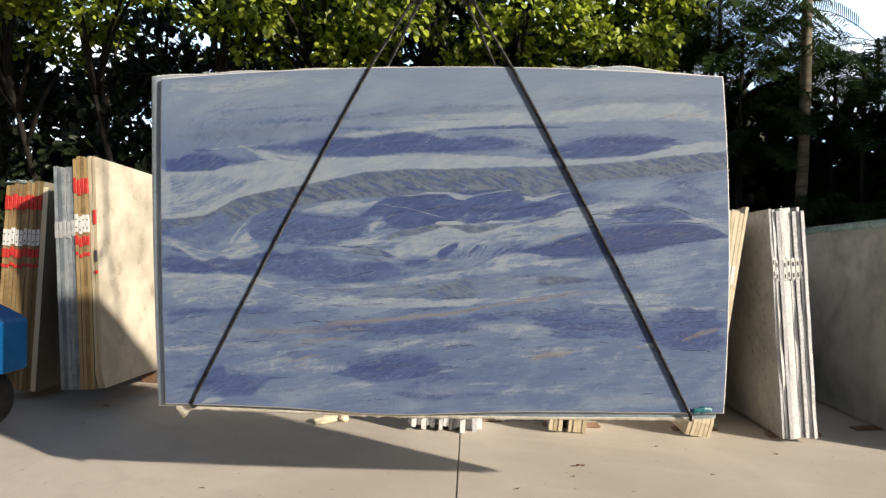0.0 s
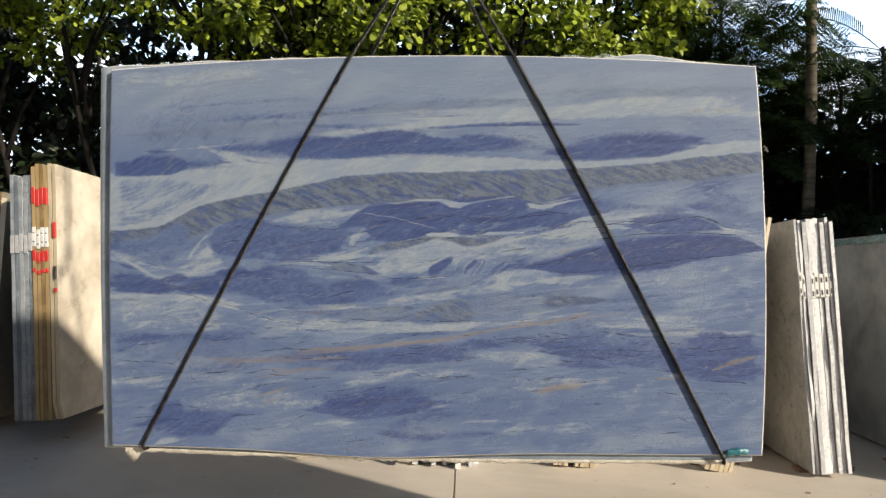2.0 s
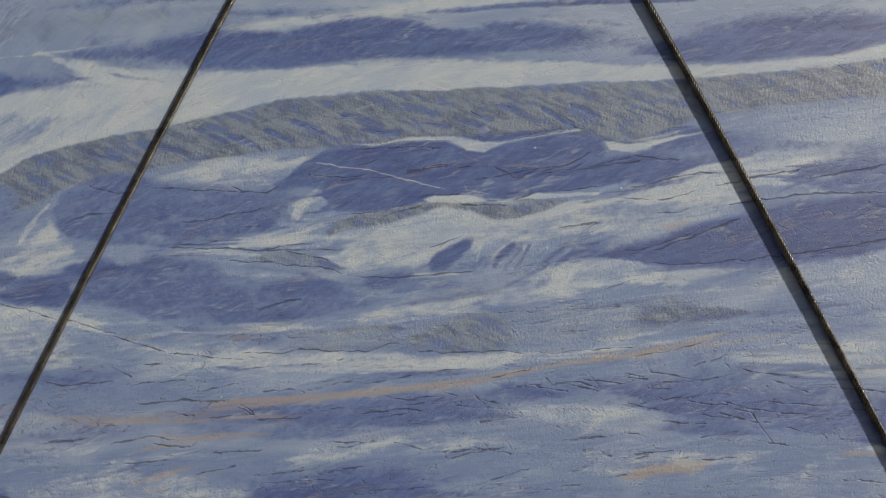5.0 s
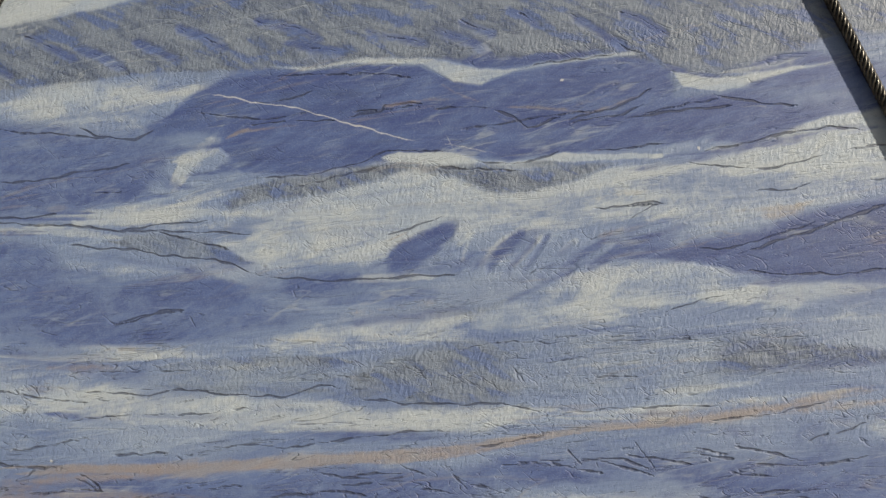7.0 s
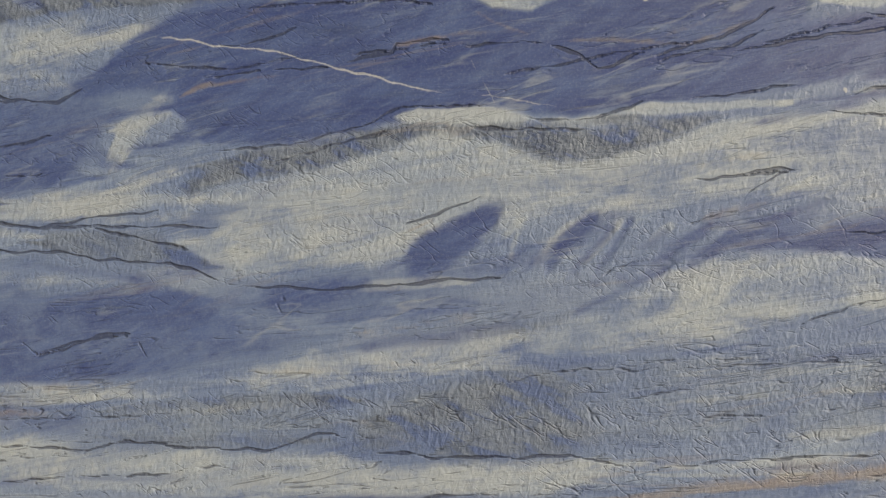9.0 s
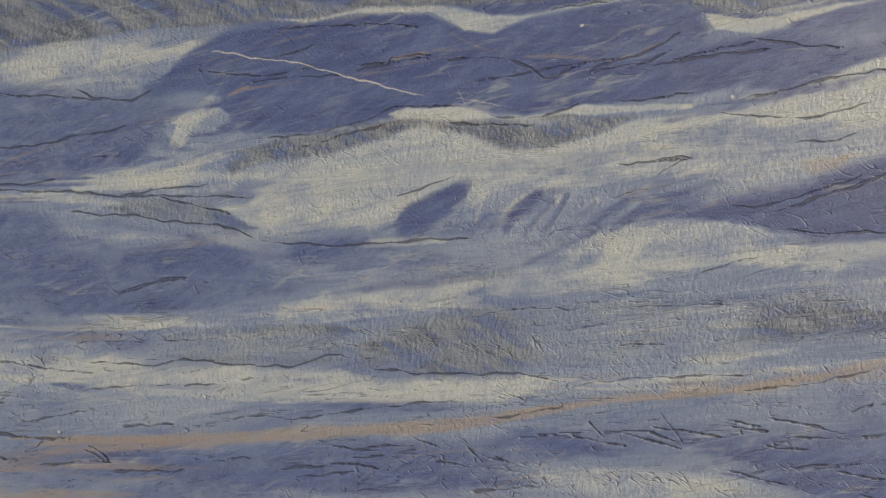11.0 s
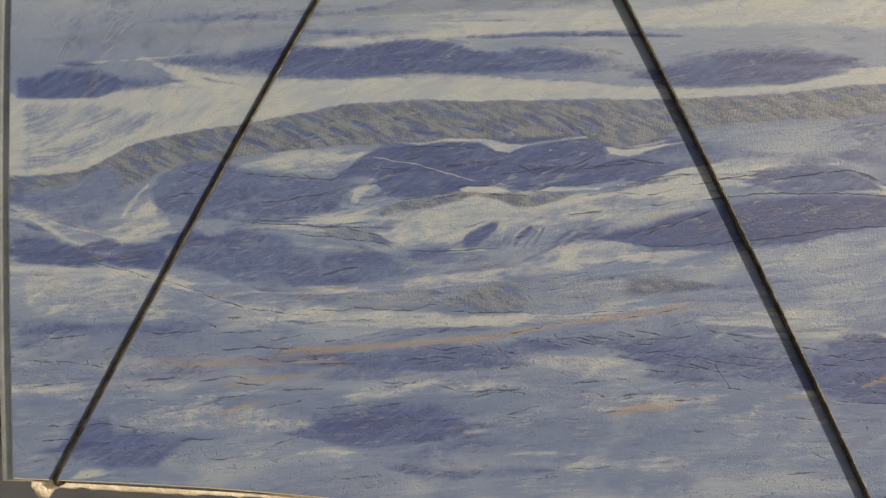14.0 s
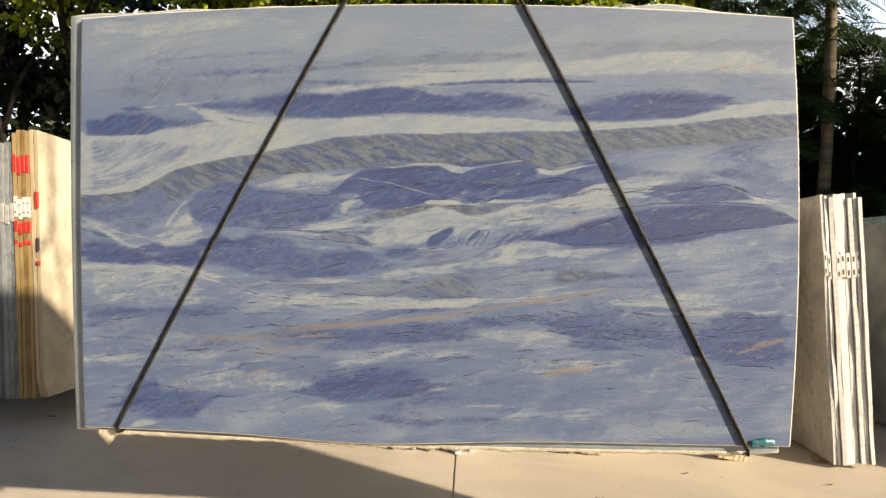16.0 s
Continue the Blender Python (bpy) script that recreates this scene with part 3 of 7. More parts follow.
streak('pale', .5, 0.0284, (-1.459, 2.309), (-1.041, 2.304), (-0.676, 2.36))
streak('pale', .4, 0.0406, (-0.046, 0.631), (0.455, 0.686), (0.848, 0.686))
streak('pale', .5, 0.0365, (0.763, 1.157), (1.036, 1.145), (1.324, 1.129))
streak('blue', .8, 0.0446, (1.153, 1.05), (1.325, 1.036), (1.533, 1.052))
streak('rust', .9, 0.0046, (-0.574, 1.002), (-0.32, 1.027), (-0.036, 1.052))
streak('rust', .8, 0.0046, (-0.036, 1.056), (0.194, 1.087), (0.346, 1.117))
streak('rust', .5, 0.0046, (-0.248, 1.58), (-0.229, 1.59), (-0.21, 1.598))
streak('rust', .5, 0.0110, (0.585, 1.477), (0.654, 1.486), (0.714, 1.503))
streak('rust', .5, 0.0055, (0.346, 1.122), (0.592, 1.161), (0.82, 1.22))
streak('rust', .4, 0.0046, (0.044, 1.415), (0.071, 1.439), (0.126, 1.454))
streak('rust', .4, 0.0037, (-0.02, 1.624), (0.074, 1.639), (0.185, 1.637))
streak('rust', .4, 0.0037, (0.313, 1.63), (0.421, 1.664), (0.492, 1.684))
streak('blue', .6, 0.0322, (-0.683, 1.518), (-0.492, 1.53), (-0.332, 1.493))
streak('blue', .7, 0.0230, (-0.68, 1.462), (-0.518, 1.467), (-0.38, 1.478))
streak('blue', .75, 0.0258, (-0.356, 1.588), (-0.269, 1.623), (-0.125, 1.638))
streak('blue', .9, 0.0258, (-0.257, 1.565), (-0.093, 1.559), (0.056, 1.594))
streak('blue', .9, 0.0258, (-0.079, 1.672), (0.034, 1.687), (0.138, 1.657))
streak('blue', .9, 0.0350, (0.184, 1.667), (0.321, 1.681), (0.465, 1.694))
streak('blue', .7, 0.0258, (0.214, 1.594), (0.323, 1.602), (0.502, 1.614))
streak('blue', .8, 0.0202, (0.512, 1.588), (0.625, 1.624), (0.746, 1.652))
streak('blue', .8, 0.0184, (0.589, 1.678), (0.685, 1.699), (0.788, 1.708))
streak('blue', 1, 0.0368, (0.534, 1.402), (0.673, 1.426), (0.86, 1.45))
streak('blue', .9, 0.0184, (0.698, 1.461), (0.758, 1.477), (0.859, 1.492))
streak('blue', .9, 0.0350, (-0.578, 1.268), (-0.38, 1.276), (-0.15, 1.317))
streak('blue', .8, 0.0184, (0.022, 1.382), (0.091, 1.415), (0.141, 1.444))
streak('blue', .5, 0.0120, (0.157, 1.374), (0.247, 1.421), (0.319, 1.453))
streak('blue', .45, 0.0129, (0.32, 1.387), (0.391, 1.426), (0.462, 1.455))
streak('grey', 1, 0.0386, (0.033, 1.2), (0.144, 1.214), (0.253, 1.23))
streak('grey', .75, 0.0239, (0.226, 1.229), (0.502, 1.248), (0.846, 1.275))
streak('grey', .7, 0.0110, (-0.337, 1.187), (-0.184, 1.209), (-0.033, 1.218))
streak('grey', .6, 0.0074, (-0.355, 1.155), (-0.23, 1.16), (-0.068, 1.17))
streak('grey', .9, 0.0120, (-0.064, 1.531), (0.179, 1.528), (0.37, 1.555))
streak('grey', .6, 0.0138, (-0.234, 1.489), (-0.129, 1.503), (0.003, 1.521))
streak('grey', .7, 0.0156, (-0.445, 1.393), (-0.317, 1.388), (-0.21, 1.367))
streak('grey', .5, 0.0129, (0.039, 1.313), (0.141, 1.308), (0.231, 1.338))
streak('pale', 1, 0.0331, (-0.598, 1.632), (-0.497, 1.631), (-0.359, 1.655))
streak('pale', .35, 0.0110, (-0.342, 1.493), (-0.305, 1.542), (-0.268, 1.585))
streak('pale', .9, 0.0064, (-0.658, 1.436), (-0.437, 1.437), (-0.291, 1.453))
streak('pale', .8, 0.0083, (-0.656, 1.404), (-0.535, 1.406), (-0.436, 1.401))
streak('pale', .75, 0.0331, (-0.211, 1.399), (-0.032, 1.448), (0.144, 1.492))
streak('pale', .8, 0.0258, (0.032, 1.503), (0.227, 1.483), (0.46, 1.519))
streak('pale', .8, 0.0184, (0.442, 1.514), (0.627, 1.53), (0.842, 1.548))
streak('pale', 1, 0.0110, (0.591, 1.567), (0.695, 1.586), (0.841, 1.613))
streak('pale', .8, 0.0083, (0.482, 1.706), (0.536, 1.683), (0.615, 1.672))
streak('pale', 1, 0.0083, (0.571, 1.696), (0.615, 1.704), (0.675, 1.716))
streak('pale', 1, 0.0055, (0.002, 1.548), (0.095, 1.559), (0.169, 1.552))
streak('pale', .8, 0.0046, (0.27, 1.563), (0.36, 1.569), (0.459, 1.576))
streak('pale', .6, 0.0166, (-0.09, 1.248), (0.096, 1.267), (0.286, 1.322))
streak('pale', .6, 0.0294, (0.268, 1.317), (0.455, 1.363), (0.595, 1.381))
streak('pale', .8, 0.0138, (-0.551, 1.123), (-0.451, 1.122), (-0.363, 1.124))
streak('pale', .9, 0.0129, (-0.284, 1.096), (-0.038, 1.119), (0.264, 1.153))
streak('pale', .6, 0.0083, (0.327, 1.154), (0.548, 1.17), (0.819, 1.227))
streak('quartz', 1.3, 0.0028, (0.315, 1.681), (0.318, 1.681), (0.322, 1.681))
streak('quartz', 1.2, 0.0018, (0.545, 1.579), (0.547, 1.579), (0.549, 1.579))
streak('quartz', 1.2, 0.0018, (-0.52, 1.028), (-0.518, 1.026), (-0.515, 1.024))
streak('crack', .7, 0.0028, (-0.475, 1.005), (-0.455, 0.997), (-0.435, 0.984))

seam('pale', 1, [(-1.456, 1.837), (-1.072, 1.848), (-0.835, 1.864), (-0.369, 1.915), (-0.048, 1.901), (0.381, 1.898), (0.757, 1.895), (0.974, 1.907), (1.190, 1.957), (1.513, 1.990)], [(-1.443, 1.564), (-1.275, 1.584), (-1.064, 1.686), (-0.830, 1.736), (-0.597, 1.777), (-0.366, 1.823), (-0.137, 1.845), (0.382, 1.844), (0.975, 1.876), (1.514, 1.938)])
seam('pale', .8, [(-0.652, 2.008), (-0.374, 2.043), (0.083, 2.090), (0.420, 2.125), (0.752, 2.160), (0.970, 2.189), (1.230, 2.191), (1.512, 2.202)], [(-0.652, 1.998), (-0.373, 2.011), (0.084, 2.053), (0.421, 2.080), (0.753, 2.101), (0.971, 2.122), (1.230, 2.142), (1.512, 2.140)])
seam('pale', .8, [(-0.239, 1.447), (-0.037, 1.525), (0.143, 1.560), (0.455, 1.541), (0.675, 1.590), (0.935, 1.658)], [(-0.237, 1.389), (-0.032, 1.372), (0.145, 1.466), (0.325, 1.444), (0.589, 1.508), (0.936, 1.614)])
seam('grey', 1, [(-1.442, 1.559), (-1.275, 1.579), (-1.064, 1.681), (-0.829, 1.732), (-0.597, 1.773), (-0.366, 1.818), (-0.137, 1.840), (0.382, 1.840), (0.975, 1.872), (1.514, 1.933)], [(-1.441, 1.522), (-1.223, 1.503), (-1.013, 1.589), (-0.779, 1.640), (-0.546, 1.673), (-0.316, 1.705), (-0.087, 1.696), (0.138, 1.718), (0.384, 1.732), (0.584, 1.722), (0.759, 1.770), (1.084, 1.807), (1.514, 1.850)])
seam('grey', .36, [(-0.256, 1.266), (0.106, 1.266), (0.549, 1.290), (0.875, 1.333)], [(-0.207, 1.166), (0.109, 1.161), (0.463, 1.210), (0.876, 1.273)])
seam('blue', .85, [(0.525, 1.396), (0.721, 1.445), (0.894, 1.509), (1.194, 1.563), (1.517, 1.553)], [(0.525, 1.378), (0.874, 1.383), (1.090, 1.404), (1.408, 1.476), (1.517, 1.479)])
seam('blue', .72, [(-1.481, 1.369), (-1.360, 1.349), (-1.239, 1.316), (-1.048, 1.307)], [(-1.477, 1.286), (-1.333, 1.285), (-1.189, 1.275), (-0.974, 1.245)])
seam('blue', .72, [(-0.349, 1.649), (-0.224, 1.702), (0.094, 1.713), (0.362, 1.727), (0.585, 1.700)], [(-0.348, 1.615), (-0.254, 1.565), (-0.014, 1.539), (0.231, 1.598), (0.431, 1.639), (0.607, 1.665)])
seam('blue', .72, [(-0.965, 1.314), (-0.746, 1.398), (-0.465, 1.355), (-0.031, 1.322)], [(-0.951, 1.264), (-0.669, 1.227), (-0.346, 1.236), (-0.008, 1.305)])
seam('blue', .72, [(0.600, 2.023), (0.864, 2.013), (1.081, 2.002), (1.264, 1.991)], [(0.612, 1.965), (0.756, 1.947), (1.017, 1.948), (1.264, 1.983)])
seam('blue', .65, [(-0.839, 1.973), (-0.488, 1.989), (-0.142, 2.000), (0.198, 2.014), (0.534, 2.000)], [(-0.838, 1.931), (-0.485, 1.904), (-0.140, 1.936), (0.200, 1.939), (0.536, 1.919)])
seam('blue', .72, [(-1.508, 1.898), (-1.363, 1.914), (-1.146, 1.908)], [(-1.505, 1.846), (-1.335, 1.832), (-1.132, 1.857)])
seam('blue', .65, [(-1.045, 1.508), (-0.895, 1.610), (-0.684, 1.601), (-0.497, 1.578)], [(-1.043, 1.473), (-0.844, 1.512), (-0.681, 1.546), (-0.496, 1.559)])
seam('blue', .42, [(-1.150, 0.953), (-0.568, 1.004), (-0.023, 1.050), (0.335, 1.036)], [(-1.148, 0.892), (-0.518, 0.904), (-0.020, 0.956), (0.337, 0.947)])
seam('blue', .4, [(0.511, 1.042), (0.880, 1.059), (1.159, 1.026)], [(0.513, 0.958), (0.882, 0.940), (1.159, 0.972)])
seam('blue', .38, [(-0.723, 0.822), (-0.108, 0.895), (0.338, 0.886)], [(-0.722, 0.786), (-0.106, 0.820), (0.340, 0.829)])
seam('rust', .42, [(-1.150, 0.942), (-0.799, 0.977), (-0.339, 1.025), (0.111, 1.081), (0.464, 1.166), (0.898, 1.239), (1.156, 1.262)], [(-1.149, 0.919), (-0.798, 0.950), (-0.338, 1.003), (0.112, 1.061), (0.464, 1.150), (0.899, 1.228), (1.156, 1.249)])
seam('rust', .5, [(-1.029, 0.878), (-0.658, 0.937), (-0.382, 0.929), (-0.201, 0.963)], [(-1.028, 0.860), (-0.657, 0.915), (-0.381, 0.912), (-0.200, 0.952)])
seam('blue', .7, [(1.159, 1.004), (1.328, 1.043), (1.521, 1.065)], [(1.159, 0.961), (1.350, 0.904), (1.522, 0.906)])


# finer features, each on its own bent line or within its own ragged border
near_x = face_x + 0.0035 * swirl(2.5 * face_x, 2.5 * face_z, 14) + 0.0022 * swirl(9.0 * face_x, 6.0 * face_z, 15)
near_z = face_z + 0.0030 * swirl(2.5 * face_x, 2.5 * face_z, 16) + 0.0018 * swirl(9.0 * face_x, 6.0 * face_z, 17) + 0.7 * jagged


def window(points, pad):
    xs, zs = zip(*points)
    c0, c1 = np.searchsorted(column_x, (min(xs) - pad, max(xs) + pad))
    r0, r1 = np.searchsorted(row_z, (min(zs) - pad, max(zs) + pad))
    return (slice(r0, r1), slice(c0, c1)) if c1 - c0 > 1 and r1 - r0 > 1 else None


def vein(field, strength, half, points):
    """A thin tapering line along points."""
    w = window(points, 4 * half + 0.05)
    if w is None:
        return
    thin = field in ("crack", "quartz")
    ripple = 1.1 * jagged[w] if thin else 0.0
    x, z = near_x[w], near_z[w] + ripple
    steps = [math.dist(a, b) for a, b in zip(points, points[1:])]
    total, done = sum(steps), 0.0
    best, along = np.full_like(x, 9.0), np.zeros_like(x)
    for (ax, az), (bx, bz), step in zip(points, points[1:], steps):
        s = np.clip(((x - ax) * (bx - ax) + (z - az) * (bz - az)) / step**2, 0, 1)
        d = np.hypot(x - ax - s * (bx - ax), z - az - s * (bz - az))
        along = np.where(d < best, (done + s * step) / total, along)
        best, done = np.minimum(best, d), done + step
    taper = np.clip(9 * along * (1 - along), 0, 1)
    old = fields[field][w]
    if thin:
        wide = 0.0030 if field == "quartz" else half * (0.75 + 0.55 * np.sin(37 * along * total + 5 * points[0][0]) ** 2)
        fields[field][w] = np.maximum(old, strength * np.clip(1.25 - best / wide, 0, 1) * (0.45 + 0.55 * taper))
    else:
        value = strength * np.exp(-((best / (half * (0.3 + 0.7 * taper))) ** 2)) * (0.3 + 0.7 * taper)
        fields[field][w] = 1 - (1 - old) * (1 - value)


def patch(field, strength, soft, points):
    """A zone of one kind of stone inside a closed border; it displaces the others."""
    w = window(points, soft + 0.02)
    if w is None:
        return
    x, z = near_x[w], near_z[w]
    best, inside = np.full_like(x, 9.0), np.zeros(x.shape, bool)
    for (ax, az), (bx, bz) in zip(points, points[1:] + points[:1]):
        s = np.clip(((x - ax) * (bx - ax) + (z - az) * (bz - az)) / ((bx - ax) ** 2 + (bz - az) ** 2), 0, 1)
        best = np.minimum(best, np.hypot(x - ax - s * (bx - ax), z - az - s * (bz - az)))
        if az != bz:
            inside ^= ((az > z) != (bz > z)) & (x < ax + (bx - ax) * (z - az) / (bz - az))
    cover = np.clip(0.5 + np.where(inside, best, -best) / soft, 0, 1)
    cover = cover * cover * (3 - 2 * cover)
    for other in ("blue", "grey", "pale"):
        fields[other][w] *= 1 - (1.0 if other == field else 0.85) * cover
    fields[field][w] += strength * cover


patch('pale', 0.52, 0.035, [(-0.166, 1.369), (-0.259, 1.41), (-0.167, 1.424), (-0.161, 1.451), (-0.105, 1.479), (-0.023, 1.499), (0.017, 1.533), (0.085, 1.536), (0.151, 1.519), (0.184, 1.499), (0.249, 1.493), (0.344, 1.512), (0.468, 1.544), (0.57, 1.549), (0.57, 1.474), (0.468, 1.467), (0.376, 1.46), (0.313, 1.447), (0.249, 1.46), (0.184, 1.446), (0.125, 1.459), (0.072, 1.446), (0.019, 1.419), (-0.049, 1.378), (-0.117, 1.363)])
patch('pale', 0.46, 0.075, [(-0.811, 1.598), (-0.73, 1.625), (-0.649, 1.636), (-0.578, 1.652), (-0.489, 1.668), (-0.35, 1.68), (-0.32, 1.671), (-0.378, 1.631), (-0.396, 1.592), (-0.445, 1.582), (-0.545, 1.591), (-0.647, 1.605), (-0.748, 1.59)])
patch('pale', 0.52, 0.045, [(0.25, 1.323), (0.314, 1.356), (0.376, 1.377), (0.469, 1.391), (0.571, 1.392), (0.571, 1.354), (0.482, 1.327), (0.377, 1.3), (0.282, 1.298), (0.218, 1.29)])
patch('pale', 0.58, 0.025, [(0.022, 1.125), (0.115, 1.152), (0.22, 1.162), (0.296, 1.15), (0.258, 1.135), (0.194, 1.111), (0.023, 1.104), (-0.184, 1.095), (-0.399, 1.097), (-0.255, 1.111)])
patch('pale', 0.8, 0.014, [(-0.509, 1.432), (-0.405, 1.447), (-0.318, 1.458), (-0.26, 1.458), (-0.332, 1.44), (-0.405, 1.431), (-0.509, 1.425)])
patch('pale', 0.5, 0.03, [(-0.475, 1.218), (-0.365, 1.221), (-0.256, 1.231), (-0.172, 1.26), (-0.047, 1.28), (0.087, 1.28), (0.186, 1.295), (0.173, 1.275), (0.088, 1.254), (-0.047, 1.23), (-0.185, 1.219), (-0.364, 1.207)])
patch('pale', 0.6, 0.02, [(-0.474, 1.141), (-0.363, 1.141), (-0.255, 1.149), (-0.115, 1.147), (-0.046, 1.156), (-0.012, 1.151), (-0.073, 1.135), (-0.255, 1.127), (-0.385, 1.113), (-0.474, 1.106)])
patch('pale', 0.52, 0.04, [(0.362, 1.507), (0.495, 1.538), (0.626, 1.559), (0.814, 1.555), (0.815, 1.515), (0.706, 1.488), (0.628, 1.461), (0.541, 1.447), (0.453, 1.455)])
patch('grey', 0.62, 0.02, [(-0.161, 1.513), (-0.078, 1.518), (0.004, 1.541), (0.058, 1.548), (0.118, 1.541), (0.17, 1.547), (0.242, 1.54), (0.344, 1.559), (0.4, 1.557), (0.331, 1.525), (0.255, 1.502), (0.19, 1.502), (0.138, 1.529), (0.071, 1.54), (0.004, 1.516), (-0.078, 1.492), (-0.168, 1.479), (-0.238, 1.458), (-0.253, 1.472)])
patch('grey', 0.5, 0.06, [(-0.046, 1.163), (-0.012, 1.191), (0.021, 1.212), (0.101, 1.227), (0.128, 1.235), (0.154, 1.242), (0.219, 1.257), (0.257, 1.238), (0.239, 1.192), (0.22, 1.169), (0.102, 1.158), (0.035, 1.156), (-0.012, 1.161)])
patch('grey', 0.27, 0.06, [(0.219, 1.254), (0.346, 1.273), (0.47, 1.289), (0.571, 1.304), (0.572, 1.191), (0.409, 1.179), (0.258, 1.17), (0.239, 1.205)])
patch('grey', 0.42, 0.02, [(-0.434, 1.422), (-0.331, 1.419), (-0.266, 1.416), (-0.266, 1.378), (-0.331, 1.38), (-0.404, 1.394)])
patch('grey', 0.32, 0.05, [(-0.364, 1.152), (-0.328, 1.201), (-0.242, 1.214), (-0.129, 1.217), (-0.046, 1.203), (-0.019, 1.17), (-0.087, 1.175), (-0.136, 1.158), (-0.248, 1.156), (-0.327, 1.16)])
patch('blue', 0.8, 0.016, [(-0.347, 1.617), (-0.31, 1.653), (-0.252, 1.679), (-0.184, 1.673), (-0.099, 1.693), (-0.042, 1.706), (0.033, 1.71), (0.09, 1.696), (0.133, 1.674), (0.174, 1.677), (0.229, 1.7), (0.311, 1.716), (0.392, 1.724), (0.459, 1.718), (0.483, 1.684), (0.466, 1.648), (0.572, 1.643), (0.616, 1.635), (0.529, 1.607), (0.405, 1.58), (0.306, 1.57), (0.224, 1.554), (0.178, 1.555), (0.113, 1.573), (0.029, 1.565), (0.002, 1.551), (-0.055, 1.537), (-0.13, 1.524), (-0.217, 1.525), (-0.257, 1.562), (-0.249, 1.605), (-0.318, 1.608)])
patch('blue', 0.74, 0.014, [(0.538, 1.593), (0.581, 1.623), (0.651, 1.638), (0.607, 1.662), (0.625, 1.691), (0.667, 1.707), (0.736, 1.716), (0.805, 1.711), (0.856, 1.69), (0.857, 1.658), (0.737, 1.64), (0.686, 1.625), (0.608, 1.59)])
patch('blue', 0.6, 0.04, [(-0.707, 1.581), (-0.585, 1.586), (-0.494, 1.576), (-0.385, 1.569), (-0.346, 1.584), (-0.353, 1.536), (-0.391, 1.497), (-0.488, 1.465), (-0.587, 1.438), (-0.698, 1.43)])
patch('blue', 0.85, 0.03, [(0.033, 1.372), (0.046, 1.399), (0.073, 1.419), (0.106, 1.436), (0.132, 1.436), (0.126, 1.42), (0.099, 1.399), (0.073, 1.379), (0.053, 1.366)])
patch('blue', 0.55, 0.03, [(0.139, 1.37), (0.146, 1.393), (0.165, 1.407), (0.185, 1.408), (0.165, 1.384), (0.149, 1.366)])
patch('blue', 0.45, 0.05, [(-0.695, 1.372), (-0.574, 1.376), (-0.432, 1.333), (-0.305, 1.338), (-0.208, 1.318), (-0.083, 1.304), (-0.139, 1.278), (-0.301, 1.253), (-0.428, 1.238), (-0.577, 1.237), (-0.688, 1.247)])
patch('pale', 0.42, 0.06, [(-0.523, 1.382), (-0.404, 1.377), (-0.294, 1.364), (-0.201, 1.355), (-0.152, 1.342), (-0.131, 1.316), (-0.187, 1.318), (-0.237, 1.341), (-0.33, 1.34), (-0.403, 1.331), (-0.522, 1.315)])
patch('blue', 0.82, 0.035, [(-0.522, 1.29), (-0.432, 1.313), (-0.366, 1.332), (-0.294, 1.34), (-0.237, 1.338), (-0.201, 1.314), (-0.173, 1.305), (-0.2, 1.287), (-0.257, 1.272), (-0.293, 1.25), (-0.402, 1.237), (-0.521, 1.229)])
patch('blue', 0.86, 0.016, [(0.526, 1.412), (0.577, 1.427), (0.646, 1.446), (0.706, 1.478), (0.766, 1.494), (0.859, 1.501), (0.86, 1.406), (0.759, 1.402), (0.673, 1.386), (0.612, 1.39), (0.551, 1.402)])
vein('blue', 0.55, 0.007, [(0.192, 1.368), (0.224, 1.414), (0.256, 1.447)])
vein('blue', 0.55, 0.007, [(0.218, 1.365), (0.25, 1.401), (0.275, 1.431)])
vein('blue', 0.55, 0.007, [(0.25, 1.368), (0.275, 1.408), (0.297, 1.441)])
vein('blue', 0.55, 0.007, [(0.276, 1.362), (0.307, 1.402), (0.338, 1.428)])
vein('blue', 0.55, 0.007, [(0.307, 1.373), (0.345, 1.402), (0.385, 1.428)])
vein('blue', 0.55, 0.007, [(0.351, 1.376), (0.407, 1.416), (0.469, 1.442)])
vein('blue', 0.55, 0.007, [(0.218, 1.319), (0.282, 1.356), (0.351, 1.389)])
vein('blue', 0.55, 0.007, [(0.389, 1.409), (0.456, 1.438), (0.517, 1.461)])
vein('blue', 0.55, 0.007, [(0.153, 1.321), (0.218, 1.342), (0.269, 1.369)])
vein('blue', 0.55, 0.007, [(-0.021, 1.318), (0.047, 1.332), (0.127, 1.334)])
vein('pale', 0.5, 0.006, [(0.139, 1.407), (0.165, 1.43), (0.152, 1.38)])
vein('pale', 0.5, 0.006, [(0.179, 1.381), (0.208, 1.41), (0.23, 1.437)])
vein('pale', 0.5, 0.006, [(0.23, 1.375), (0.259, 1.408), (0.284, 1.437)])
vein('pale', 0.5, 0.006, [(0.288, 1.382), (0.32, 1.415), (0.345, 1.434)])
patch('blue', 0.35, 0.05, [(-0.131, 1.316), (-0.034, 1.338), (0.087, 1.35), (0.185, 1.358), (0.25, 1.375), (0.313, 1.402), (0.345, 1.402), (0.269, 1.356), (0.192, 1.322), (0.087, 1.303), (-0.048, 1.297), (-0.13, 1.288)])
vein('pale', 0.5, 0.008, [(-0.628, 1.627), (-0.568, 1.642), (-0.498, 1.653)])
vein('pale', 0.5, 0.008, [(-0.101, 1.76), (-0.044, 1.749), (0.013, 1.753)])
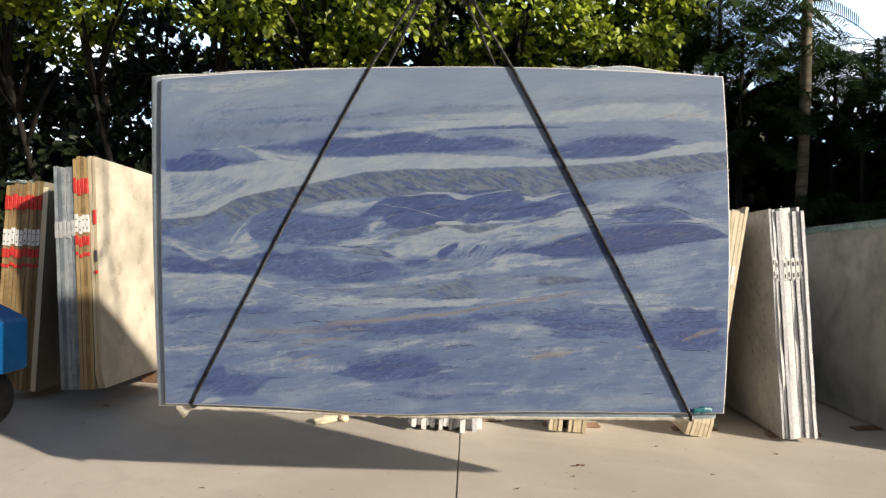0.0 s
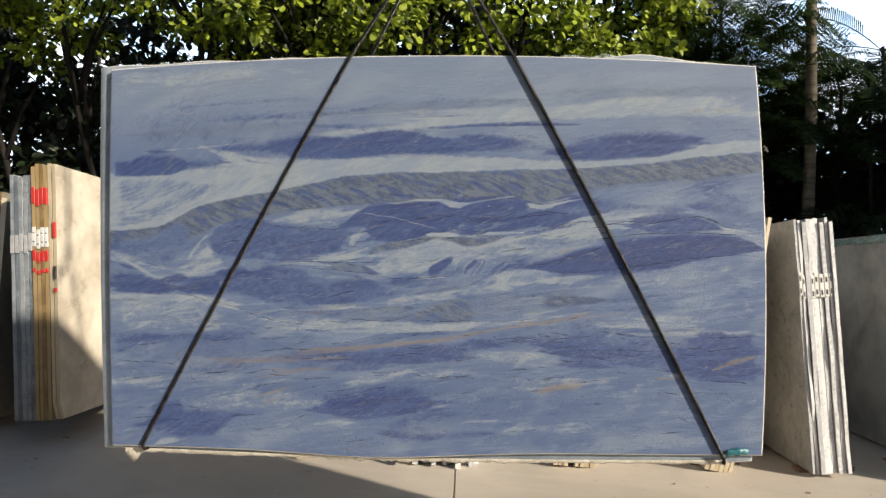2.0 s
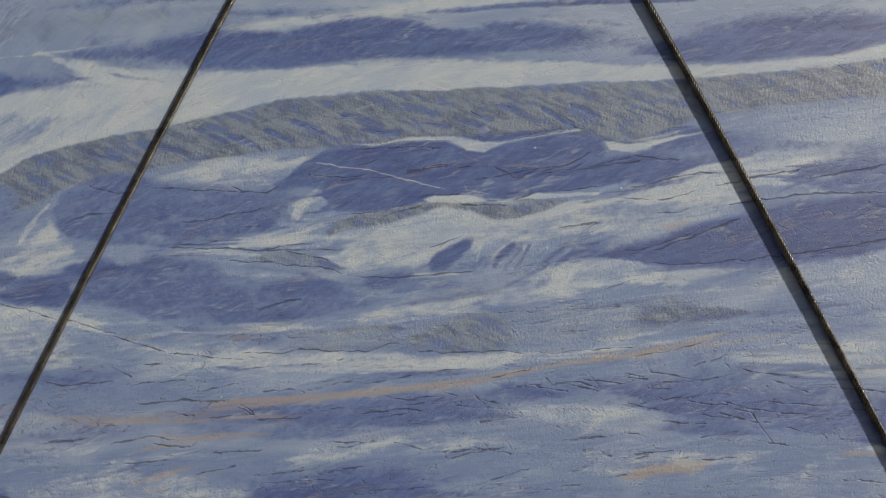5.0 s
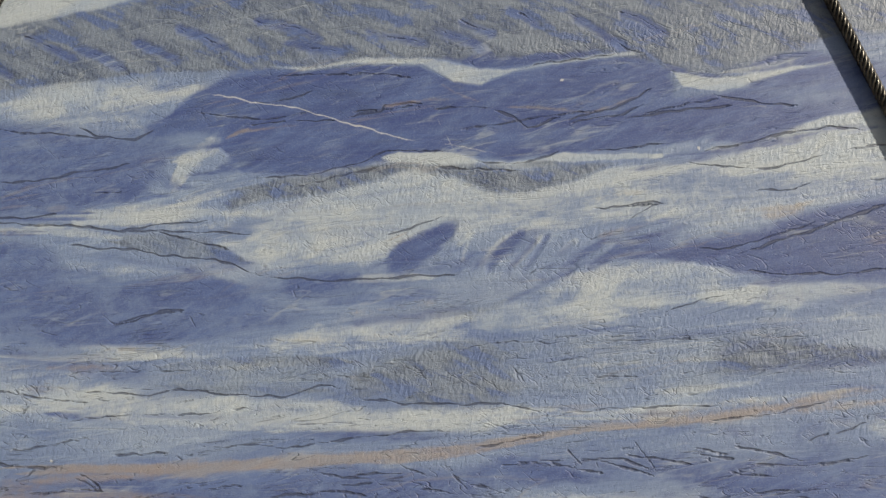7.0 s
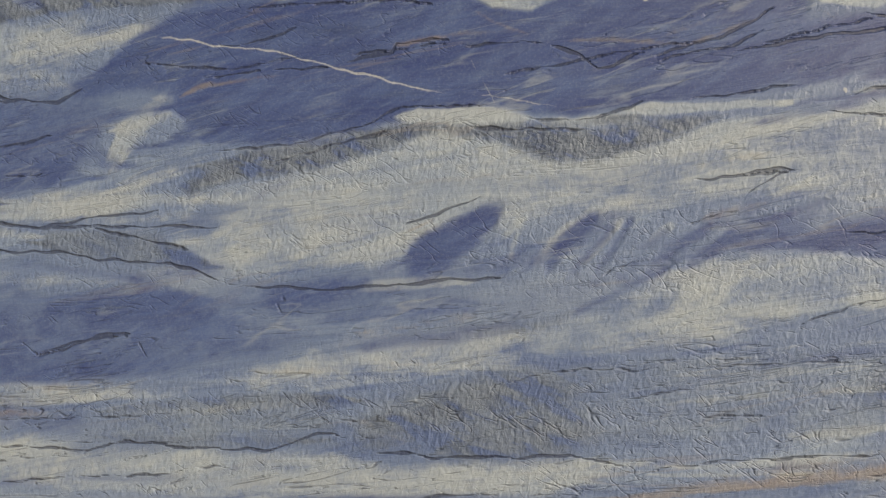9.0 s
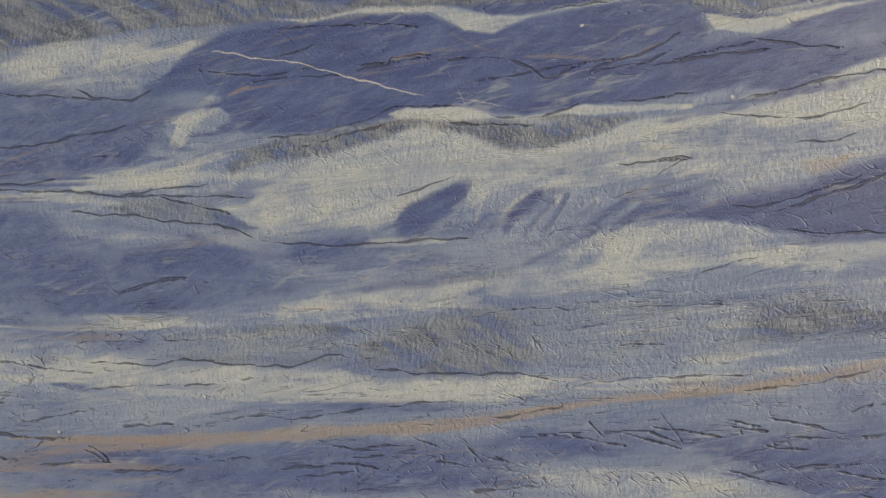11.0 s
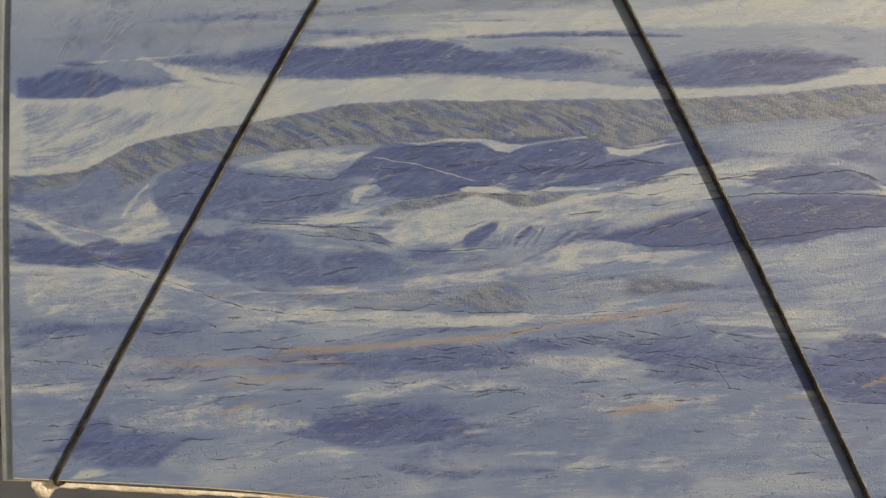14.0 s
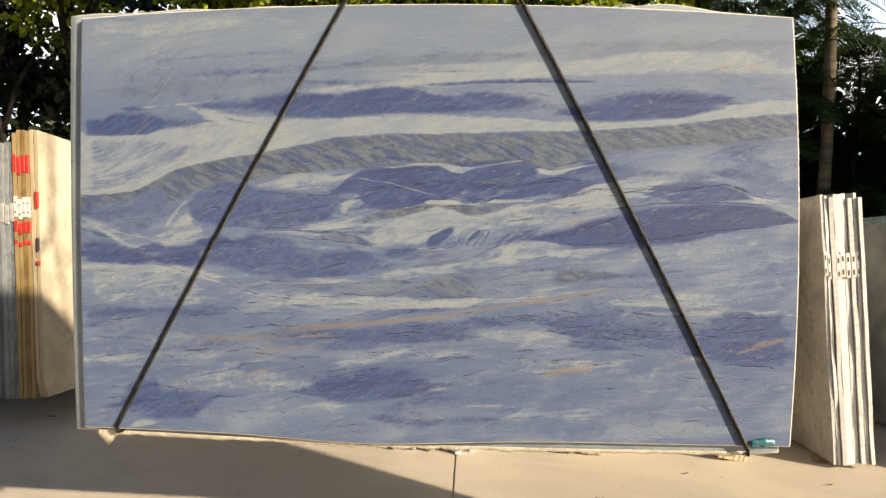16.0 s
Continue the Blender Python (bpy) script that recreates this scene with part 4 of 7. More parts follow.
vein('pale', 0.5, 0.008, [(0.364, 1.765), (0.409, 1.754), (0.463, 1.747)])
vein('pale', 0.5, 0.008, [(0.534, 1.767), (0.578, 1.753), (0.614, 1.736)])
vein('pale', 0.5, 0.008, [(-0.469, 1.668), (-0.418, 1.654), (-0.359, 1.649)])
vein('pale', 0.42, 0.004, [(-0.32, 1.671), (-0.271, 1.662), (-0.222, 1.644)])
vein('pale', 0.42, 0.004, [(-0.347, 1.608), (-0.29, 1.642), (-0.232, 1.658)])
vein('pale', 0.42, 0.004, [(-0.327, 1.598), (-0.27, 1.628), (-0.202, 1.644)])
vein('pale', 0.42, 0.004, [(-0.238, 1.581), (-0.172, 1.602), (-0.095, 1.613)])
vein('pale', 0.42, 0.004, [(-0.18, 1.564), (-0.094, 1.584), (-0.019, 1.595)])
vein('pale', 0.42, 0.004, [(0.09, 1.687), (0.128, 1.668), (0.175, 1.646)])
vein('pale', 0.42, 0.004, [(0.222, 1.642), (0.295, 1.639), (0.367, 1.645)])
vein('pale', 0.42, 0.004, [(0.158, 1.608), (0.223, 1.612), (0.305, 1.611)])
vein('pale', 0.42, 0.004, [(0.359, 1.603), (0.431, 1.614), (0.511, 1.618)])
vein('pale', 0.42, 0.004, [(0.385, 1.645), (0.429, 1.669), (0.474, 1.683)])
vein('pale', 0.42, 0.004, [(0.529, 1.611), (0.581, 1.631), (0.642, 1.636)])
vein('pale', 0.42, 0.004, [(-0.098, 1.674), (-0.041, 1.666), (0.017, 1.652)])
vein('pale', 0.42, 0.004, [(0.615, 1.677), (0.685, 1.669), (0.771, 1.679)])
vein('blue', 0.6, 0.012, [(-0.174, 1.659), (-0.098, 1.665), (-0.021, 1.661)])
vein('blue', 0.6, 0.012, [(-0.134, 1.626), (-0.039, 1.633), (0.037, 1.625)])
vein('blue', 0.6, 0.012, [(-0.056, 1.571), (0.019, 1.587), (0.075, 1.588)])
vein('blue', 0.6, 0.012, [(0.221, 1.67), (0.312, 1.681), (0.402, 1.691)])
vein('blue', 0.6, 0.012, [(0.387, 1.59), (0.476, 1.606), (0.538, 1.607)])
vein('blue', 0.34, 0.008, [(-0.623, 1.355), (-0.512, 1.349), (-0.413, 1.334)])
vein('blue', 0.34, 0.008, [(-0.571, 1.328), (-0.451, 1.318), (-0.334, 1.322)])
vein('blue', 0.34, 0.008, [(-0.484, 1.379), (-0.355, 1.364), (-0.257, 1.349)])
vein('blue', 0.34, 0.008, [(-0.305, 1.338), (-0.208, 1.336), (-0.122, 1.326)])
vein('blue', 0.34, 0.008, [(-0.083, 1.308), (0.029, 1.322), (0.121, 1.335)])
vein('blue', 0.34, 0.008, [(-0.044, 1.277), (0.067, 1.296), (0.186, 1.314)])
vein('blue', 0.34, 0.008, [(0.338, 1.388), (0.427, 1.418), (0.524, 1.448)])
vein('blue', 0.34, 0.008, [(0.531, 1.503), (0.61, 1.518), (0.705, 1.525)])
vein('pale', 0.4, 0.007, [(-0.625, 1.211), (-0.476, 1.222), (-0.301, 1.239)])
vein('pale', 0.4, 0.007, [(-0.328, 1.191), (-0.212, 1.201), (-0.08, 1.216)])
vein('pale', 0.4, 0.007, [(-0.623, 1.168), (-0.504, 1.178), (-0.376, 1.189)])
vein('pale', 0.4, 0.007, [(-0.08, 1.23), (0.05, 1.249), (0.197, 1.264)])
vein('pale', 0.4, 0.007, [(-0.277, 1.137), (-0.134, 1.147), (-0.002, 1.145)])
vein('pale', 0.4, 0.007, [(0.232, 1.302), (0.367, 1.325), (0.5, 1.34)])
vein('pale', 0.4, 0.007, [(0.325, 1.224), (0.502, 1.241), (0.676, 1.257)])
vein('pale', 0.4, 0.007, [(0.413, 1.282), (0.588, 1.303), (0.818, 1.325)])
vein('pale', 0.4, 0.007, [(0.326, 1.179), (0.503, 1.196), (0.676, 1.222)])
vein('crack', 0.5, 0.0026, [(0.233, 1.266), (0.413, 1.275), (0.589, 1.28)])
vein('crack', 0.5, 0.0026, [(0.589, 1.28), (0.692, 1.286), (0.811, 1.303)])
vein('crack', 0.5, 0.0026, [(0.198, 1.232), (0.324, 1.244), (0.502, 1.254)])
vein('crack', 0.5, 0.0026, [(0.326, 1.206), (0.503, 1.223), (0.719, 1.242)])
vein('crack', 0.5, 0.0026, [(-0.423, 1.153), (-0.297, 1.161), (-0.21, 1.16)])
patch('pale', 1, 0.007, [(0.017, 1.555), (0.044, 1.565), (0.084, 1.564), (0.124, 1.561), (0.139, 1.555), (0.084, 1.548), (0.031, 1.549)])
patch('pale', 0.9, 0.008, [(0.28, 1.562), (0.312, 1.573), (0.362, 1.57), (0.418, 1.574), (0.468, 1.571), (0.468, 1.565), (0.369, 1.562), (0.306, 1.558)])
patch('pale', 1, 0.008, [(0.59, 1.557), (0.608, 1.575), (0.669, 1.59), (0.729, 1.607), (0.832, 1.618), (0.832, 1.598), (0.73, 1.581), (0.661, 1.564), (0.609, 1.553)])
patch('pale', 0.95, 0.012, [(0.482, 1.704), (0.536, 1.693), (0.58, 1.696), (0.667, 1.717), (0.744, 1.726), (0.667, 1.709), (0.606, 1.689), (0.554, 1.671), (0.5, 1.682)])
patch('pale', 0.7, 0.012, [(-0.176, 1.703), (-0.099, 1.704), (-0.024, 1.723), (0.089, 1.721), (0.173, 1.707), (0.22, 1.707), (0.311, 1.724), (0.419, 1.738), (0.428, 1.731), (0.311, 1.717), (0.229, 1.701), (0.174, 1.68), (0.128, 1.682), (0.071, 1.71), (-0.042, 1.71), (-0.118, 1.695)])
vein('pale', 0.34, 0.014, [(-0.34, 1.489), (-0.315, 1.523), (-0.287, 1.565)])
vein('pale', 0.5, 0.004, [(-0.322, 1.499), (-0.31, 1.534), (-0.289, 1.575)])
vein('pale', 0.6, 0.004, [(-0.344, 1.499), (-0.33, 1.527), (-0.318, 1.551)])
vein('pale', 0.8, 0.006, [(-0.035, 1.346), (0.013, 1.352), (0.06, 1.358), (0.12, 1.362)])
vein('pale', 0.8, 0.006, [(-0.021, 1.355), (0.033, 1.359), (0.087, 1.362)])
vein('pale', 0.6, 0.004, [(0.461, 1.6), (0.516, 1.608), (0.588, 1.622)])
vein('pale', 0.5, 0.004, [(0.189, 1.651), (0.247, 1.648), (0.311, 1.646)])
vein('crack', 0.95, 0.0026, [(-0.505, 1.593), (-0.467, 1.578), (-0.444, 1.575), (-0.407, 1.576), (-0.385, 1.587), (-0.371, 1.597)])
vein('crack', 0.95, 0.0026, [(-0.524, 1.395), (-0.404, 1.392), (-0.353, 1.381), (-0.295, 1.375), (-0.259, 1.377), (-0.23, 1.372), (-0.202, 1.362), (-0.18, 1.356)])
vein('crack', 0.95, 0.0026, [(-0.18, 1.356), (-0.138, 1.353), (-0.103, 1.349), (-0.076, 1.346), (-0.035, 1.35), (-0.007, 1.353), (0.02, 1.355), (0.053, 1.359), (0.087, 1.363), (0.153, 1.367)])
vein('crack', 0.8, 0.0026, [(-0.509, 1.423), (-0.434, 1.421), (-0.383, 1.428), (-0.332, 1.435), (-0.267, 1.44)])
vein('crack', 0.8, 0.0026, [(-0.434, 1.421), (-0.331, 1.421), (-0.238, 1.421), (-0.188, 1.424)])
vein('crack', 0.75, 0.0026, [(-0.218, 1.509), (-0.19, 1.516), (-0.147, 1.52), (-0.106, 1.524), (-0.064, 1.534), (-0.023, 1.546), (0.017, 1.563), (0.044, 1.568), (0.084, 1.568), (0.117, 1.567), (0.137, 1.563)])
vein('crack', 0.75, 0.0026, [(0.17, 1.553), (0.203, 1.55), (0.242, 1.553), (0.28, 1.564), (0.312, 1.576)])
vein('crack', 0.75, 0.0026, [(0.356, 1.577), (0.394, 1.581), (0.431, 1.585), (0.48, 1.59)])
vein('crack', 1, 0.0026, [(-0.052, 1.622), (-0.024, 1.627), (0.01, 1.633), (0.016, 1.643), (0.043, 1.645), (0.077, 1.647)])
vein('crack', 1, 0.0026, [(0.195, 1.644), (0.215, 1.636), (0.235, 1.627), (0.254, 1.61), (0.27, 1.612), (0.286, 1.623), (0.305, 1.629)])
vein('crack', 1, 0.0026, [(0.318, 1.624), (0.343, 1.632), (0.374, 1.642), (0.405, 1.653), (0.43, 1.666), (0.449, 1.678)])
vein('crack', 1, 0.0026, [(0.399, 1.63), (0.424, 1.633), (0.455, 1.637), (0.492, 1.641), (0.528, 1.645), (0.576, 1.651)])
vein('crack', 0.75, 0.0026, [(0.09, 1.639), (0.117, 1.641), (0.15, 1.641), (0.195, 1.644)])
vein('crack', 0.75, 0.0026, [(-0.198, 1.643), (-0.177, 1.645), (-0.149, 1.651), (-0.128, 1.655), (-0.101, 1.669)])
vein('crack', 0.75, 0.0026, [(-0.135, 1.612), (-0.093, 1.615), (-0.059, 1.619)])
vein('crack', 0.75, 0.0026, [(-0.205, 1.602), (-0.177, 1.607), (-0.142, 1.612)])
vein('crack', 0.85, 0.0026, [(0.026, 1.425), (0.059, 1.436), (0.086, 1.447), (0.122, 1.459)])
vein('crack', 0.85, 0.0026, [(0.376, 1.483), (0.4, 1.488), (0.431, 1.491), (0.481, 1.491)])
vein('crack', 0.85, 0.0026, [(0.419, 1.464), (0.444, 1.48), (0.468, 1.489)])
vein('crack', 0.95, 0.0026, [(-0.504, 1.148), (-0.43, 1.146), (-0.363, 1.146), (-0.327, 1.156), (-0.277, 1.161), (-0.248, 1.154), (-0.184, 1.153), (-0.135, 1.154), (-0.087, 1.171), (-0.053, 1.177), (-0.032, 1.173), (-0.012, 1.161)])
vein('crack', 0.95, 0.0026, [(-0.012, 1.161), (0.022, 1.157), (0.062, 1.152), (0.102, 1.156), (0.155, 1.16), (0.194, 1.165), (0.226, 1.165), (0.258, 1.159), (0.296, 1.152)])
vein('crack', 0.75, 0.0026, [(-0.378, 1.111), (-0.312, 1.115), (-0.255, 1.122), (-0.198, 1.13), (-0.149, 1.131)])
vein('crack', 0.75, 0.0026, [(-0.503, 1.094), (-0.436, 1.104), (-0.385, 1.109)])
vein('crack', 0.75, 0.0026, [(0.297, 1.146), (0.334, 1.152), (0.378, 1.159), (0.428, 1.168), (0.483, 1.173), (0.572, 1.178)])
vein('crack', 0.62, 0.0026, [(0.121, 1.235), (0.154, 1.245), (0.193, 1.256), (0.232, 1.261), (0.283, 1.264), (0.346, 1.262)])
vein('crack', 0.62, 0.0026, [(0.346, 1.262), (0.408, 1.268), (0.482, 1.271), (0.571, 1.279)])
vein('crack', 0.62, 0.0026, [(0.225, 1.223), (0.283, 1.229), (0.346, 1.238), (0.409, 1.241)])
vein('crack', 0.62, 0.0026, [(0.47, 1.311), (0.5, 1.328), (0.53, 1.338), (0.571, 1.348)])
vein('crack', 0.62, 0.0026, [(-0.505, 1.178), (-0.415, 1.181), (-0.328, 1.186), (-0.235, 1.197)])
vein('crack', 0.62, 0.0026, [(-0.074, 1.212), (-0.053, 1.199), (-0.019, 1.194)])
vein('crack', 0.9, 0.0026, [(-0.424, 1.261), (-0.395, 1.272), (-0.358, 1.28), (-0.311, 1.287)])
vein('crack', 0.5, 0.0026, [(-0.447, 1.278), (-0.424, 1.258)])
vein('crack', 0.5, 0.0026, [(-0.3, 1.285), (-0.282, 1.258)])
vein('crack', 0.5, 0.0026, [(0.08, 1.31), (0.095, 1.32)])
vein('crack', 0.6, 0.0026, [(0.256, 1.365), (0.275, 1.382), (0.301, 1.392)])
vein('crack', 0.6, 0.0026, [(0.354, 1.428), (0.382, 1.438), (0.413, 1.444)])
vein('crack', 0.6, 0.0026, [(-0.48, 1.485), (-0.435, 1.485), (-0.421, 1.492)])
vein('crack', 0.6, 0.0026, [(-0.511, 1.503), (-0.451, 1.515), (-0.418, 1.527)])
vein('crack', 0.9, 0.0028, [(0.323, 1.618), (0.367, 1.631), (0.403, 1.636), (0.439, 1.655)])
vein('crack', 0.9, 0.0028, [(0.408, 1.632), (0.475, 1.64), (0.528, 1.646), (0.581, 1.651)])
vein('crack', 0.9, 0.0028, [(0.545, 1.668), (0.58, 1.66), (0.616, 1.654), (0.676, 1.656)])
vein('crack', 0.8, 0.0028, [(0.521, 1.575), (0.582, 1.587), (0.608, 1.597), (0.66, 1.612), (0.729, 1.62), (0.789, 1.619)])
vein('crack', 0.8, 0.0028, [(0.495, 1.556), (0.583, 1.553), (0.618, 1.552), (0.67, 1.564), (0.73, 1.58)])
vein('crack', 0.8, 0.0028, [(0.61, 1.516), (0.67, 1.523), (0.705, 1.533)])
vein('crack', 0.8, 0.0028, [(0.363, 1.482), (0.407, 1.488), (0.461, 1.487)])
vein('crack', 0.8, 0.0028, [(0.515, 1.421), (0.577, 1.427), (0.672, 1.455), (0.714, 1.474)])
vein('crack', 0.8, 0.0028, [(0.578, 1.387), (0.621, 1.387), (0.673, 1.382), (0.742, 1.386), (0.835, 1.401)])
vein('crack', 0.8, 0.0028, [(0.229, 1.707), (0.274, 1.715), (0.311, 1.721), (0.392, 1.73)])
vein('crack', 0.8, 0.0028, [(0.391, 1.751), (0.41, 1.738), (0.437, 1.733)])
vein('crack', 0.85, 0.0028, [(-0.661, 1.497), (-0.6, 1.496), (-0.54, 1.504), (-0.511, 1.515), (-0.462, 1.523), (-0.403, 1.535)])
vein('crack', 0.85, 0.0028, [(-0.429, 1.257), (-0.39, 1.268), (-0.351, 1.284), (-0.303, 1.292)])
vein('crack', 0.85, 0.0028, [(-0.658, 1.435), (-0.577, 1.438), (-0.537, 1.443)])
vein('crack', 0.8, 0.0028, [(-0.273, 1.063), (-0.206, 1.069), (-0.13, 1.07), (-0.037, 1.084), (0.019, 1.096), (0.074, 1.105), (0.147, 1.114)])
vein('crack', 0.8, 0.0028, [(0.184, 1.091), (0.239, 1.101), (0.292, 1.113)])
vein('crack', 0.8, 0.0028, [(0.222, 1.061), (0.276, 1.067), (0.329, 1.076)])
vein('crack', 0.8, 0.0028, [(0.329, 1.094), (0.356, 1.069)])
vein('crack', 0.8, 0.0028, [(0.435, 1.113), (0.471, 1.066)])
vein('crack', 0.8, 0.0028, [(0.347, 1.073), (0.418, 1.084), (0.471, 1.066)])
vein('crack', 0.75, 0.0028, [(0.505, 1.108), (0.584, 1.101)])
vein('crack', 0.75, 0.0028, [(0.539, 1.152), (0.626, 1.162), (0.677, 1.176), (0.745, 1.195)])
vein('crack', 0.75, 0.0028, [(0.602, 1.086), (0.679, 1.086), (0.738, 1.092), (0.789, 1.098)])
vein('crack', 0.75, 0.0028, [(0.62, 1.045), (0.68, 1.047)])
vein('crack', 0.75, 0.0028, [(0.149, 1.048), (0.178, 1.02)])
vein('crack', 0.75, 0.0028, [(-0.034, 1.011), (0.022, 1.019)])
vein('crack', 0.75, 0.0028, [(0.057, 1.057), (0.113, 1.037)])
vein('crack', 0.75, 0.0028, [(0.704, 1.127), (0.738, 1.142)])
vein('crack', 0.75, 0.0028, [(0.746, 1.138), (0.797, 1.158)])
vein('crack', 0.75, 0.0028, [(-0.261, 0.998), (-0.194, 1.007)])
vein('crack', 0.75, 0.0028, [(-0.091, 1.04), (-0.035, 1.025), (0.021, 1.026)])
vein('crack', 0.75, 0.0028, [(-0.485, 1.0), (-0.445, 0.985)])
vein('quartz', 1.05, 0.0022, [(-0.306, 1.662), (-0.263, 1.657), (-0.227, 1.649), (-0.191, 1.643), (-0.156, 1.641), (-0.121, 1.634), (-0.093, 1.627), (-0.059, 1.619), (-0.024, 1.61), (0.017, 1.596), (0.057, 1.588), (0.104, 1.581)])
vein('quartz', 0.85, 0.0022, [(0.104, 1.581), (0.15, 1.577), (0.19, 1.568), (0.222, 1.561)])
vein('quartz', 0.85, 0.0022, [(0.1, 1.635), (0.114, 1.609), (0.127, 1.582), (0.137, 1.562)])
vein('quartz', 0.75, 0.0022, [(0.162, 1.681), (0.179, 1.648)])
vein('quartz', 0.75, 0.0022, [(0.318, 1.629), (0.337, 1.59)])
vein('quartz', 0.75, 0.0022, [(0.474, 1.627), (0.504, 1.594)])
vein('quartz', 0.75, 0.0022, [(-0.072, 1.557), (-0.051, 1.533)])
vein('quartz', 0.75, 0.0022, [(-0.33, 1.558), (-0.317, 1.544)])
vein('quartz', 0.75, 0.0022, [(-0.247, 1.534), (-0.221, 1.506)])
vein('quartz', 0.75, 0.0022, [(-0.169, 1.537), (-0.12, 1.526)])
vein('quartz', 0.75, 0.0022, [(-0.378, 1.597), (-0.35, 1.569)])
vein('quartz', 0.75, 0.0022, [(0.252, 1.159), (0.3, 1.15)])
vein('quartz', 0.75, 0.0022, [(0.524, 1.428), (0.542, 1.433)])
vein('quartz', 0.75, 0.0022, [(0.212, 1.637), (0.228, 1.629)])
vein('quartz', 0.8, 0.0022, [(0.68, 1.449), (0.698, 1.436)])
vein('quartz', 0.8, 0.0022, [(0.59, 1.423), (0.672, 1.444)])
vein('quartz', 0.8, 0.0022, [(0.474, 1.683), (0.505, 1.656)])
vein('rust', 0.75, 0.004, [(-0.254, 1.575), (-0.226, 1.591), (-0.191, 1.595), (-0.149, 1.602), (-0.107, 1.608)])
vein('rust', 0.75, 0.004, [(0.009, 1.639), (0.043, 1.644), (0.077, 1.649)])
vein('rust', 0.75, 0.004, [(0.032, 1.418), (0.046, 1.424), (0.066, 1.434)])
vein('rust', 0.6, 0.0035, [(0.189, 1.643), (0.247, 1.644), (0.311, 1.64), (0.356, 1.637), (0.399, 1.654), (0.436, 1.669), (0.479, 1.677)])
vein('rust', 0.6, 0.0035, [(0.103, 1.682), (0.13, 1.665), (0.176, 1.65)])
vein('rust', 0.6, 0.0035, [(0.492, 1.678), (0.528, 1.655)])
vein('rust', 0.45, 0.008, [(-0.05, 1.445), (0.005, 1.451), (0.059, 1.452), (0.099, 1.456)])
vein('rust', 0.45, 0.008, [(-0.505, 1.217), (-0.401, 1.222), (-0.292, 1.23), (-0.235, 1.242), (-0.165, 1.247), (-0.047, 1.253), (0.061, 1.263), (0.121, 1.269)])
vein('rust', 0.45, 0.008, [(-0.048, 1.296), (0.02, 1.303), (0.087, 1.313), (0.127, 1.32)])
vein('rust', 0.45, 0.008, [(0.357, 1.427), (0.401, 1.444), (0.469, 1.461), (0.499, 1.467)])
vein('rust', 0.45, 0.008, [(0.23, 1.476), (0.281, 1.479), (0.332, 1.493), (0.4, 1.504), (0.468, 1.513)])
vein('rust', 0.66, 0.005, [(-0.574, 1.002), (-0.495, 1.013), (-0.368, 1.025), (-0.291, 1.029)])
vein('rust', 0.66, 0.005, [(-0.291, 1.029), (-0.177, 1.043), (-0.036, 1.052), (0.057, 1.07), (0.148, 1.08), (0.203, 1.092), (0.265, 1.109), (0.328, 1.118), (0.382, 1.119)])
vein('rust', 0.6, 0.008, [(0.381, 1.124), (0.504, 1.148), (0.634, 1.174), (0.72, 1.198), (0.838, 1.225)])
vein('rust', 0.7, 0.012, [(0.619, 1.474), (0.663, 1.481), (0.697, 1.493)])
vein('rust', 0.7, 0.006, [(-0.229, 0.922), (-0.161, 0.931), (-0.087, 0.94)])
vein('rust', 0.7, 0.006, [(-0.579, 0.993), (-0.368, 1.014), (-0.231, 1.033)])
vein('rust', 0.6, 0.006, [(-0.999, 0.952), (-0.793, 0.955), (-0.578, 0.963), (-0.437, 0.955), (-0.34, 0.968), (-0.203, 0.977)])
vein('rust', 0.6, 0.006, [(-0.792, 0.86), (-0.749, 0.904), (-0.677, 0.927), (-0.62, 0.912), (-0.507, 0.921), (-0.45, 0.909)])
vein('rust', 0.6, 0.006, [(-0.647, 0.798), (-0.477, 0.847), (-0.394, 0.884), (-0.339, 0.9)])
vein('rust', 1, 0.016, [(0.552, 0.859), (0.633, 0.865), (0.695, 0.863), (0.738, 0.875)])
vein('rust', 0.6, 0.012, [(-0.747, 0.772), (-0.661, 0.786)])
patch('blue', 0.6, 0.02, [(-0.465, 0.929), (-0.395, 0.952), (-0.284, 0.961), (-0.175, 0.961), (-0.094, 0.951), (-0.202, 0.926), (-0.311, 0.915), (-0.422, 0.914)])
patch('pale', 0.38, 0.05, [(-0.026, 0.936), (0.146, 0.96), (0.302, 0.96), (0.251, 0.912), (0.108, 0.886), (-0.012, 0.907)])
patch('pale', 0.42, 0.03, [(-0.283, 0.885), (-0.093, 0.911), (-0.013, 0.923), (-0.066, 0.898), (-0.228, 0.864), (-0.365, 0.845)])
patch('pale', 0.42, 0.035, [(0.239, 0.892), (0.431, 0.911), (0.558, 0.899), (0.744, 0.901), (0.902, 0.911), (0.806, 0.885), (0.558, 0.873), (0.368, 0.884)])
patch('pale', 0.36, 0.05, [(0.21, 1.009), (0.352, 1.027), (0.531, 1.001), (0.631, 0.986), (0.493, 0.968), (0.302, 0.986)])
vein('crack', 0.75, 0.0032, [(0.351, 1.079), (0.422, 1.071), (0.479, 1.058)])
vein('crack', 0.75, 0.0032, [(0.529, 1.098), (0.592, 1.094)])
vein('crack', 0.75, 0.0032, [(0.171, 1.034), (0.249, 1.01)])
vein('crack', 0.75, 0.0032, [(0.248, 1.069), (0.313, 1.062)])
vein('crack', 0.75, 0.0032, [(0.839, 1.032), (0.864, 0.989), (0.902, 0.933)])
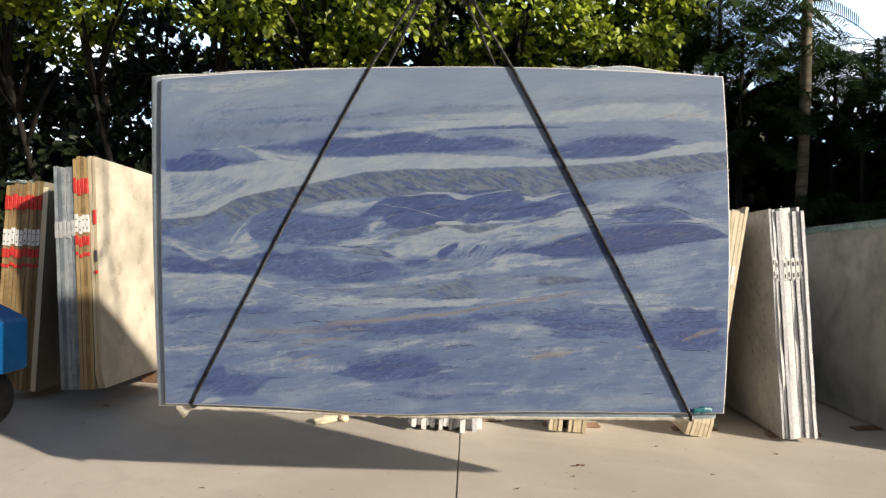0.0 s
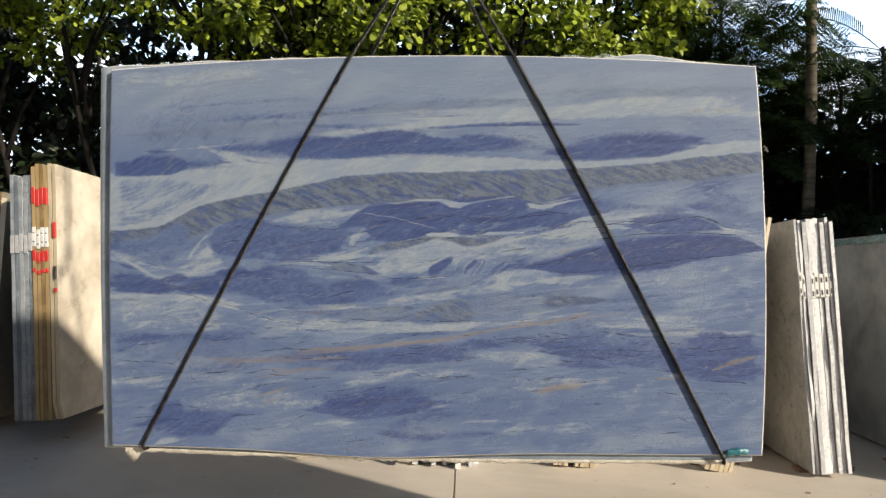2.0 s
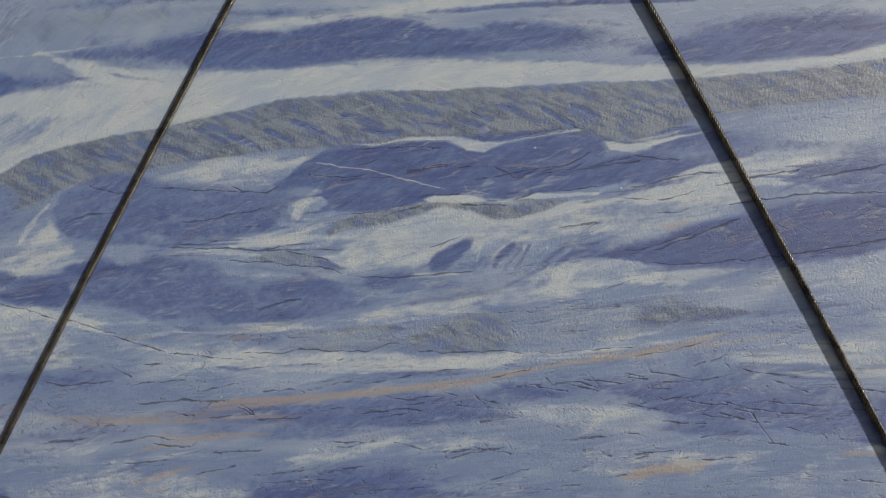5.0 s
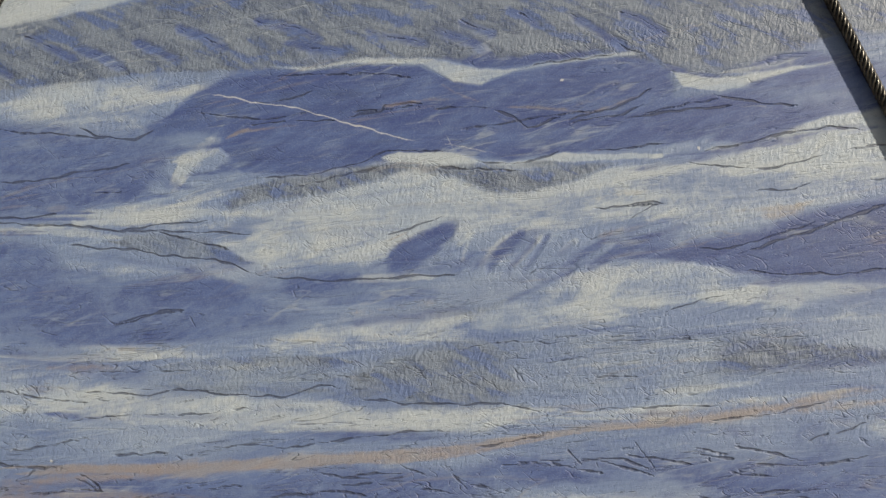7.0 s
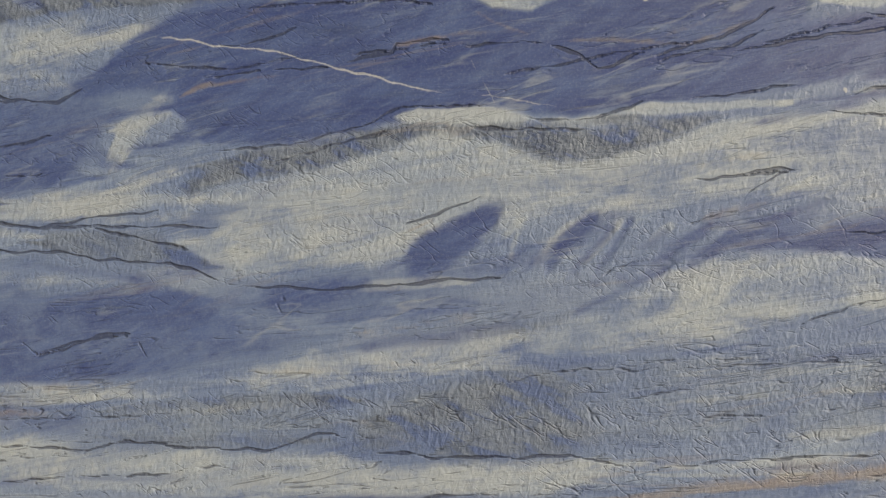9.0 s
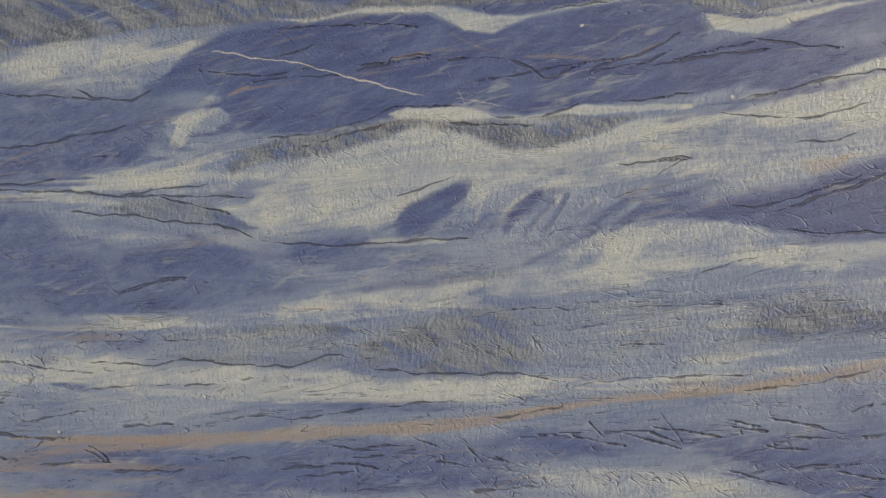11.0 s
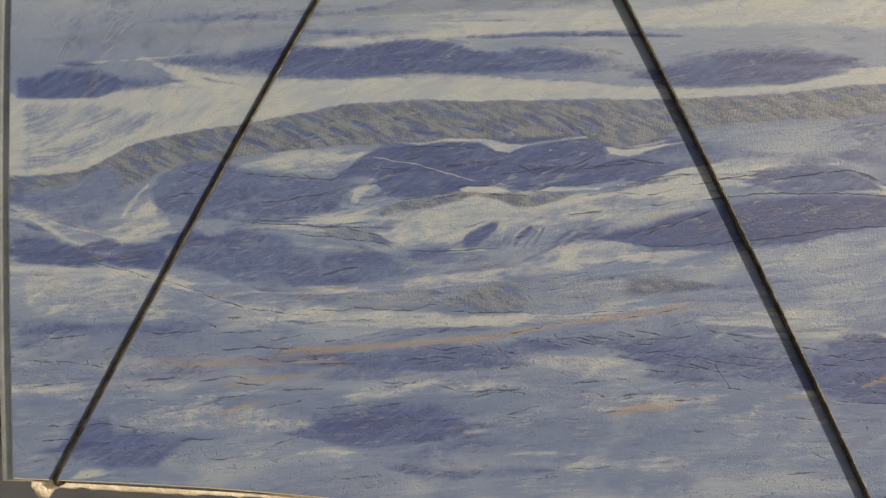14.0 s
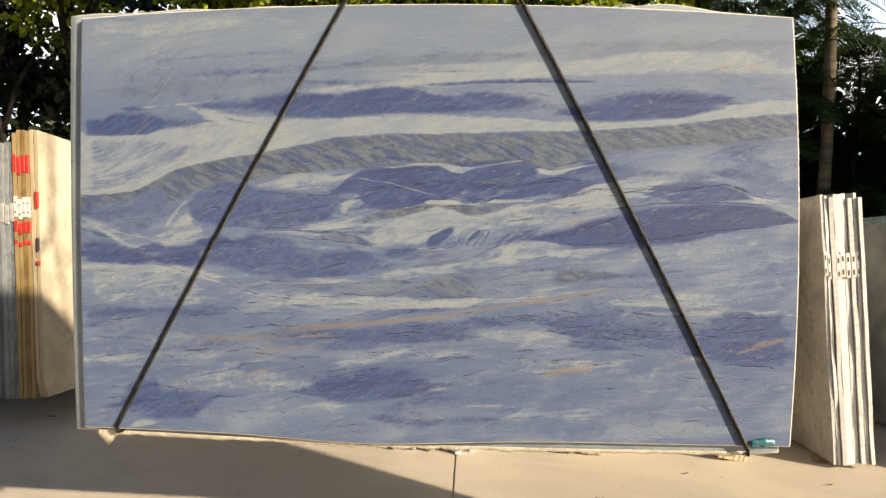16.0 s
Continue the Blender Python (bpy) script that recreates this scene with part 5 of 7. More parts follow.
vein('crack', 0.75, 0.0032, [(0.803, 1.025), (0.864, 1.014)])
vein('crack', 0.75, 0.0032, [(0.898, 1.098), (0.995, 1.063)])
vein('crack', 0.75, 0.0032, [(0.68, 1.039), (0.803, 1.031)])
vein('crack', 0.75, 0.0032, [(-0.066, 0.918), (0.028, 0.896), (0.081, 0.901)])
vein('crack', 0.75, 0.0032, [(0.133, 0.914), (0.252, 0.892)])
vein('crack', 0.75, 0.0032, [(0.068, 0.878), (0.173, 0.902), (0.251, 0.912)])
vein('crack', 0.75, 0.0032, [(-1.013, 0.9), (-0.88, 0.915)])
vein('crack', 0.75, 0.0032, [(-0.865, 0.892), (-0.706, 0.922), (-0.649, 0.915)])
vein('crack', 0.75, 0.0032, [(-0.434, 0.801), (-0.309, 0.811), (-0.186, 0.822)])
vein('crack', 0.75, 0.0032, [(-0.158, 0.783), (-0.064, 0.796), (0.043, 0.806)])
vein('crack', 0.75, 0.0032, [(0.175, 0.823), (0.304, 0.862)])
vein('crack', 0.75, 0.0032, [(0.431, 0.9), (0.533, 0.892), (0.608, 0.898)])
vein('crack', 0.75, 0.0032, [(0.62, 0.892), (0.744, 0.891), (0.83, 0.902)])
vein('crack', 0.75, 0.0032, [(-0.795, 1.054), (-0.608, 1.072)])
vein('crack', 0.75, 0.0032, [(-0.84, 1.109), (-0.774, 1.076)])
vein('crack', 0.75, 0.0032, [(-0.608, 1.04), (-0.467, 1.065)])
vein('crack', 0.75, 0.0032, [(-0.781, 1.11), (-0.68, 1.111)])
vein('crack', 0.75, 0.0032, [(0.705, 1.008), (0.803, 0.999), (0.901, 0.99)])
vein('crack', 0.75, 0.0032, [(0.519, 0.962), (0.594, 0.946)])
vein('crack', 0.75, 0.0032, [(-0.283, 0.896), (-0.174, 0.907), (-0.093, 0.928)])
vein('crack', 0.75, 0.0032, [(-0.564, 0.973), (-0.424, 0.985)])
vein('crack', 0.75, 0.0032, [(-0.028, 1.027), (0.078, 1.041)])
vein('crack', 0.75, 0.0032, [(0.092, 1.018), (0.171, 1.014)])
vein('crack', 0.75, 0.0032, [(0.579, 1.074), (0.667, 1.067)])
vein('crack', 0.75, 0.0032, [(0.716, 1.085), (0.801, 1.107)])
vein('crack', 0.75, 0.0032, [(-0.121, 0.98), (-0.014, 0.994)])
vein('crack', 0.75, 0.0032, [(-0.424, 1.04), (-0.314, 1.05)])
vein('crack', 0.75, 0.0032, [(-0.664, 0.99), (-0.593, 0.976)])
vein('crack', 0.75, 0.0032, [(0.925, 0.979), (0.997, 0.963)])
vein('crack', 0.75, 0.0032, [(0.318, 0.804), (0.433, 0.822)])
vein('crack', 0.75, 0.0032, [(0.471, 0.837), (0.546, 0.851)])
vein('crack', 0.75, 0.0032, [(-0.604, 0.82), (-0.477, 0.847)])
vein('crack', 0.5, 0.0032, [(-0.62, 1.753), (-0.563, 1.732), (-0.506, 1.708)])
vein('blue', 0.7, 0.011, [(-0.62, 1.753), (-0.563, 1.732), (-0.506, 1.708)])
vein('crack', 0.5, 0.0032, [(-0.521, 1.732), (-0.471, 1.718), (-0.422, 1.694)])
vein('blue', 0.7, 0.011, [(-0.521, 1.732), (-0.471, 1.718), (-0.422, 1.694)])
vein('crack', 0.5, 0.0032, [(-0.354, 1.77), (-0.299, 1.752), (-0.243, 1.729)])
vein('blue', 0.7, 0.011, [(-0.354, 1.77), (-0.299, 1.752), (-0.243, 1.729)])
vein('crack', 0.5, 0.0032, [(-0.217, 1.781), (-0.149, 1.769), (-0.081, 1.748)])
vein('blue', 0.7, 0.011, [(-0.217, 1.781), (-0.149, 1.769), (-0.081, 1.748)])
vein('crack', 0.5, 0.0032, [(-0.028, 1.768), (0.025, 1.757), (0.092, 1.741)])
vein('blue', 0.7, 0.011, [(-0.028, 1.768), (0.025, 1.757), (0.092, 1.741)])
vein('crack', 0.5, 0.0032, [(0.078, 1.773), (0.138, 1.754), (0.197, 1.728)])
vein('blue', 0.7, 0.011, [(0.078, 1.773), (0.138, 1.754), (0.197, 1.728)])
vein('crack', 0.5, 0.0032, [(0.312, 1.795), (0.364, 1.769), (0.415, 1.736)])
vein('blue', 0.7, 0.011, [(0.312, 1.795), (0.364, 1.769), (0.415, 1.736)])
vein('crack', 0.5, 0.0032, [(0.208, 1.805), (0.241, 1.793), (0.274, 1.773)])
vein('blue', 0.7, 0.011, [(0.208, 1.805), (0.241, 1.793), (0.274, 1.773)])
vein('crack', 0.5, 0.0032, [(-0.162, 1.745), (-0.108, 1.735), (-0.041, 1.731)])
vein('blue', 0.7, 0.011, [(-0.162, 1.745), (-0.108, 1.735), (-0.041, 1.731)])
vein('crack', 0.5, 0.0032, [(-0.734, 1.712), (-0.676, 1.694), (-0.619, 1.675)])
vein('blue', 0.7, 0.011, [(-0.734, 1.712), (-0.676, 1.694), (-0.619, 1.675)])
vein('crack', 0.5, 0.0032, [(-0.423, 1.745), (-0.381, 1.729), (-0.325, 1.711)])
vein('blue', 0.7, 0.011, [(-0.423, 1.745), (-0.381, 1.729), (-0.325, 1.711)])
vein('crack', 0.5, 0.0032, [(0.13, 1.783), (0.163, 1.772), (0.203, 1.757)])
vein('blue', 0.7, 0.011, [(0.13, 1.783), (0.163, 1.772), (0.203, 1.757)])
vein('crack', 0.5, 0.0032, [(0.389, 1.801), (0.427, 1.788), (0.478, 1.762)])
vein('blue', 0.7, 0.011, [(0.389, 1.801), (0.427, 1.788), (0.478, 1.762)])
vein('crack', 0.5, 0.0032, [(-0.922, 1.691), (-0.864, 1.675), (-0.805, 1.664)])
vein('blue', 0.7, 0.011, [(-0.922, 1.691), (-0.864, 1.675), (-0.805, 1.664)])
vein('crack', 0.85, 0.0035, [(0.984, 1.597), (1.098, 1.624), (1.248, 1.646), (1.323, 1.622), (1.398, 1.591)])
vein('crack', 0.85, 0.0035, [(0.757, 1.533), (0.985, 1.564), (1.174, 1.568), (1.488, 1.562)])
vein('crack', 0.85, 0.0035, [(0.797, 1.391), (0.987, 1.418), (1.213, 1.453), (1.489, 1.481)])
vein('crack', 0.85, 0.0035, [(1.219, 0.906), (1.368, 0.903), (1.494, 0.897)])
vein('crack', 0.85, 0.0035, [(0.756, 1.584), (0.87, 1.609), (0.984, 1.626)])
vein('crack', 0.75, 0.0035, [(1.067, 1.031), (1.18, 1.025), (1.273, 1.018)])
vein('crack', 0.75, 0.0035, [(1.274, 1.003), (1.404, 0.974), (1.493, 0.967)])
vein('crack', 0.75, 0.0035, [(0.764, 1.042), (0.897, 1.017), (0.992, 1.01)])
vein('crack', 0.75, 0.0035, [(0.708, 0.944), (0.822, 0.967)])
vein('crack', 0.75, 0.0035, [(0.841, 0.948), (0.974, 0.923)])
vein('crack', 0.75, 0.0035, [(-0.874, 1.196), (-0.772, 1.169), (-0.67, 1.141), (-0.449, 1.127)])
vein('crack', 0.75, 0.0035, [(-1.423, 0.951), (-1.257, 0.946), (-1.133, 0.934)])
vein('crack', 0.75, 0.0035, [(-1.399, 0.862), (-1.214, 0.887)])
vein('crack', 0.75, 0.0035, [(-0.718, 1.429), (-0.536, 1.423), (-0.376, 1.422), (-0.215, 1.389)])
vein('crack', 0.75, 0.0035, [(-0.743, 1.589), (-0.58, 1.582), (-0.419, 1.574)])
vein('crack', 0.75, 0.0035, [(-1.374, 0.732), (-1.168, 0.749), (-0.984, 0.735)])
vein('crack', 0.75, 0.0035, [(-0.598, 0.688), (-0.479, 0.732)])
vein('crack', 0.75, 0.0035, [(1.051, 0.849), (1.182, 0.844)])
vein('crack', 0.75, 0.0035, [(1.181, 0.958), (1.274, 0.932)])
vein('crack', 0.75, 0.0035, [(-0.284, 0.915), (-0.086, 0.92)])
vein('crack', 0.75, 0.0035, [(0.148, 0.976), (0.264, 0.989)])
vein('crack', 0.75, 0.0035, [(1.329, 1.096), (1.492, 1.104)])
vein('crack', 0.75, 0.0035, [(-0.978, 1.234), (-0.813, 1.188)])
vein('crack', 0.75, 0.0035, [(-1.226, 1.288), (-1.081, 1.255), (-0.977, 1.224)])
vein('crack', 0.75, 0.0035, [(0.537, 0.9), (0.67, 0.914)])
vein('crack', 0.75, 0.0035, [(0.348, 0.652), (0.54, 0.669)])
vein('crack', 0.75, 0.0035, [(-0.356, 0.598), (-0.198, 0.614)])
vein('crack', 0.75, 0.0035, [(-0.119, 0.617), (0.037, 0.636)])
vein('pale', 0.9, 0.01, [(-1.438, 1.436), (-1.29, 1.358), (-1.143, 1.29), (-0.977, 1.23), (-0.813, 1.188)])
vein('pale', 0.8, 0.008, [(-1.106, 1.432), (-1.063, 1.493), (-1.007, 1.554)])
vein('pale', 0.7, 0.012, [(-0.982, 1.394), (-0.923, 1.475), (-0.823, 1.537)])
vein('pale', 0.8, 0.007, [(1.047, 1.126), (1.179, 1.118), (1.328, 1.115), (1.492, 1.13)])
vein('pale', 0.8, 0.006, [(1.248, 1.64), (1.323, 1.603), (1.488, 1.573)])
vein('pale', 0.8, 0.009, [(0.583, 1.591), (0.736, 1.632), (0.87, 1.667), (1.04, 1.681)])
vein('rust', 0.8, 0.006, [(1.33, 0.966), (1.404, 0.999), (1.515, 1.025)])
vein('rust', 0.6, 0.008, [(1.05, 0.912), (1.181, 0.916)])
vein('rust', 0.6, 0.008, [(-0.854, 1.187), (-0.57, 1.184), (-0.37, 1.192)])
vein('rust', 0.5, 0.005, [(-1.416, 1.416), (-1.269, 1.338), (-1.122, 1.271)])
vein('quartz', 0.8, 0.0022, [(-0.153, 2.165), (-0.013, 2.15), (0.106, 2.131)])
vein('quartz', 0.8, 0.0022, [(0.127, 2.028), (0.324, 1.99)])
vein('pale', 0.5, 0.004, [(-1.37, 1.935), (-1.08, 1.958), (-0.753, 1.991)])
vein('pale', 0.5, 0.004, [(-0.39, 2.044), (-0.15, 2.05), (0.048, 2.043)])
vein('pale', 0.5, 0.004, [(0.129, 1.968), (0.325, 1.946), (0.481, 1.956)])
patch('blue', 0.8, 0.03, [(-1.473, 1.893), (-1.328, 1.909), (-1.161, 1.9), (-1.119, 1.866), (-1.201, 1.831), (-1.367, 1.823), (-1.471, 1.828)])
patch('blue', 0.75, 0.03, [(-0.733, 1.981), (-0.551, 2.013), (-0.389, 1.984), (-0.269, 2.025), (-0.11, 2.042), (0.009, 2.007), (0.128, 1.988), (-0.069, 1.947), (-0.347, 1.908), (-0.589, 1.912)])
patch('blue', 0.8, 0.03, [(0.578, 1.943), (0.731, 1.964), (0.865, 1.994), (1.037, 1.986), (1.169, 1.968), (1.245, 1.959), (1.075, 1.918), (0.847, 1.906), (0.655, 1.91)])
patch('blue', 0.85, 0.025, [(-1.446, 1.355), (-1.331, 1.351), (-1.226, 1.299), (-1.184, 1.269), (-1.35, 1.27), (-1.443, 1.274)])
patch('blue', 0.85, 0.03, [(-1.174, 1.29), (-1.083, 1.332), (-0.96, 1.344), (-0.938, 1.295), (-0.978, 1.264), (-1.102, 1.267)])
patch('blue', 0.7, 0.05, [(-1.247, 0.636), (-1.146, 0.69), (-0.983, 0.705), (-0.9, 0.668), (-0.96, 0.606), (-1.123, 0.591)])
patch('blue', 0.7, 0.04, [(-0.439, 0.723), (-0.28, 0.758), (-0.084, 0.788), (0.035, 0.772), (-0.082, 0.735), (-0.279, 0.699)])
patch('blue', 0.62, 0.04, [(-1.016, 1.504), (-0.987, 1.575), (-0.866, 1.627), (-0.743, 1.619), (-0.621, 1.571), (-0.459, 1.554), (-0.379, 1.565), (-0.397, 1.485), (-0.537, 1.453), (-0.699, 1.47), (-0.82, 1.437), (-0.963, 1.445)])
patch('blue', 0.5, 0.05, [(-1.441, 1.517), (-1.275, 1.55), (-1.153, 1.613), (-1.09, 1.573), (-1.138, 1.472), (-1.188, 1.41), (-1.292, 1.408), (-1.439, 1.466)])
patch('pale', 0.6, 0.04, [(-1.157, 1.391), (-1.086, 1.432), (-1.006, 1.514), (-0.984, 1.454), (-0.921, 1.415), (-0.981, 1.364), (-1.104, 1.347)])
patch('blue', 0.72, 0.02, [(0.985, 1.588), (1.098, 1.619), (1.229, 1.64), (1.323, 1.613), (1.361, 1.584), (1.211, 1.572), (1.061, 1.566)])
patch('blue', 0.5, 0.04, [(0.601, 1.679), (0.755, 1.691), (0.983, 1.704), (1.21, 1.688), (1.173, 1.664), (0.889, 1.668), (0.698, 1.645)])
patch('blue', 0.75, 0.04, [(1.142, 1.081), (1.492, 1.11), (1.494, 0.91), (1.274, 0.913), (1.143, 0.957), (1.049, 1.011)])
patch('pale', 0.45, 0.05, [(-1.431, 1.223), (-1.183, 1.239), (-0.997, 1.203), (-0.893, 1.136), (-0.974, 1.094), (-1.22, 1.088), (-1.427, 1.102)])
patch('blue', 0.4, 0.05, [(-1.404, 1.022), (-1.075, 1.061), (-0.809, 1.048), (-0.727, 1.001), (-0.97, 0.964), (-1.277, 0.945), (-1.402, 0.962)])
patch('pale', 0.4, 0.05, [(-1.128, 0.78), (-0.905, 0.837), (-0.602, 0.826), (-0.44, 0.772), (-0.599, 0.737), (-0.902, 0.727), (-1.106, 0.731)])
patch('blue', 0.4, 0.05, [(0.152, 0.782), (0.422, 0.819), (0.653, 0.807), (0.711, 0.761), (0.424, 0.723), (0.191, 0.734)])
patch('blue', 0.9, 0.018, [(0.528, 1.399), (0.643, 1.446), (0.796, 1.497), (0.985, 1.547), (1.174, 1.56), (1.361, 1.556), (1.488, 1.529), (1.548, 1.498), (1.325, 1.465), (1.175, 1.445), (0.987, 1.416), (0.797, 1.389), (0.644, 1.387)])
patch('blue', 0.62, 0.05, [(-0.929, 1.335), (-0.777, 1.368), (-0.575, 1.352), (-0.413, 1.326), (-0.253, 1.31), (-0.094, 1.274), (-0.292, 1.246), (-0.532, 1.244), (-0.775, 1.264), (-0.927, 1.271)])
patch('pale', 0.5, 0.05, [(-1.45, 1.812), (-1.2, 1.81), (-0.932, 1.797), (-0.749, 1.83), (-0.992, 1.736), (-1.195, 1.652), (-1.359, 1.579), (-1.443, 1.578)])
vein('crack', 0.8, 0.0035, [(0.586, 1.415), (0.701, 1.457), (0.834, 1.504)])
vein('pale', 0.3, 0.004, [(0.682, 1.427), (0.891, 1.48), (1.08, 1.502)])
vein('pale', 0.3, 0.004, [(0.797, 1.41), (1.024, 1.453), (1.268, 1.487)])
vein('pale', 0.3, 0.004, [(0.948, 1.519), (1.136, 1.532), (1.324, 1.526)])
vein('crack', 0.8, 0.0035, [(-0.768, 1.0), (-0.627, 1.019), (-0.486, 1.015)])
vein('crack', 0.8, 0.0035, [(-1.096, 1.071), (-0.972, 1.05), (-0.81, 1.068)])
vein('crack', 0.8, 0.0035, [(-0.445, 0.969), (-0.286, 0.983)])
vein('crack', 0.8, 0.0035, [(-0.167, 0.987), (-0.049, 1.004), (0.03, 0.998)])
vein('crack', 0.8, 0.0035, [(0.418, 1.091), (0.534, 1.078)])
vein('crack', 0.8, 0.0035, [(0.591, 1.115), (0.706, 1.094)])
vein('crack', 0.8, 0.0035, [(0.515, 1.035), (0.631, 1.015)])
vein('crack', 0.8, 0.0035, [(0.302, 1.068), (0.399, 1.055)])
vein('crack', 0.8, 0.0035, [(-1.342, 1.024), (-1.198, 1.044)])
vein('crack', 0.8, 0.0035, [(0.82, 1.121), (0.972, 1.101)])
vein('crack', 0.8, 0.0035, [(1.048, 1.079), (1.179, 1.069)])
vein('crack', 0.8, 0.0035, [(1.18, 1.053), (1.31, 1.042), (1.44, 1.061)])
vein('crack', 0.8, 0.0035, [(0.878, 1.045), (1.029, 1.03)])
vein('crack', 0.8, 0.0035, [(0.382, 0.934), (0.517, 0.948)])
vein('crack', 0.8, 0.0035, [(-0.563, 0.877), (-0.403, 0.891)])
vein('crack', 0.8, 0.0035, [(-0.804, 0.84), (-0.663, 0.86)])
vein('crack', 0.8, 0.0035, [(-1.029, 0.893), (-0.887, 0.913)])
vein('crack', 0.8, 0.0035, [(-0.724, 0.902), (-0.603, 0.897)])
vein('crack', 0.8, 0.0035, [(1.33, 0.943), (1.46, 0.932)])
vein('crack', 0.8, 0.0035, [(0.612, 0.989), (0.746, 0.98)])
vein('crack', 0.8, 0.0035, [(0.764, 1.013), (0.86, 0.991)])
vein('crack', 0.8, 0.0035, [(-1.373, 0.682), (-1.249, 0.696)])
vein('crack', 0.8, 0.0035, [(-0.901, 0.698), (-0.76, 0.718)])
vein('crack', 0.8, 0.0035, [(-0.798, 0.642), (-0.658, 0.662)])
vein('crack', 0.8, 0.0035, [(0.071, 0.896), (0.227, 0.91)])
vein('crack', 0.8, 0.0035, [(-0.441, 0.821), (-0.282, 0.84)])
vein('crack', 0.8, 0.0035, [(-0.243, 0.837), (-0.124, 0.857)])
vein('crack', 0.8, 0.0035, [(0.9, 0.796), (0.976, 0.77)])
vein('crack', 0.8, 0.0035, [(1.146, 0.747), (1.239, 0.712)])
vein('crack', 0.8, 0.0035, [(1.072, 0.668), (1.184, 0.682)])
vein('crack', 0.8, 0.0035, [(0.787, 0.793), (0.862, 0.805)])
vein('crack', 0.7, 0.0035, [(-0.906, 1.596), (-0.824, 1.574), (-0.763, 1.579)])
vein('crack', 0.7, 0.0035, [(-0.3, 1.626), (-0.181, 1.612), (-0.102, 1.629)])
vein('crack', 0.7, 0.0035, [(-0.182, 1.687), (-0.024, 1.697), (0.075, 1.691)])
vein('crack', 0.7, 0.0035, [(-0.042, 1.63), (0.076, 1.642)])
vein('crack', 0.7, 0.0035, [(0.136, 1.603), (0.253, 1.625), (0.408, 1.647)])
vein('crack', 0.7, 0.0035, [(0.428, 1.637), (0.563, 1.663)])
vein('crack', 0.7, 0.0035, [(-0.138, 1.5), (0.019, 1.542)])
vein('crack', 0.7, 0.0035, [(0.098, 1.543), (0.254, 1.54)])
vein('crack', 0.7, 0.0035, [(-0.985, 1.484), (-0.904, 1.516), (-0.802, 1.528)])
vein('crack', 0.7, 0.0035, [(1.21, 1.649), (1.248, 1.644), (1.342, 1.609)])


def slab_mesh(name, xs, zs, y, thick, materials, extra=None):
    """A slab with a finely divided front, sawn rims and a plain back."""
    rows, cols = xs.shape
    count = rows * cols
    rim = [j for j in range(cols)] + [i * cols + cols - 1 for i in range(1, rows)] + [(rows - 1) * cols + j for j in range(cols - 2, -1, -1)] + [i * cols for i in range(rows - 2, 0, -1)]
    fx, fz = xs.ravel(), zs.ravel()
    front = np.stack([fx, np.full(count, y), fz], 1)
    cx, cz = fx[rim].mean(), fz[rim].mean()
    ring = front[rim]
    lip = ring.copy()
    lip[:, 1] = y + 0.005
    lip[:, 0] += np.sign(ring[:, 0] - cx) * 0.005
    lip[:, 2] += np.where(np.abs(ring[:, 2] - cz) > 0.75, np.sign(ring[:, 2] - cz) * 0.005, 0)
    rear = lip.copy()
    rear[:, 1] = y + thick
    verts = np.concatenate([front, lip, rear])
    i, j = np.meshgrid(np.arange(rows - 1), np.arange(cols - 1), indexing="ij")
    q = (i * cols + j).ravel()
    faces = np.stack([q, q + 1, q + cols + 1, q + cols], 1)
    m = len(rim)
    k, k2 = np.arange(m), (np.arange(m) + 1) % m
    rim = np.array(rim)
    side1 = np.stack([rim[k2], rim[k], count + k, count + k2], 1)
    side2 = np.stack([count + k2, count + k, count + m + k, count + m + k2], 1)
    quads = np.concatenate([faces, side1, side2])
    me = bpy.data.meshes.new(name)
    me.vertices.add(len(verts))
    me.vertices.foreach_set("co", verts.ravel())
    me.loops.add(4 * len(quads) + m)
    me.loops.foreach_set("vertex_index", np.concatenate([quads.ravel(), count + m + np.arange(m)[::-1]]).astype(np.int32))
    me.polygons.add(len(quads) + 1)
    me.polygons.foreach_set("loop_start", np.arange(0, 4 * len(quads) + 1, 4).astype(np.int32))
    kinds = np.concatenate([np.zeros(len(faces)), np.ones(2 * m), [2]]).astype(np.int32)
    for mt in materials:
        me.materials.append(mt)
    me.polygons.foreach_set("material_index", kinds)
    for key, values in (extra or {}).items():
        at = me.attributes.new(key, "FLOAT", "POINT")
        full = np.zeros(len(verts), np.float32)
        full[:count] = values.ravel()
        at.data.foreach_set("value", full)
    me.update(calc_edges=True)
    me.validate()
    return me


front_slab = new("stone_slab", slab_mesh("stone_slab", face_x, face_z, 0.0, 0.022, (STONE, STONE_EDGE, STONE_BACK), fields))
tagged(front_slab, "polished blue quartzite slab with grey and rust veins hanging in wire slings", "stone slab", "blue slabs in the slings")


def rear_outline(u, v):
    left, right = bowed(v, -1.500, -1.545, -1.566), bowed(v, 1.490, 1.510, 1.470)
    low = 0.545 - 0.022 * np.sin(3.0 * u + 0.3) + 0.007 * np.sin(23 * u) * np.sin(61 * u)
    high = bowed(u, 2.352, 2.392, 2.33) + 0.030 * np.exp(-(((u - 0.86) / 0.07) ** 2)) + 0.004 * np.sin(47 * u)
    return left * (1 - u) + right * u, low * (1 - v) + high * v


ru, rv = np.meshgrid(np.linspace(0, 1, 90), np.linspace(0, 1, 50))
rear_x, rear_z = rear_outline(ru, rv)
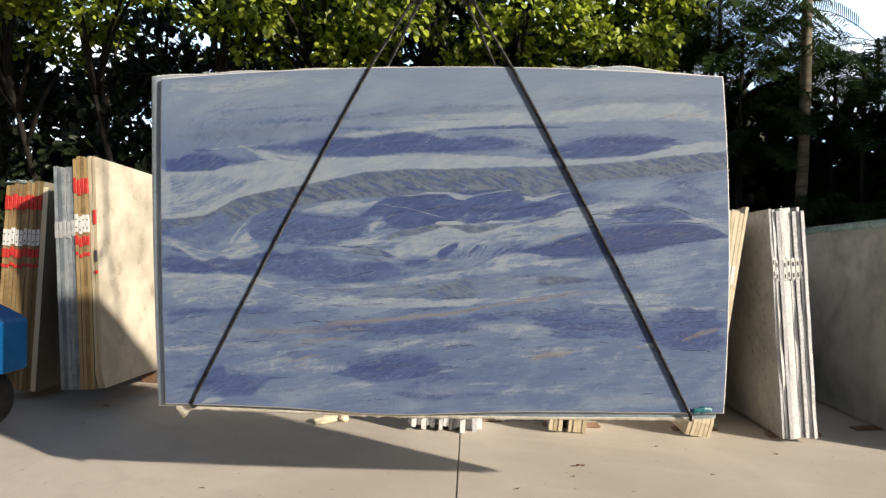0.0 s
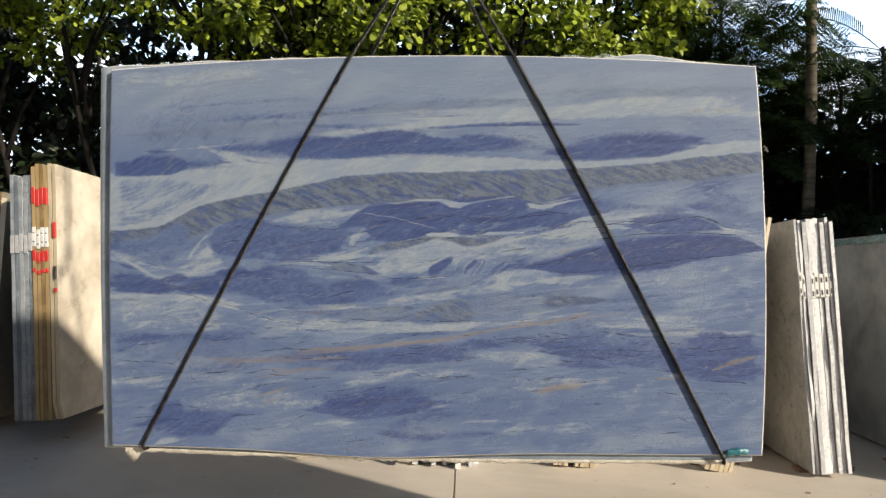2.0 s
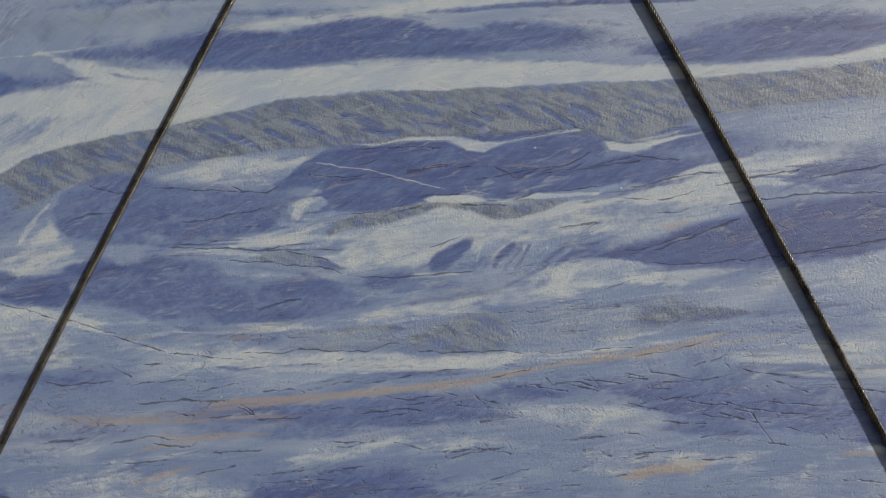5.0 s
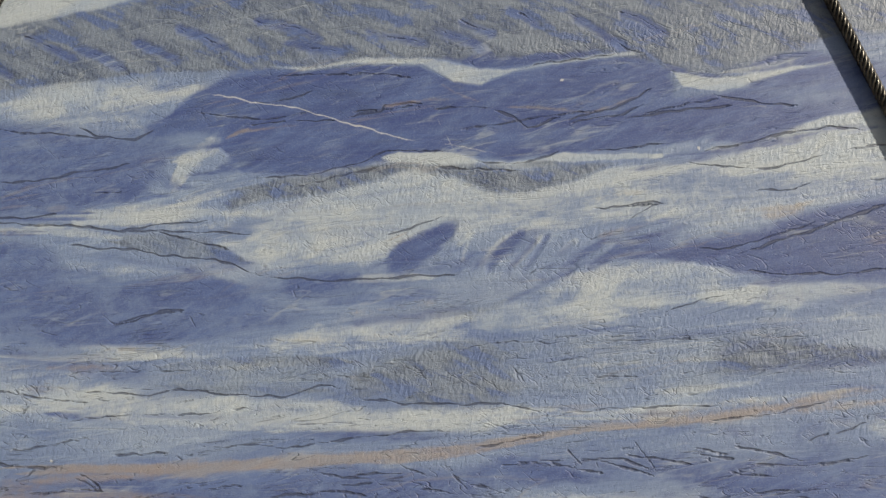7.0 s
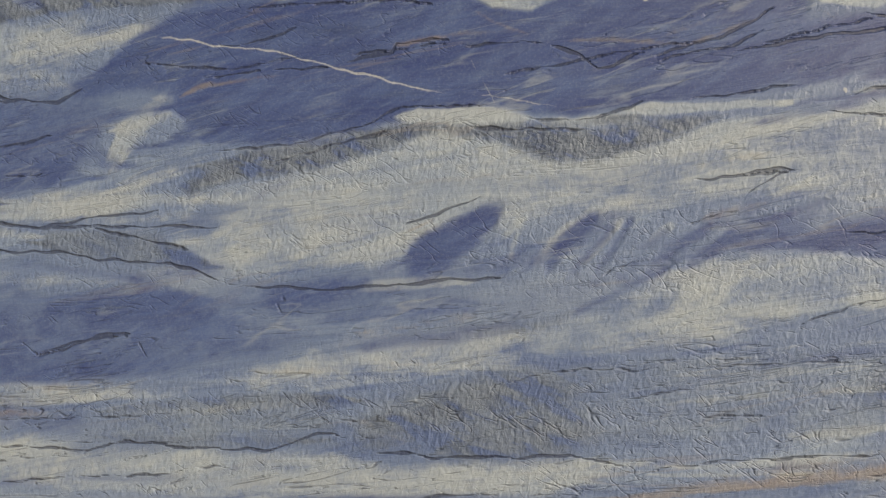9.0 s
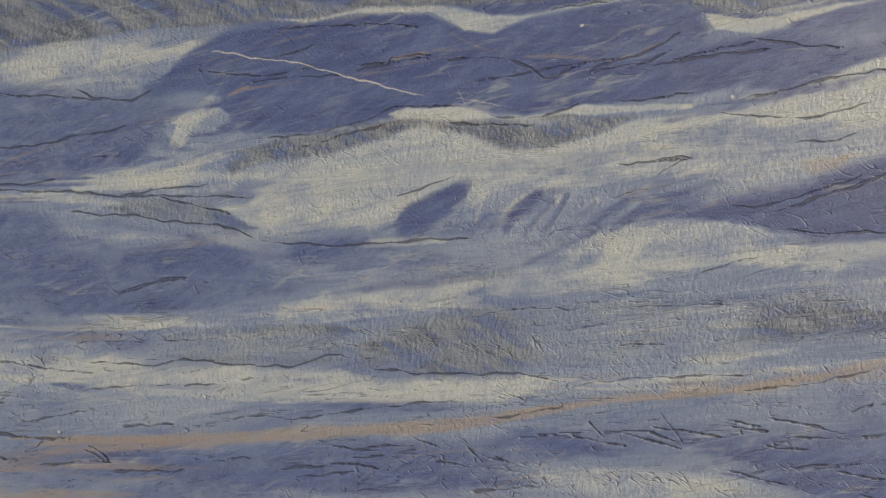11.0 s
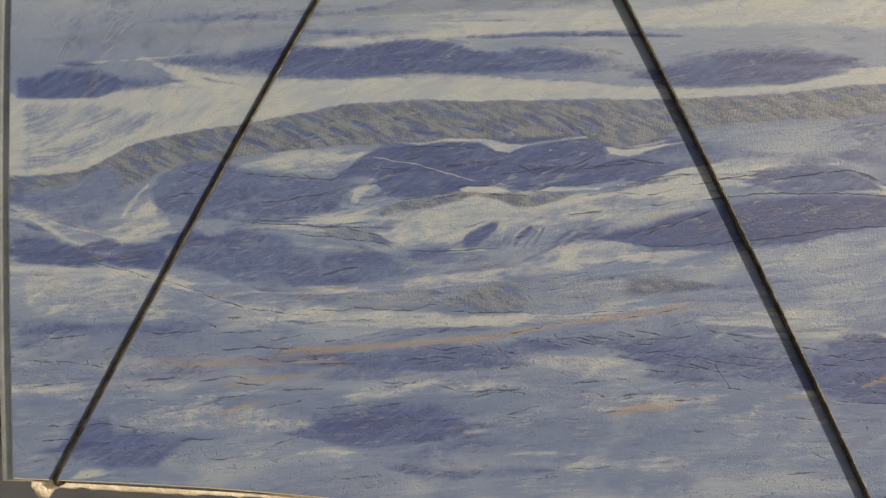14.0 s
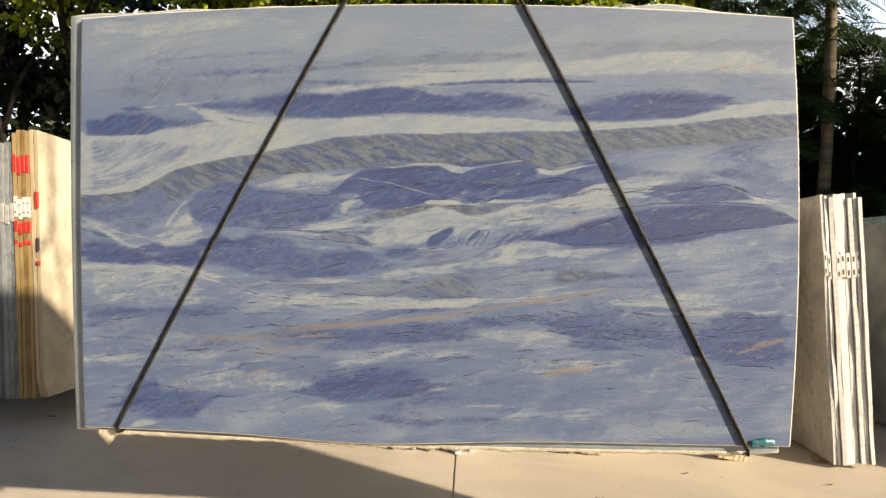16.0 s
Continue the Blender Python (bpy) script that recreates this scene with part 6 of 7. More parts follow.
rear_slab = new("stone_slab", slab_mesh("stone_slab", rear_x, rear_z, 0.025, 0.022, (STONE_BACK, STONE_EDGE, STONE_BACK)))
tagged(rear_slab, "blue-grey slab with ragged pale edge hanging behind another slab", "stone slab", "blue slabs in the slings")


def ragged_lip():
    """Hardened resin along the foot of the rear slab, hanging in drips."""
    verts, faces = [], []
    n = 150
    for i in range(n):
        u = i / (n - 1)
        x = -1.40 + 2.78 * u
        drop = 0.012 + 0.014 * abs(noise.noise((x * 9, 0, 0))) + 0.016 * abs(noise.noise((x * 27, 3, 0))) + (0.05 * math.exp(-(((x + 1.36) / 0.03) ** 2)))
        top = 0.545 - 0.022 * math.sin(3.0 * u + 0.3)
        for y, z in ((0.022, top + 0.004), (0.019, top - drop * 0.5), (0.033, top - drop), (0.049, top - drop * 0.4), (0.051, top + 0.004)):
            verts.append((x, y + 0.004 * noise.noise((x * 40, y * 50, 1)), z))
    for i in range(n - 1):
        for k in range(4):
            a = i * 5 + k
            faces.append((a, a + 1, a + 6, a + 5))
    ob = new("resin_drips", mesh_of("resin_drips", verts, faces, RESIN, True))
    ob.parent = rear_slab
    ob["label"] = "cloudy hardened resin drips along the lower edge"


ragged_lip()


# ---- wire slings ----
def wire_rope(name, points, parent, radius=0.0085, pitch=0.060, label=""):
    """A laid wire rope: six strands turning round a line of points."""
    pts = [Vector(p) for p in points]
    lengths = [0.0]
    for a, b in zip(pts, pts[1:]):
        lengths.append(lengths[-1] + (b - a).length)
    total = lengths[-1]
    steps = int(total / pitch * 9)
    sides, strand, lay_out = 5, radius * 0.40, radius * 0.64
    centres = []
    for i in range(steps + 1):
        d = total * i / steps
        k = max(j for j in range(len(pts) - 1) if lengths[j] <= d + 1e-9)
        t = (d - lengths[k]) / (lengths[k + 1] - lengths[k])
        way = (pts[k + 1] - pts[k]).normalized()
        side = way.cross(Vector((0.05, 1, 0.02))).normalized()
        centres.append((pts[k].lerp(pts[k + 1], t), side, way.cross(side), d))
    leg = part(name, tube([c for c, _, _, _ in centres[::9]] + [pts[-1]] if steps > 18 else pts, radius * 0.45, 6), STEEL, parent, label)
    for s in range(6):
        verts, faces = [], []
        for c, side, up, d in centres:
            a = 2 * math.pi * (d / pitch + s / 6)
            mid = c + lay_out * (math.cos(a) * side + math.sin(a) * up)
            for q in range(sides):
                b = 2 * math.pi * q / sides
                verts.append(mid + strand * (math.cos(b) * side + math.sin(b) * up))
        for i in range(steps):
            for q in range(sides):
                a, b = i * sides + q, i * sides + (q + 1) % sides
                faces.append((a, b, b + sides, a + sides))
        ob = new("strand", mesh_of("strand", verts, faces, STEEL, True))
        ob.parent = leg
    return leg


def ferrule(a, b, parent):
    a, b = Vector(a), Vector(b)
    pts = [a.lerp(b, t) for t in (0, 0.08, 0.92, 1)]
    part("ferrule", tube(pts, 0.016, 12, [0.012, 0.018, 0.018, 0.012]), STEEL, parent, "pressed steel sleeve")


HOOK = Vector((0.045, 0.035, 3.02))


def sling(foot, top_front, top_rear, sag):
    ob = thing("wire_sling", "twisted dark steel wire rope sling round the slabs", "wire sling", group="slings holding the slabs")
    # the legs sag outwards a little between the foot and the top edge
    front = []
    for k in range(9):
        t = k / 8
        front.append((foot[0] + (top_front - foot[0]) * t + sag * 4 * t * (1 - t), -0.0092, foot[1] + (2.388 - foot[1]) * t))
    front.append(tuple(HOOK))
    rear = [(foot[0] + 0.02, 0.060, foot[1] - 0.01), (top_rear, 0.060, 2.40), tuple(HOOK)]
    wire_rope("front_leg", front, ob)
    wire_rope("rear_leg", rear, ob)
    wire_rope("turn", [front[0], (foot[0] + 0.005, 0.0, foot[1] - 0.022), (foot[0] + 0.015, 0.052, foot[1] - 0.024), rear[0]], ob)
    for leg in (front, rear):
        a, b = Vector(leg[-2]), Vector(leg[-1])
        ferrule(a.lerp(b, 0.56), a.lerp(b, 0.72), ob)
    return ob


sling((-1.300, 0.562), -0.342, -0.262, -0.012)
sling((1.356, 0.566), 0.414, 0.335, 0.014)


def yard_crane():
    ob = thing("yard_crane", "dark steel hook hanging from a blue yard crane", "crane")
    arc = [HOOK + Vector((0.05 * math.sin(a), 0, 0.045 - 0.05 * math.cos(a))) for a in [radians(d) for d in range(-120, 200, 20)]]
    part("hook", tube(arc, 0.016, 10, [0.008 + 0.01 * min(1, i / 5) for i in range(len(arc))]), STEEL, ob)
    part("shank", tube([arc[-1], HOOK + Vector((0, 0, 0.16)), HOOK + Vector((0, 0, 1.12))], 0.018, 10), STEEL, ob)
    jib = block((0.16, 8.0, 0.18), (HOOK.x, HOOK.y - 3.85, HOOK.z + 1.2), 0.012)
    part("jib", jib, BLUE_PAINT, ob, "blue painted steel jib")
    top = HOOK.z + 1.28
    part("mast", block((0.20, 0.20, top), (HOOK.x, HOOK.y - 7.95, top / 2), 0.012), BLUE_PAINT, ob, "blue painted steel mast")


yard_crane()


def loose_film(name, label, spots, tall, seed, deep=0.03):
    """A crumpled strip of clear plastic standing along an edge, from spots of x, y, z."""
    verts, faces = [], []
    n, rows_up = 70, 5
    for i in range(n):
        u = i / (n - 1) * (len(spots) - 1)
        k = min(int(u), len(spots) - 2)
        p = Vector(spots[k]).lerp(Vector(spots[k + 1]), u - k)
        rise = tall * (0.45 + 0.9 * abs(noise.noise((i * 0.09, seed, 0)))) * math.sin(math.pi * (0.04 + 0.92 * i / (n - 1))) ** 0.6
        for j in range(rows_up):
            v = j / (rows_up - 1)
            fold = deep * v * noise.noise((i * 0.31, v * 3, seed)) + 0.35 * deep * noise.noise((i * 0.9, v * 5, seed + 4))
            verts.append(p + Vector((0.4 * fold, fold + 0.3 * deep * v, rise * v + 0.15 * fold)))
    for i in range(n - 1):
        for j in range(rows_up - 1):
            a = i * rows_up + j
            faces.append((a, a + 1, a + rows_up + 1, a + rows_up))
    ob = new(name, mesh_of(name, verts, faces, CLEAR_FILM, True))
    ob.modifiers.new("thick", "SOLIDIFY").thickness = 0.0012
    return tagged(ob, label, "plastic film", "loose plastic film")


loose_film("plastic_film", "crumpled clear plastic film along the rear slab's top", [(0.45, 0.036, 2.385), (0.95, 0.036, 2.372), (1.42, 0.036, 2.338)], 0.036, 2)
loose_film("plastic_film", "crumpled clear plastic film on the rear slab's corner", [(-1.555, 0.036, 2.345), (-1.35, 0.036, 2.360), (-1.15, 0.036, 2.370)], 0.022, 6)


def edge_pad():
    """The crumpled teal sheeting between the sling and the slab's lower corner."""
    verts, faces = [], []
    nx, nz = 14, 6
    for j in range(nz):
        for i in range(nx):
            u, w = i / (nx - 1), j / (nz - 1)
            fat = 0.010 * math.sin(math.pi * min(1, u * 1.1)) * math.sin(math.pi * w) + 0.004
            edge = 0.6 + 0.4 * math.sin(math.pi * u)
            verts.append((1.368 + 0.095 * u, -0.003 - fat - 0.008 * abs(noise.noise((u * 6, w * 5, 2))), 0.585 + 0.012 * u + (w - 0.2) * 0.030 * edge + 0.008 * noise.noise((u * 5, w * 3, 9))))
    for j in range(nz - 1):
        for i in range(nx - 1):
            a = j * nx + i
            faces.append((a, a + 1, a + nx + 1, a + nx))
    ob = new("edge_pad", mesh_of("edge_pad", verts, faces, TEAL, True))
    ob.modifiers.new("thick", "SOLIDIFY").thickness = -0.003
    tagged(ob, "crumpled teal plastic padding tucked under the wire sling", "padding")


edge_pad()


# ---- bundles of slabs standing on edge ----
def edge_slab(name, x, thick, height, length, skew, edge, face, parent, seed, chip=0.006, round_foot=0.0, lift=0.0):
    """One slab on edge, running away along y, with an uneven sawn front end."""
    rng = random.Random(seed)
    n = 16
    verts, faces = [], []
    lead = rng.uniform(-chip, chip) * 2
    for side in (0, 1):
        for i in range(n):
            v = i / (n - 1)
            wob = wander(v, seed + 0.37, 6, chip) + wander(v, seed + 9.1, 19, chip * 0.5)
            curl = round_foot * max(0, 1 - v / 0.03) ** 2
            verts.append((x + side * thick + wander(v, seed + 4, 3, 0.002), lead + wob + curl + rng.uniform(-0.001, 0.001), v * height))
        for i in range(n):
            v = i / (n - 1)
            verts.append((x + side * thick, length, v * height))
    top_far = height - skew
    fixed = []
    for idx, (px, py, pz) in enumerate(verts):
        far = (idx % (2 * n)) >= n
        fixed.append((px, py, lift + (pz / height * top_far if far else pz)))
    for i in range(n - 1):
        a, b = i, 2 * n + i
        faces.append((a, a + 1, b + 1, b)[::-1])
    for i in range(n - 1):
        a = i
        faces.append((a, a + n, a + n + 1, a + 1)[::-1])
        b = 2 * n + i
        faces.append((b, b + 1, b + n + 1, b + n)[::-1])
        faces.append((a + n, b + n, b + n + 1, a + n + 1)[::-1])
    faces.append((n - 1, 2 * n - 1, 4 * n - 1, 3 * n - 1)[::-1])
    faces.append((0, 2 * n, 3 * n, n)[::-1])
    me = mesh_of(name, fixed, faces, [edge, face])
    bm = bmesh.new()
    bm.from_mesh(me)
    bmesh.ops.recalc_face_normals(bm, faces=bm.faces)
    for fc in bm.faces:
        fc.material_index = 1 if abs(fc.normal.x) > 0.7 else 0
    bm.to_mesh(me)
    bm.free()
    ob = new(name, me)
    ob.parent = parent
    return ob


def end_tape(name, slab, x, thick, low, high, material, label="", proud=0.016):
    """A strip stuck round the front end of one slab; print covers half of its width."""
    if material is INK:
        x, thick = x + thick * 0.22, thick * 0.55
    return part(name, block((thick * 0.96, 0.03, high - low), (x + thick / 2, 0.015 - proud, (low + high) / 2), 0.002), material, slab, label)


def skid(size, at, label="weathered timber skid lying on the concrete"):
    ob = part("timber_skid", block(size, (0, 0, size[2] / 2), 0.008, 0.006, int(at[0] * 100)), TIMBER, None)
    ob.matrix_world = pose(*at, 0, 0, at[0] * 3)
    return tagged(ob, label, "timber block", "skids under the slabs")


def bundle(label, at, lean, rows, foot=0.0, length=2.8, group="slab bundles in the yard", ragged=0.0, chip=0.0022):
    """rows: for each slab (thickness, gap after it, height, edge, face, tapes); tapes: (low, high, material, label)."""
    ob = thing("slab_bundle", label, "slab bundle", pose(*at, 0, lean, 0), group)
    x = 0.0
    for i, (thick, gap, height, edge, face, tapes) in enumerate(rows):
        s = edge_slab("slab", x, thick, height, length, 0.12 if face is CREAM else 0.05, edge, face, ob, i + at[0] * 3, round_foot=0.04 if face is CREAM else 0.0, chip=chip, lift=ragged * abs(noise.noise((i * 1.7, at[0], 0.3))) * 2)
        for low, high, material, text in tapes:
            end_tape("label" if material in (PAPER, GREY_PAPER) else "print" if material is INK else "tape", s, x, thick, low, high, material, text, 0.0105 if material is INK else 0.009)
        x += thick + gap
    return ob


def marked_rows(count, thick, gap, height, edge, face, marks, seed=0, step=0.0):
    rng = random.Random(seed)
    rows = []
    for i in range(count):
        shift = rng.uniform(-0.012, 0.012)
        rows.append((thick, gap * rng.uniform(0.6, 1.5), height + rng.uniform(-0.015, 0.015) + step * i, edge, face, [(a + shift, b + shift, m, t) for a, b, m, t in marks]))
    return rows


AMBER_MARKS = [(1.36, 1.372, INK, "dark printed bar"), (1.43, 1.44, INK, "dark printed bar"), (1.66, 1.79, RED, "red tape"), (1.33, 1.48, PAPER, "white printed label"), (1.22, 1.30, RED, "faded red tape"), (1.13, 1.16, RED, "red tape")]
rows = marked_rows(5, 0.031, 0.004, 1.90, GREY_EDGE, GREY_MARBLE, [(1.30, 1.44, GREY_PAPER, "faded grey label")], 1)
rows += marked_rows(4, 0.029, 0.003, 1.975, AMBER_EDGE, OLIVE_MARBLE, AMBER_MARKS, 2)
rows += [(0.026, 0.008, 1.98, CREAM_EDGE, CREAM, []), (0.026, 0, 1.975, CREAM_EDGE, CREAM, [(1.40, 1.52, RED, "red stamp"), (1.08, 1.18, INK, "dark stamp"), (0.98, 1.01, RED, "red stamp")])]
bundle("bundle of grey, amber and cream slabs with red tape ends", (-3.295, 1.80, 0.19), -3.0, rows)
skid((0.26, 0.10, 0.185), (-3.16, 3.1, 0))
skid((0.26, 0.10, 0.185), (-3.16, 3.9, 0))

rows = marked_rows(9, 0.034, 0.006, 1.88, AMBER_EDGE, OLIVE_MARBLE, AMBER_MARKS, 4, 0.006)
rows += [(0.05, 0, 1.88, CREAM_EDGE, OLIVE_MARBLE, [])]
bundle("bundle of amber slabs with red tape and white labels", (-4.22, 2.20, 0.10), 3.0, rows)
loose_film("plastic_film", "crumpled clear plastic film over amber slab tops", [(-4.18, 2.24, 2.00), (-4.02, 2.24, 2.00), (-3.80, 2.24, 1.985)], 0.05, 9, 0.05)
skid((0.6, 0.10, 0.10), (-3.85, 2.9, 0))
skid((0.6, 0.10, 0.10), (-3.85, 4.2, 0))

WHITE_MARKS = [(1.20, 1.36, PAPER, "white printed label"), (1.215, 1.25, INK, "dark printed square"), (1.30, 1.335, INK, "dark printed square")]
rng = random.Random(6)
rows = []
for i in range(9):
    shift = rng.uniform(-0.015, 0.015)
    rows.append((rng.choice((0.019, 0.023, 0.027)), rng.choice((0.002, 0.003, 0.006)), 1.72 + rng.uniform(-0.022, 0.022), WHITE_EDGE, GREY_MARBLE, [(a + shift, b + shift, m, t) for a, b, m, t in WHITE_MARKS]))
bundle("bundle of white-edged grey marble slabs leaning together", (2.535, 1.55, 0.03), -3.9, rows, length=2.6, chip=0.011)
skid((0.42, 0.09, 0.030), (2.70, 1.75, 0), "flat timber strip under marble slabs")
skid((0.42, 0.09, 0.030), (2.70, 3.6, 0), "flat timber strip under marble slabs")

rows = marked_rows(6, 0.028, 0.004, 1.76, CREAM_EDGE, CREAM, [(1.20, 1.34, PAPER, "white printed label")], 8)
rows[-1] = (0.022, 0, 1.80, CREAM_EDGE, CREAM, [])
bundle("leaning bundle of cream-edged marble slabs", (1.845, 1.60, 0.02), 8.5, rows, length=2.6)
skid((0.36, 0.09, 0.020), (1.98, 1.85, 0), "flat timber strip under marble slabs")
skid((0.36, 0.09, 0.020), (1.98, 3.6, 0), "flat timber strip under marble slabs")

rows = marked_rows(5, 0.030, 0.005, 1.70, CREAM_EDGE, CREAM, [], 10)
rows[2] = (0.030, 0.05, 1.70, CREAM_EDGE, CREAM, [])
bundle("bundle of cream-edged slabs behind the hanging slab", (0.80, 1.60, 0.02), 3.0, rows + rows[:2], length=2.6)
skid((0.46, 0.09, 0.020), (1.00, 1.85, 0), "flat timber strip under marble slabs")
skid((0.46, 0.09, 0.020), (1.00, 3.6, 0), "flat timber strip under marble slabs")

rng = random.Random(12)
rows = [(rng.uniform(0.026, 0.05), rng.choice((0.001, 0.002, 0.003)), 1.66 + rng.uniform(-0.03, 0.03), WHITE_EDGE, GREY_MARBLE, []) for i in range(16)]
bundle("loose row of rough white-edged slabs", (-0.31, 1.60, 0.01), 2.0, rows, length=2.6, ragged=0.042, chip=0.03)
skid((0.80, 0.09, 0.020), (0.05, 1.95, 0), "flat timber strip under marble slabs")
skid((0.80, 0.09, 0.020), (0.05, 3.6, 0), "flat timber strip under marble slabs")

rows = marked_rows(6, 0.030, 0.006, 1.70, WHITE_EDGE, CLOUD_MARBLE, [], 14)
far_bundle = bundle("bundle of grey marble slabs under green film", (3.50, 1.25, 0.02), 0.0, rows, length=3.2)
skid((0.46, 0.10, 0.020), (3.52, 2.05, 0), "reddish timber block under grey slabs")
skid((0.46, 0.10, 0.020), (3.62, 3.9, 0), "reddish timber block under grey slabs")


def film_cover():
    """Green plastic film draped along the top of the grey bundle."""
    verts, faces = [], []
    n = 60
    for i in range(n):
        y = 1.28 + 3.1 * i / (n - 1)
        z = 1.715 - 0.05 * i / (n - 1)
        for k, (x, dz) in enumerate(((3.488, -0.06), (3.486, 0.0), (3.60, 0.016), (3.73, 0.004))):
            verts.append((x - (0.012 * abs(noise.noise((y * 5, k, 4))) if k < 2 else 0), y, z + dz + 0.018 * noise.noise((y * 4, k * 3, 0)) + 0.012 * abs(noise.noise((y * 13, k, 7)))))
    for i in range(n - 1):
        for k in range(3):
            a = i * 4 + k
            faces.append((a, a + 1, a + 5, a + 4))
    ob = new("plastic_film", mesh_of("plastic_film", verts, faces, FILM, True))
    ob.modifiers.new("thick", "SOLIDIFY").thickness = 0.003
    tagged(ob, "wrinkled greenish plastic film over the slab tops", "plastic film")


film_cover()


# ---- the blue machine ----
def machine():
    ob = thing("yard_machine", "bright blue painted yard machine on rubber tyres", "machine", pose(-3.28, 0.92, 0))
    bm = bmesh.new()
    side = [(0, 0.46), (0, 0.84), (-0.02, 0.86), (-0.25, 0.965), (-1.3, 0.985), (-1.3, 0.40), (-0.22, 0.40)]
    loops = []
    for y, shrink in ((-0.03, 0.02), (0.0, 0.0), (0.45, 0.0), (0.48, 0.02)):
        loops.append([bm.verts.new((x + (shrink if x < -1 else -shrink), y, z)) for x, z in side])
    for a, b in zip(loops, loops[1:]):
        for k in range(len(side)):
            bm.faces.new((a[k], a[(k + 1) % len(side)], b[(k + 1) % len(side)], b[k]))
    bm.faces.new(loops[0][::-1]), bm.faces.new(loops[-1])
    bmesh.ops.recalc_face_normals(bm, faces=bm.faces)
    bmesh.ops.bevel(bm, geom=bm.edges[:], offset=0.008, segments=2, affect="EDGES")
    part("body", bm, BLUE_PAINT, ob)
    for x, y in ((-0.30, 0.10), (-0.30, 0.36), (-1.05, 0.10), (-1.05, 0.36)):
        wheel = part("wheel", tube([(x, y - 0.02, 0.24), (x, y + 0.02, 0.24)], 0.09, 16), STEEL, ob, "dark steel wheel hub")
        ring = bmesh.new()
        prof = [(0.09, -0.06), (0.20, -0.07), (0.235, -0.05), (0.24, 0), (0.235, 0.05), (0.20, 0.07), (0.09, 0.06)]
        turns = 32
        vs = [[ring.verts.new((x + r * math.cos(2 * math.pi * k / turns), y + w, 0.24 + (r + (0.004 if k % 2 and r > 0.22 else 0)) * math.sin(2 * math.pi * k / turns))) for r, w in prof] for k in range(turns)]
        for k in range(turns):
            for q in range(len(prof) - 1):
                ring.faces.new((vs[k][q], vs[k][q + 1], vs[(k + 1) % turns][q + 1], vs[(k + 1) % turns][q]))
        part("tyre", ring, RUBBER, wheel, "black rubber tyre")


machine()


# ---- trees ----
def leaf_cloud(name, centres, radius, per, size, material, seed, parent, flat=0.75, droop=0.2):
    """Many small folded leaves round the given clump centres, as one mesh."""
    rng = np.random.RandomState(seed)
    c = np.repeat(np.asarray(centres, float), per, axis=0)
    n = len(c)
    way = rng.normal(size=(n, 3))
    way /= np.linalg.norm(way, axis=1)[:, None]
    reach = radius * rng.uniform(0.15, 1.0, n) ** 0.6
    spot = c + way * reach[:, None] * np.array([1.15, 1.0, flat])
    ahead = way + rng.normal(0, 0.6, (n, 3)) - np.array([0, 0, droop])
    ahead /= np.linalg.norm(ahead, axis=1)[:, None]
    up = np.array([0.25, -0.5, 0.8]) + rng.normal(0, 0.55, (n, 3))
    side = np.cross(ahead, up)
    side /= np.linalg.norm(side, axis=1)[:, None]
    over = np.cross(side, ahead)
    s = (size * rng.uniform(0.6, 1.25, n))[:, None]
    pts = np.stack([spot, spot + s * (0.45 * ahead + 0.33 * side + 0.07 * over), spot + s * (0.62 * ahead), spot + s * (0.45 * ahead - 0.33 * side + 0.07 * over),
                    spot + s * (0.85 * ahead + 0.24 * side + 0.03 * over), spot + s * (1.0 * ahead - 0.05 * over), spot + s * (0.85 * ahead - 0.24 * side + 0.03 * over)], 1)
    base = (np.arange(n) * 7)[:, None]
    faces = np.concatenate([base + np.array([[0, 1, 2]]), base + np.array([[0, 2, 3]])]).tolist()
    faces += np.concatenate([base + np.array([[1, 4, 5, 2]]), base + np.array([[2, 5, 6, 3]])]).tolist()
    ob = new(name, mesh_of(name, pts.reshape(-1, 3), faces, material))
    ob.parent = parent
    return ob


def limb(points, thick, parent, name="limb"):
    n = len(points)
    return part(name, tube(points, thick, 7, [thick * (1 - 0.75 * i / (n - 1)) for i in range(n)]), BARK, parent)


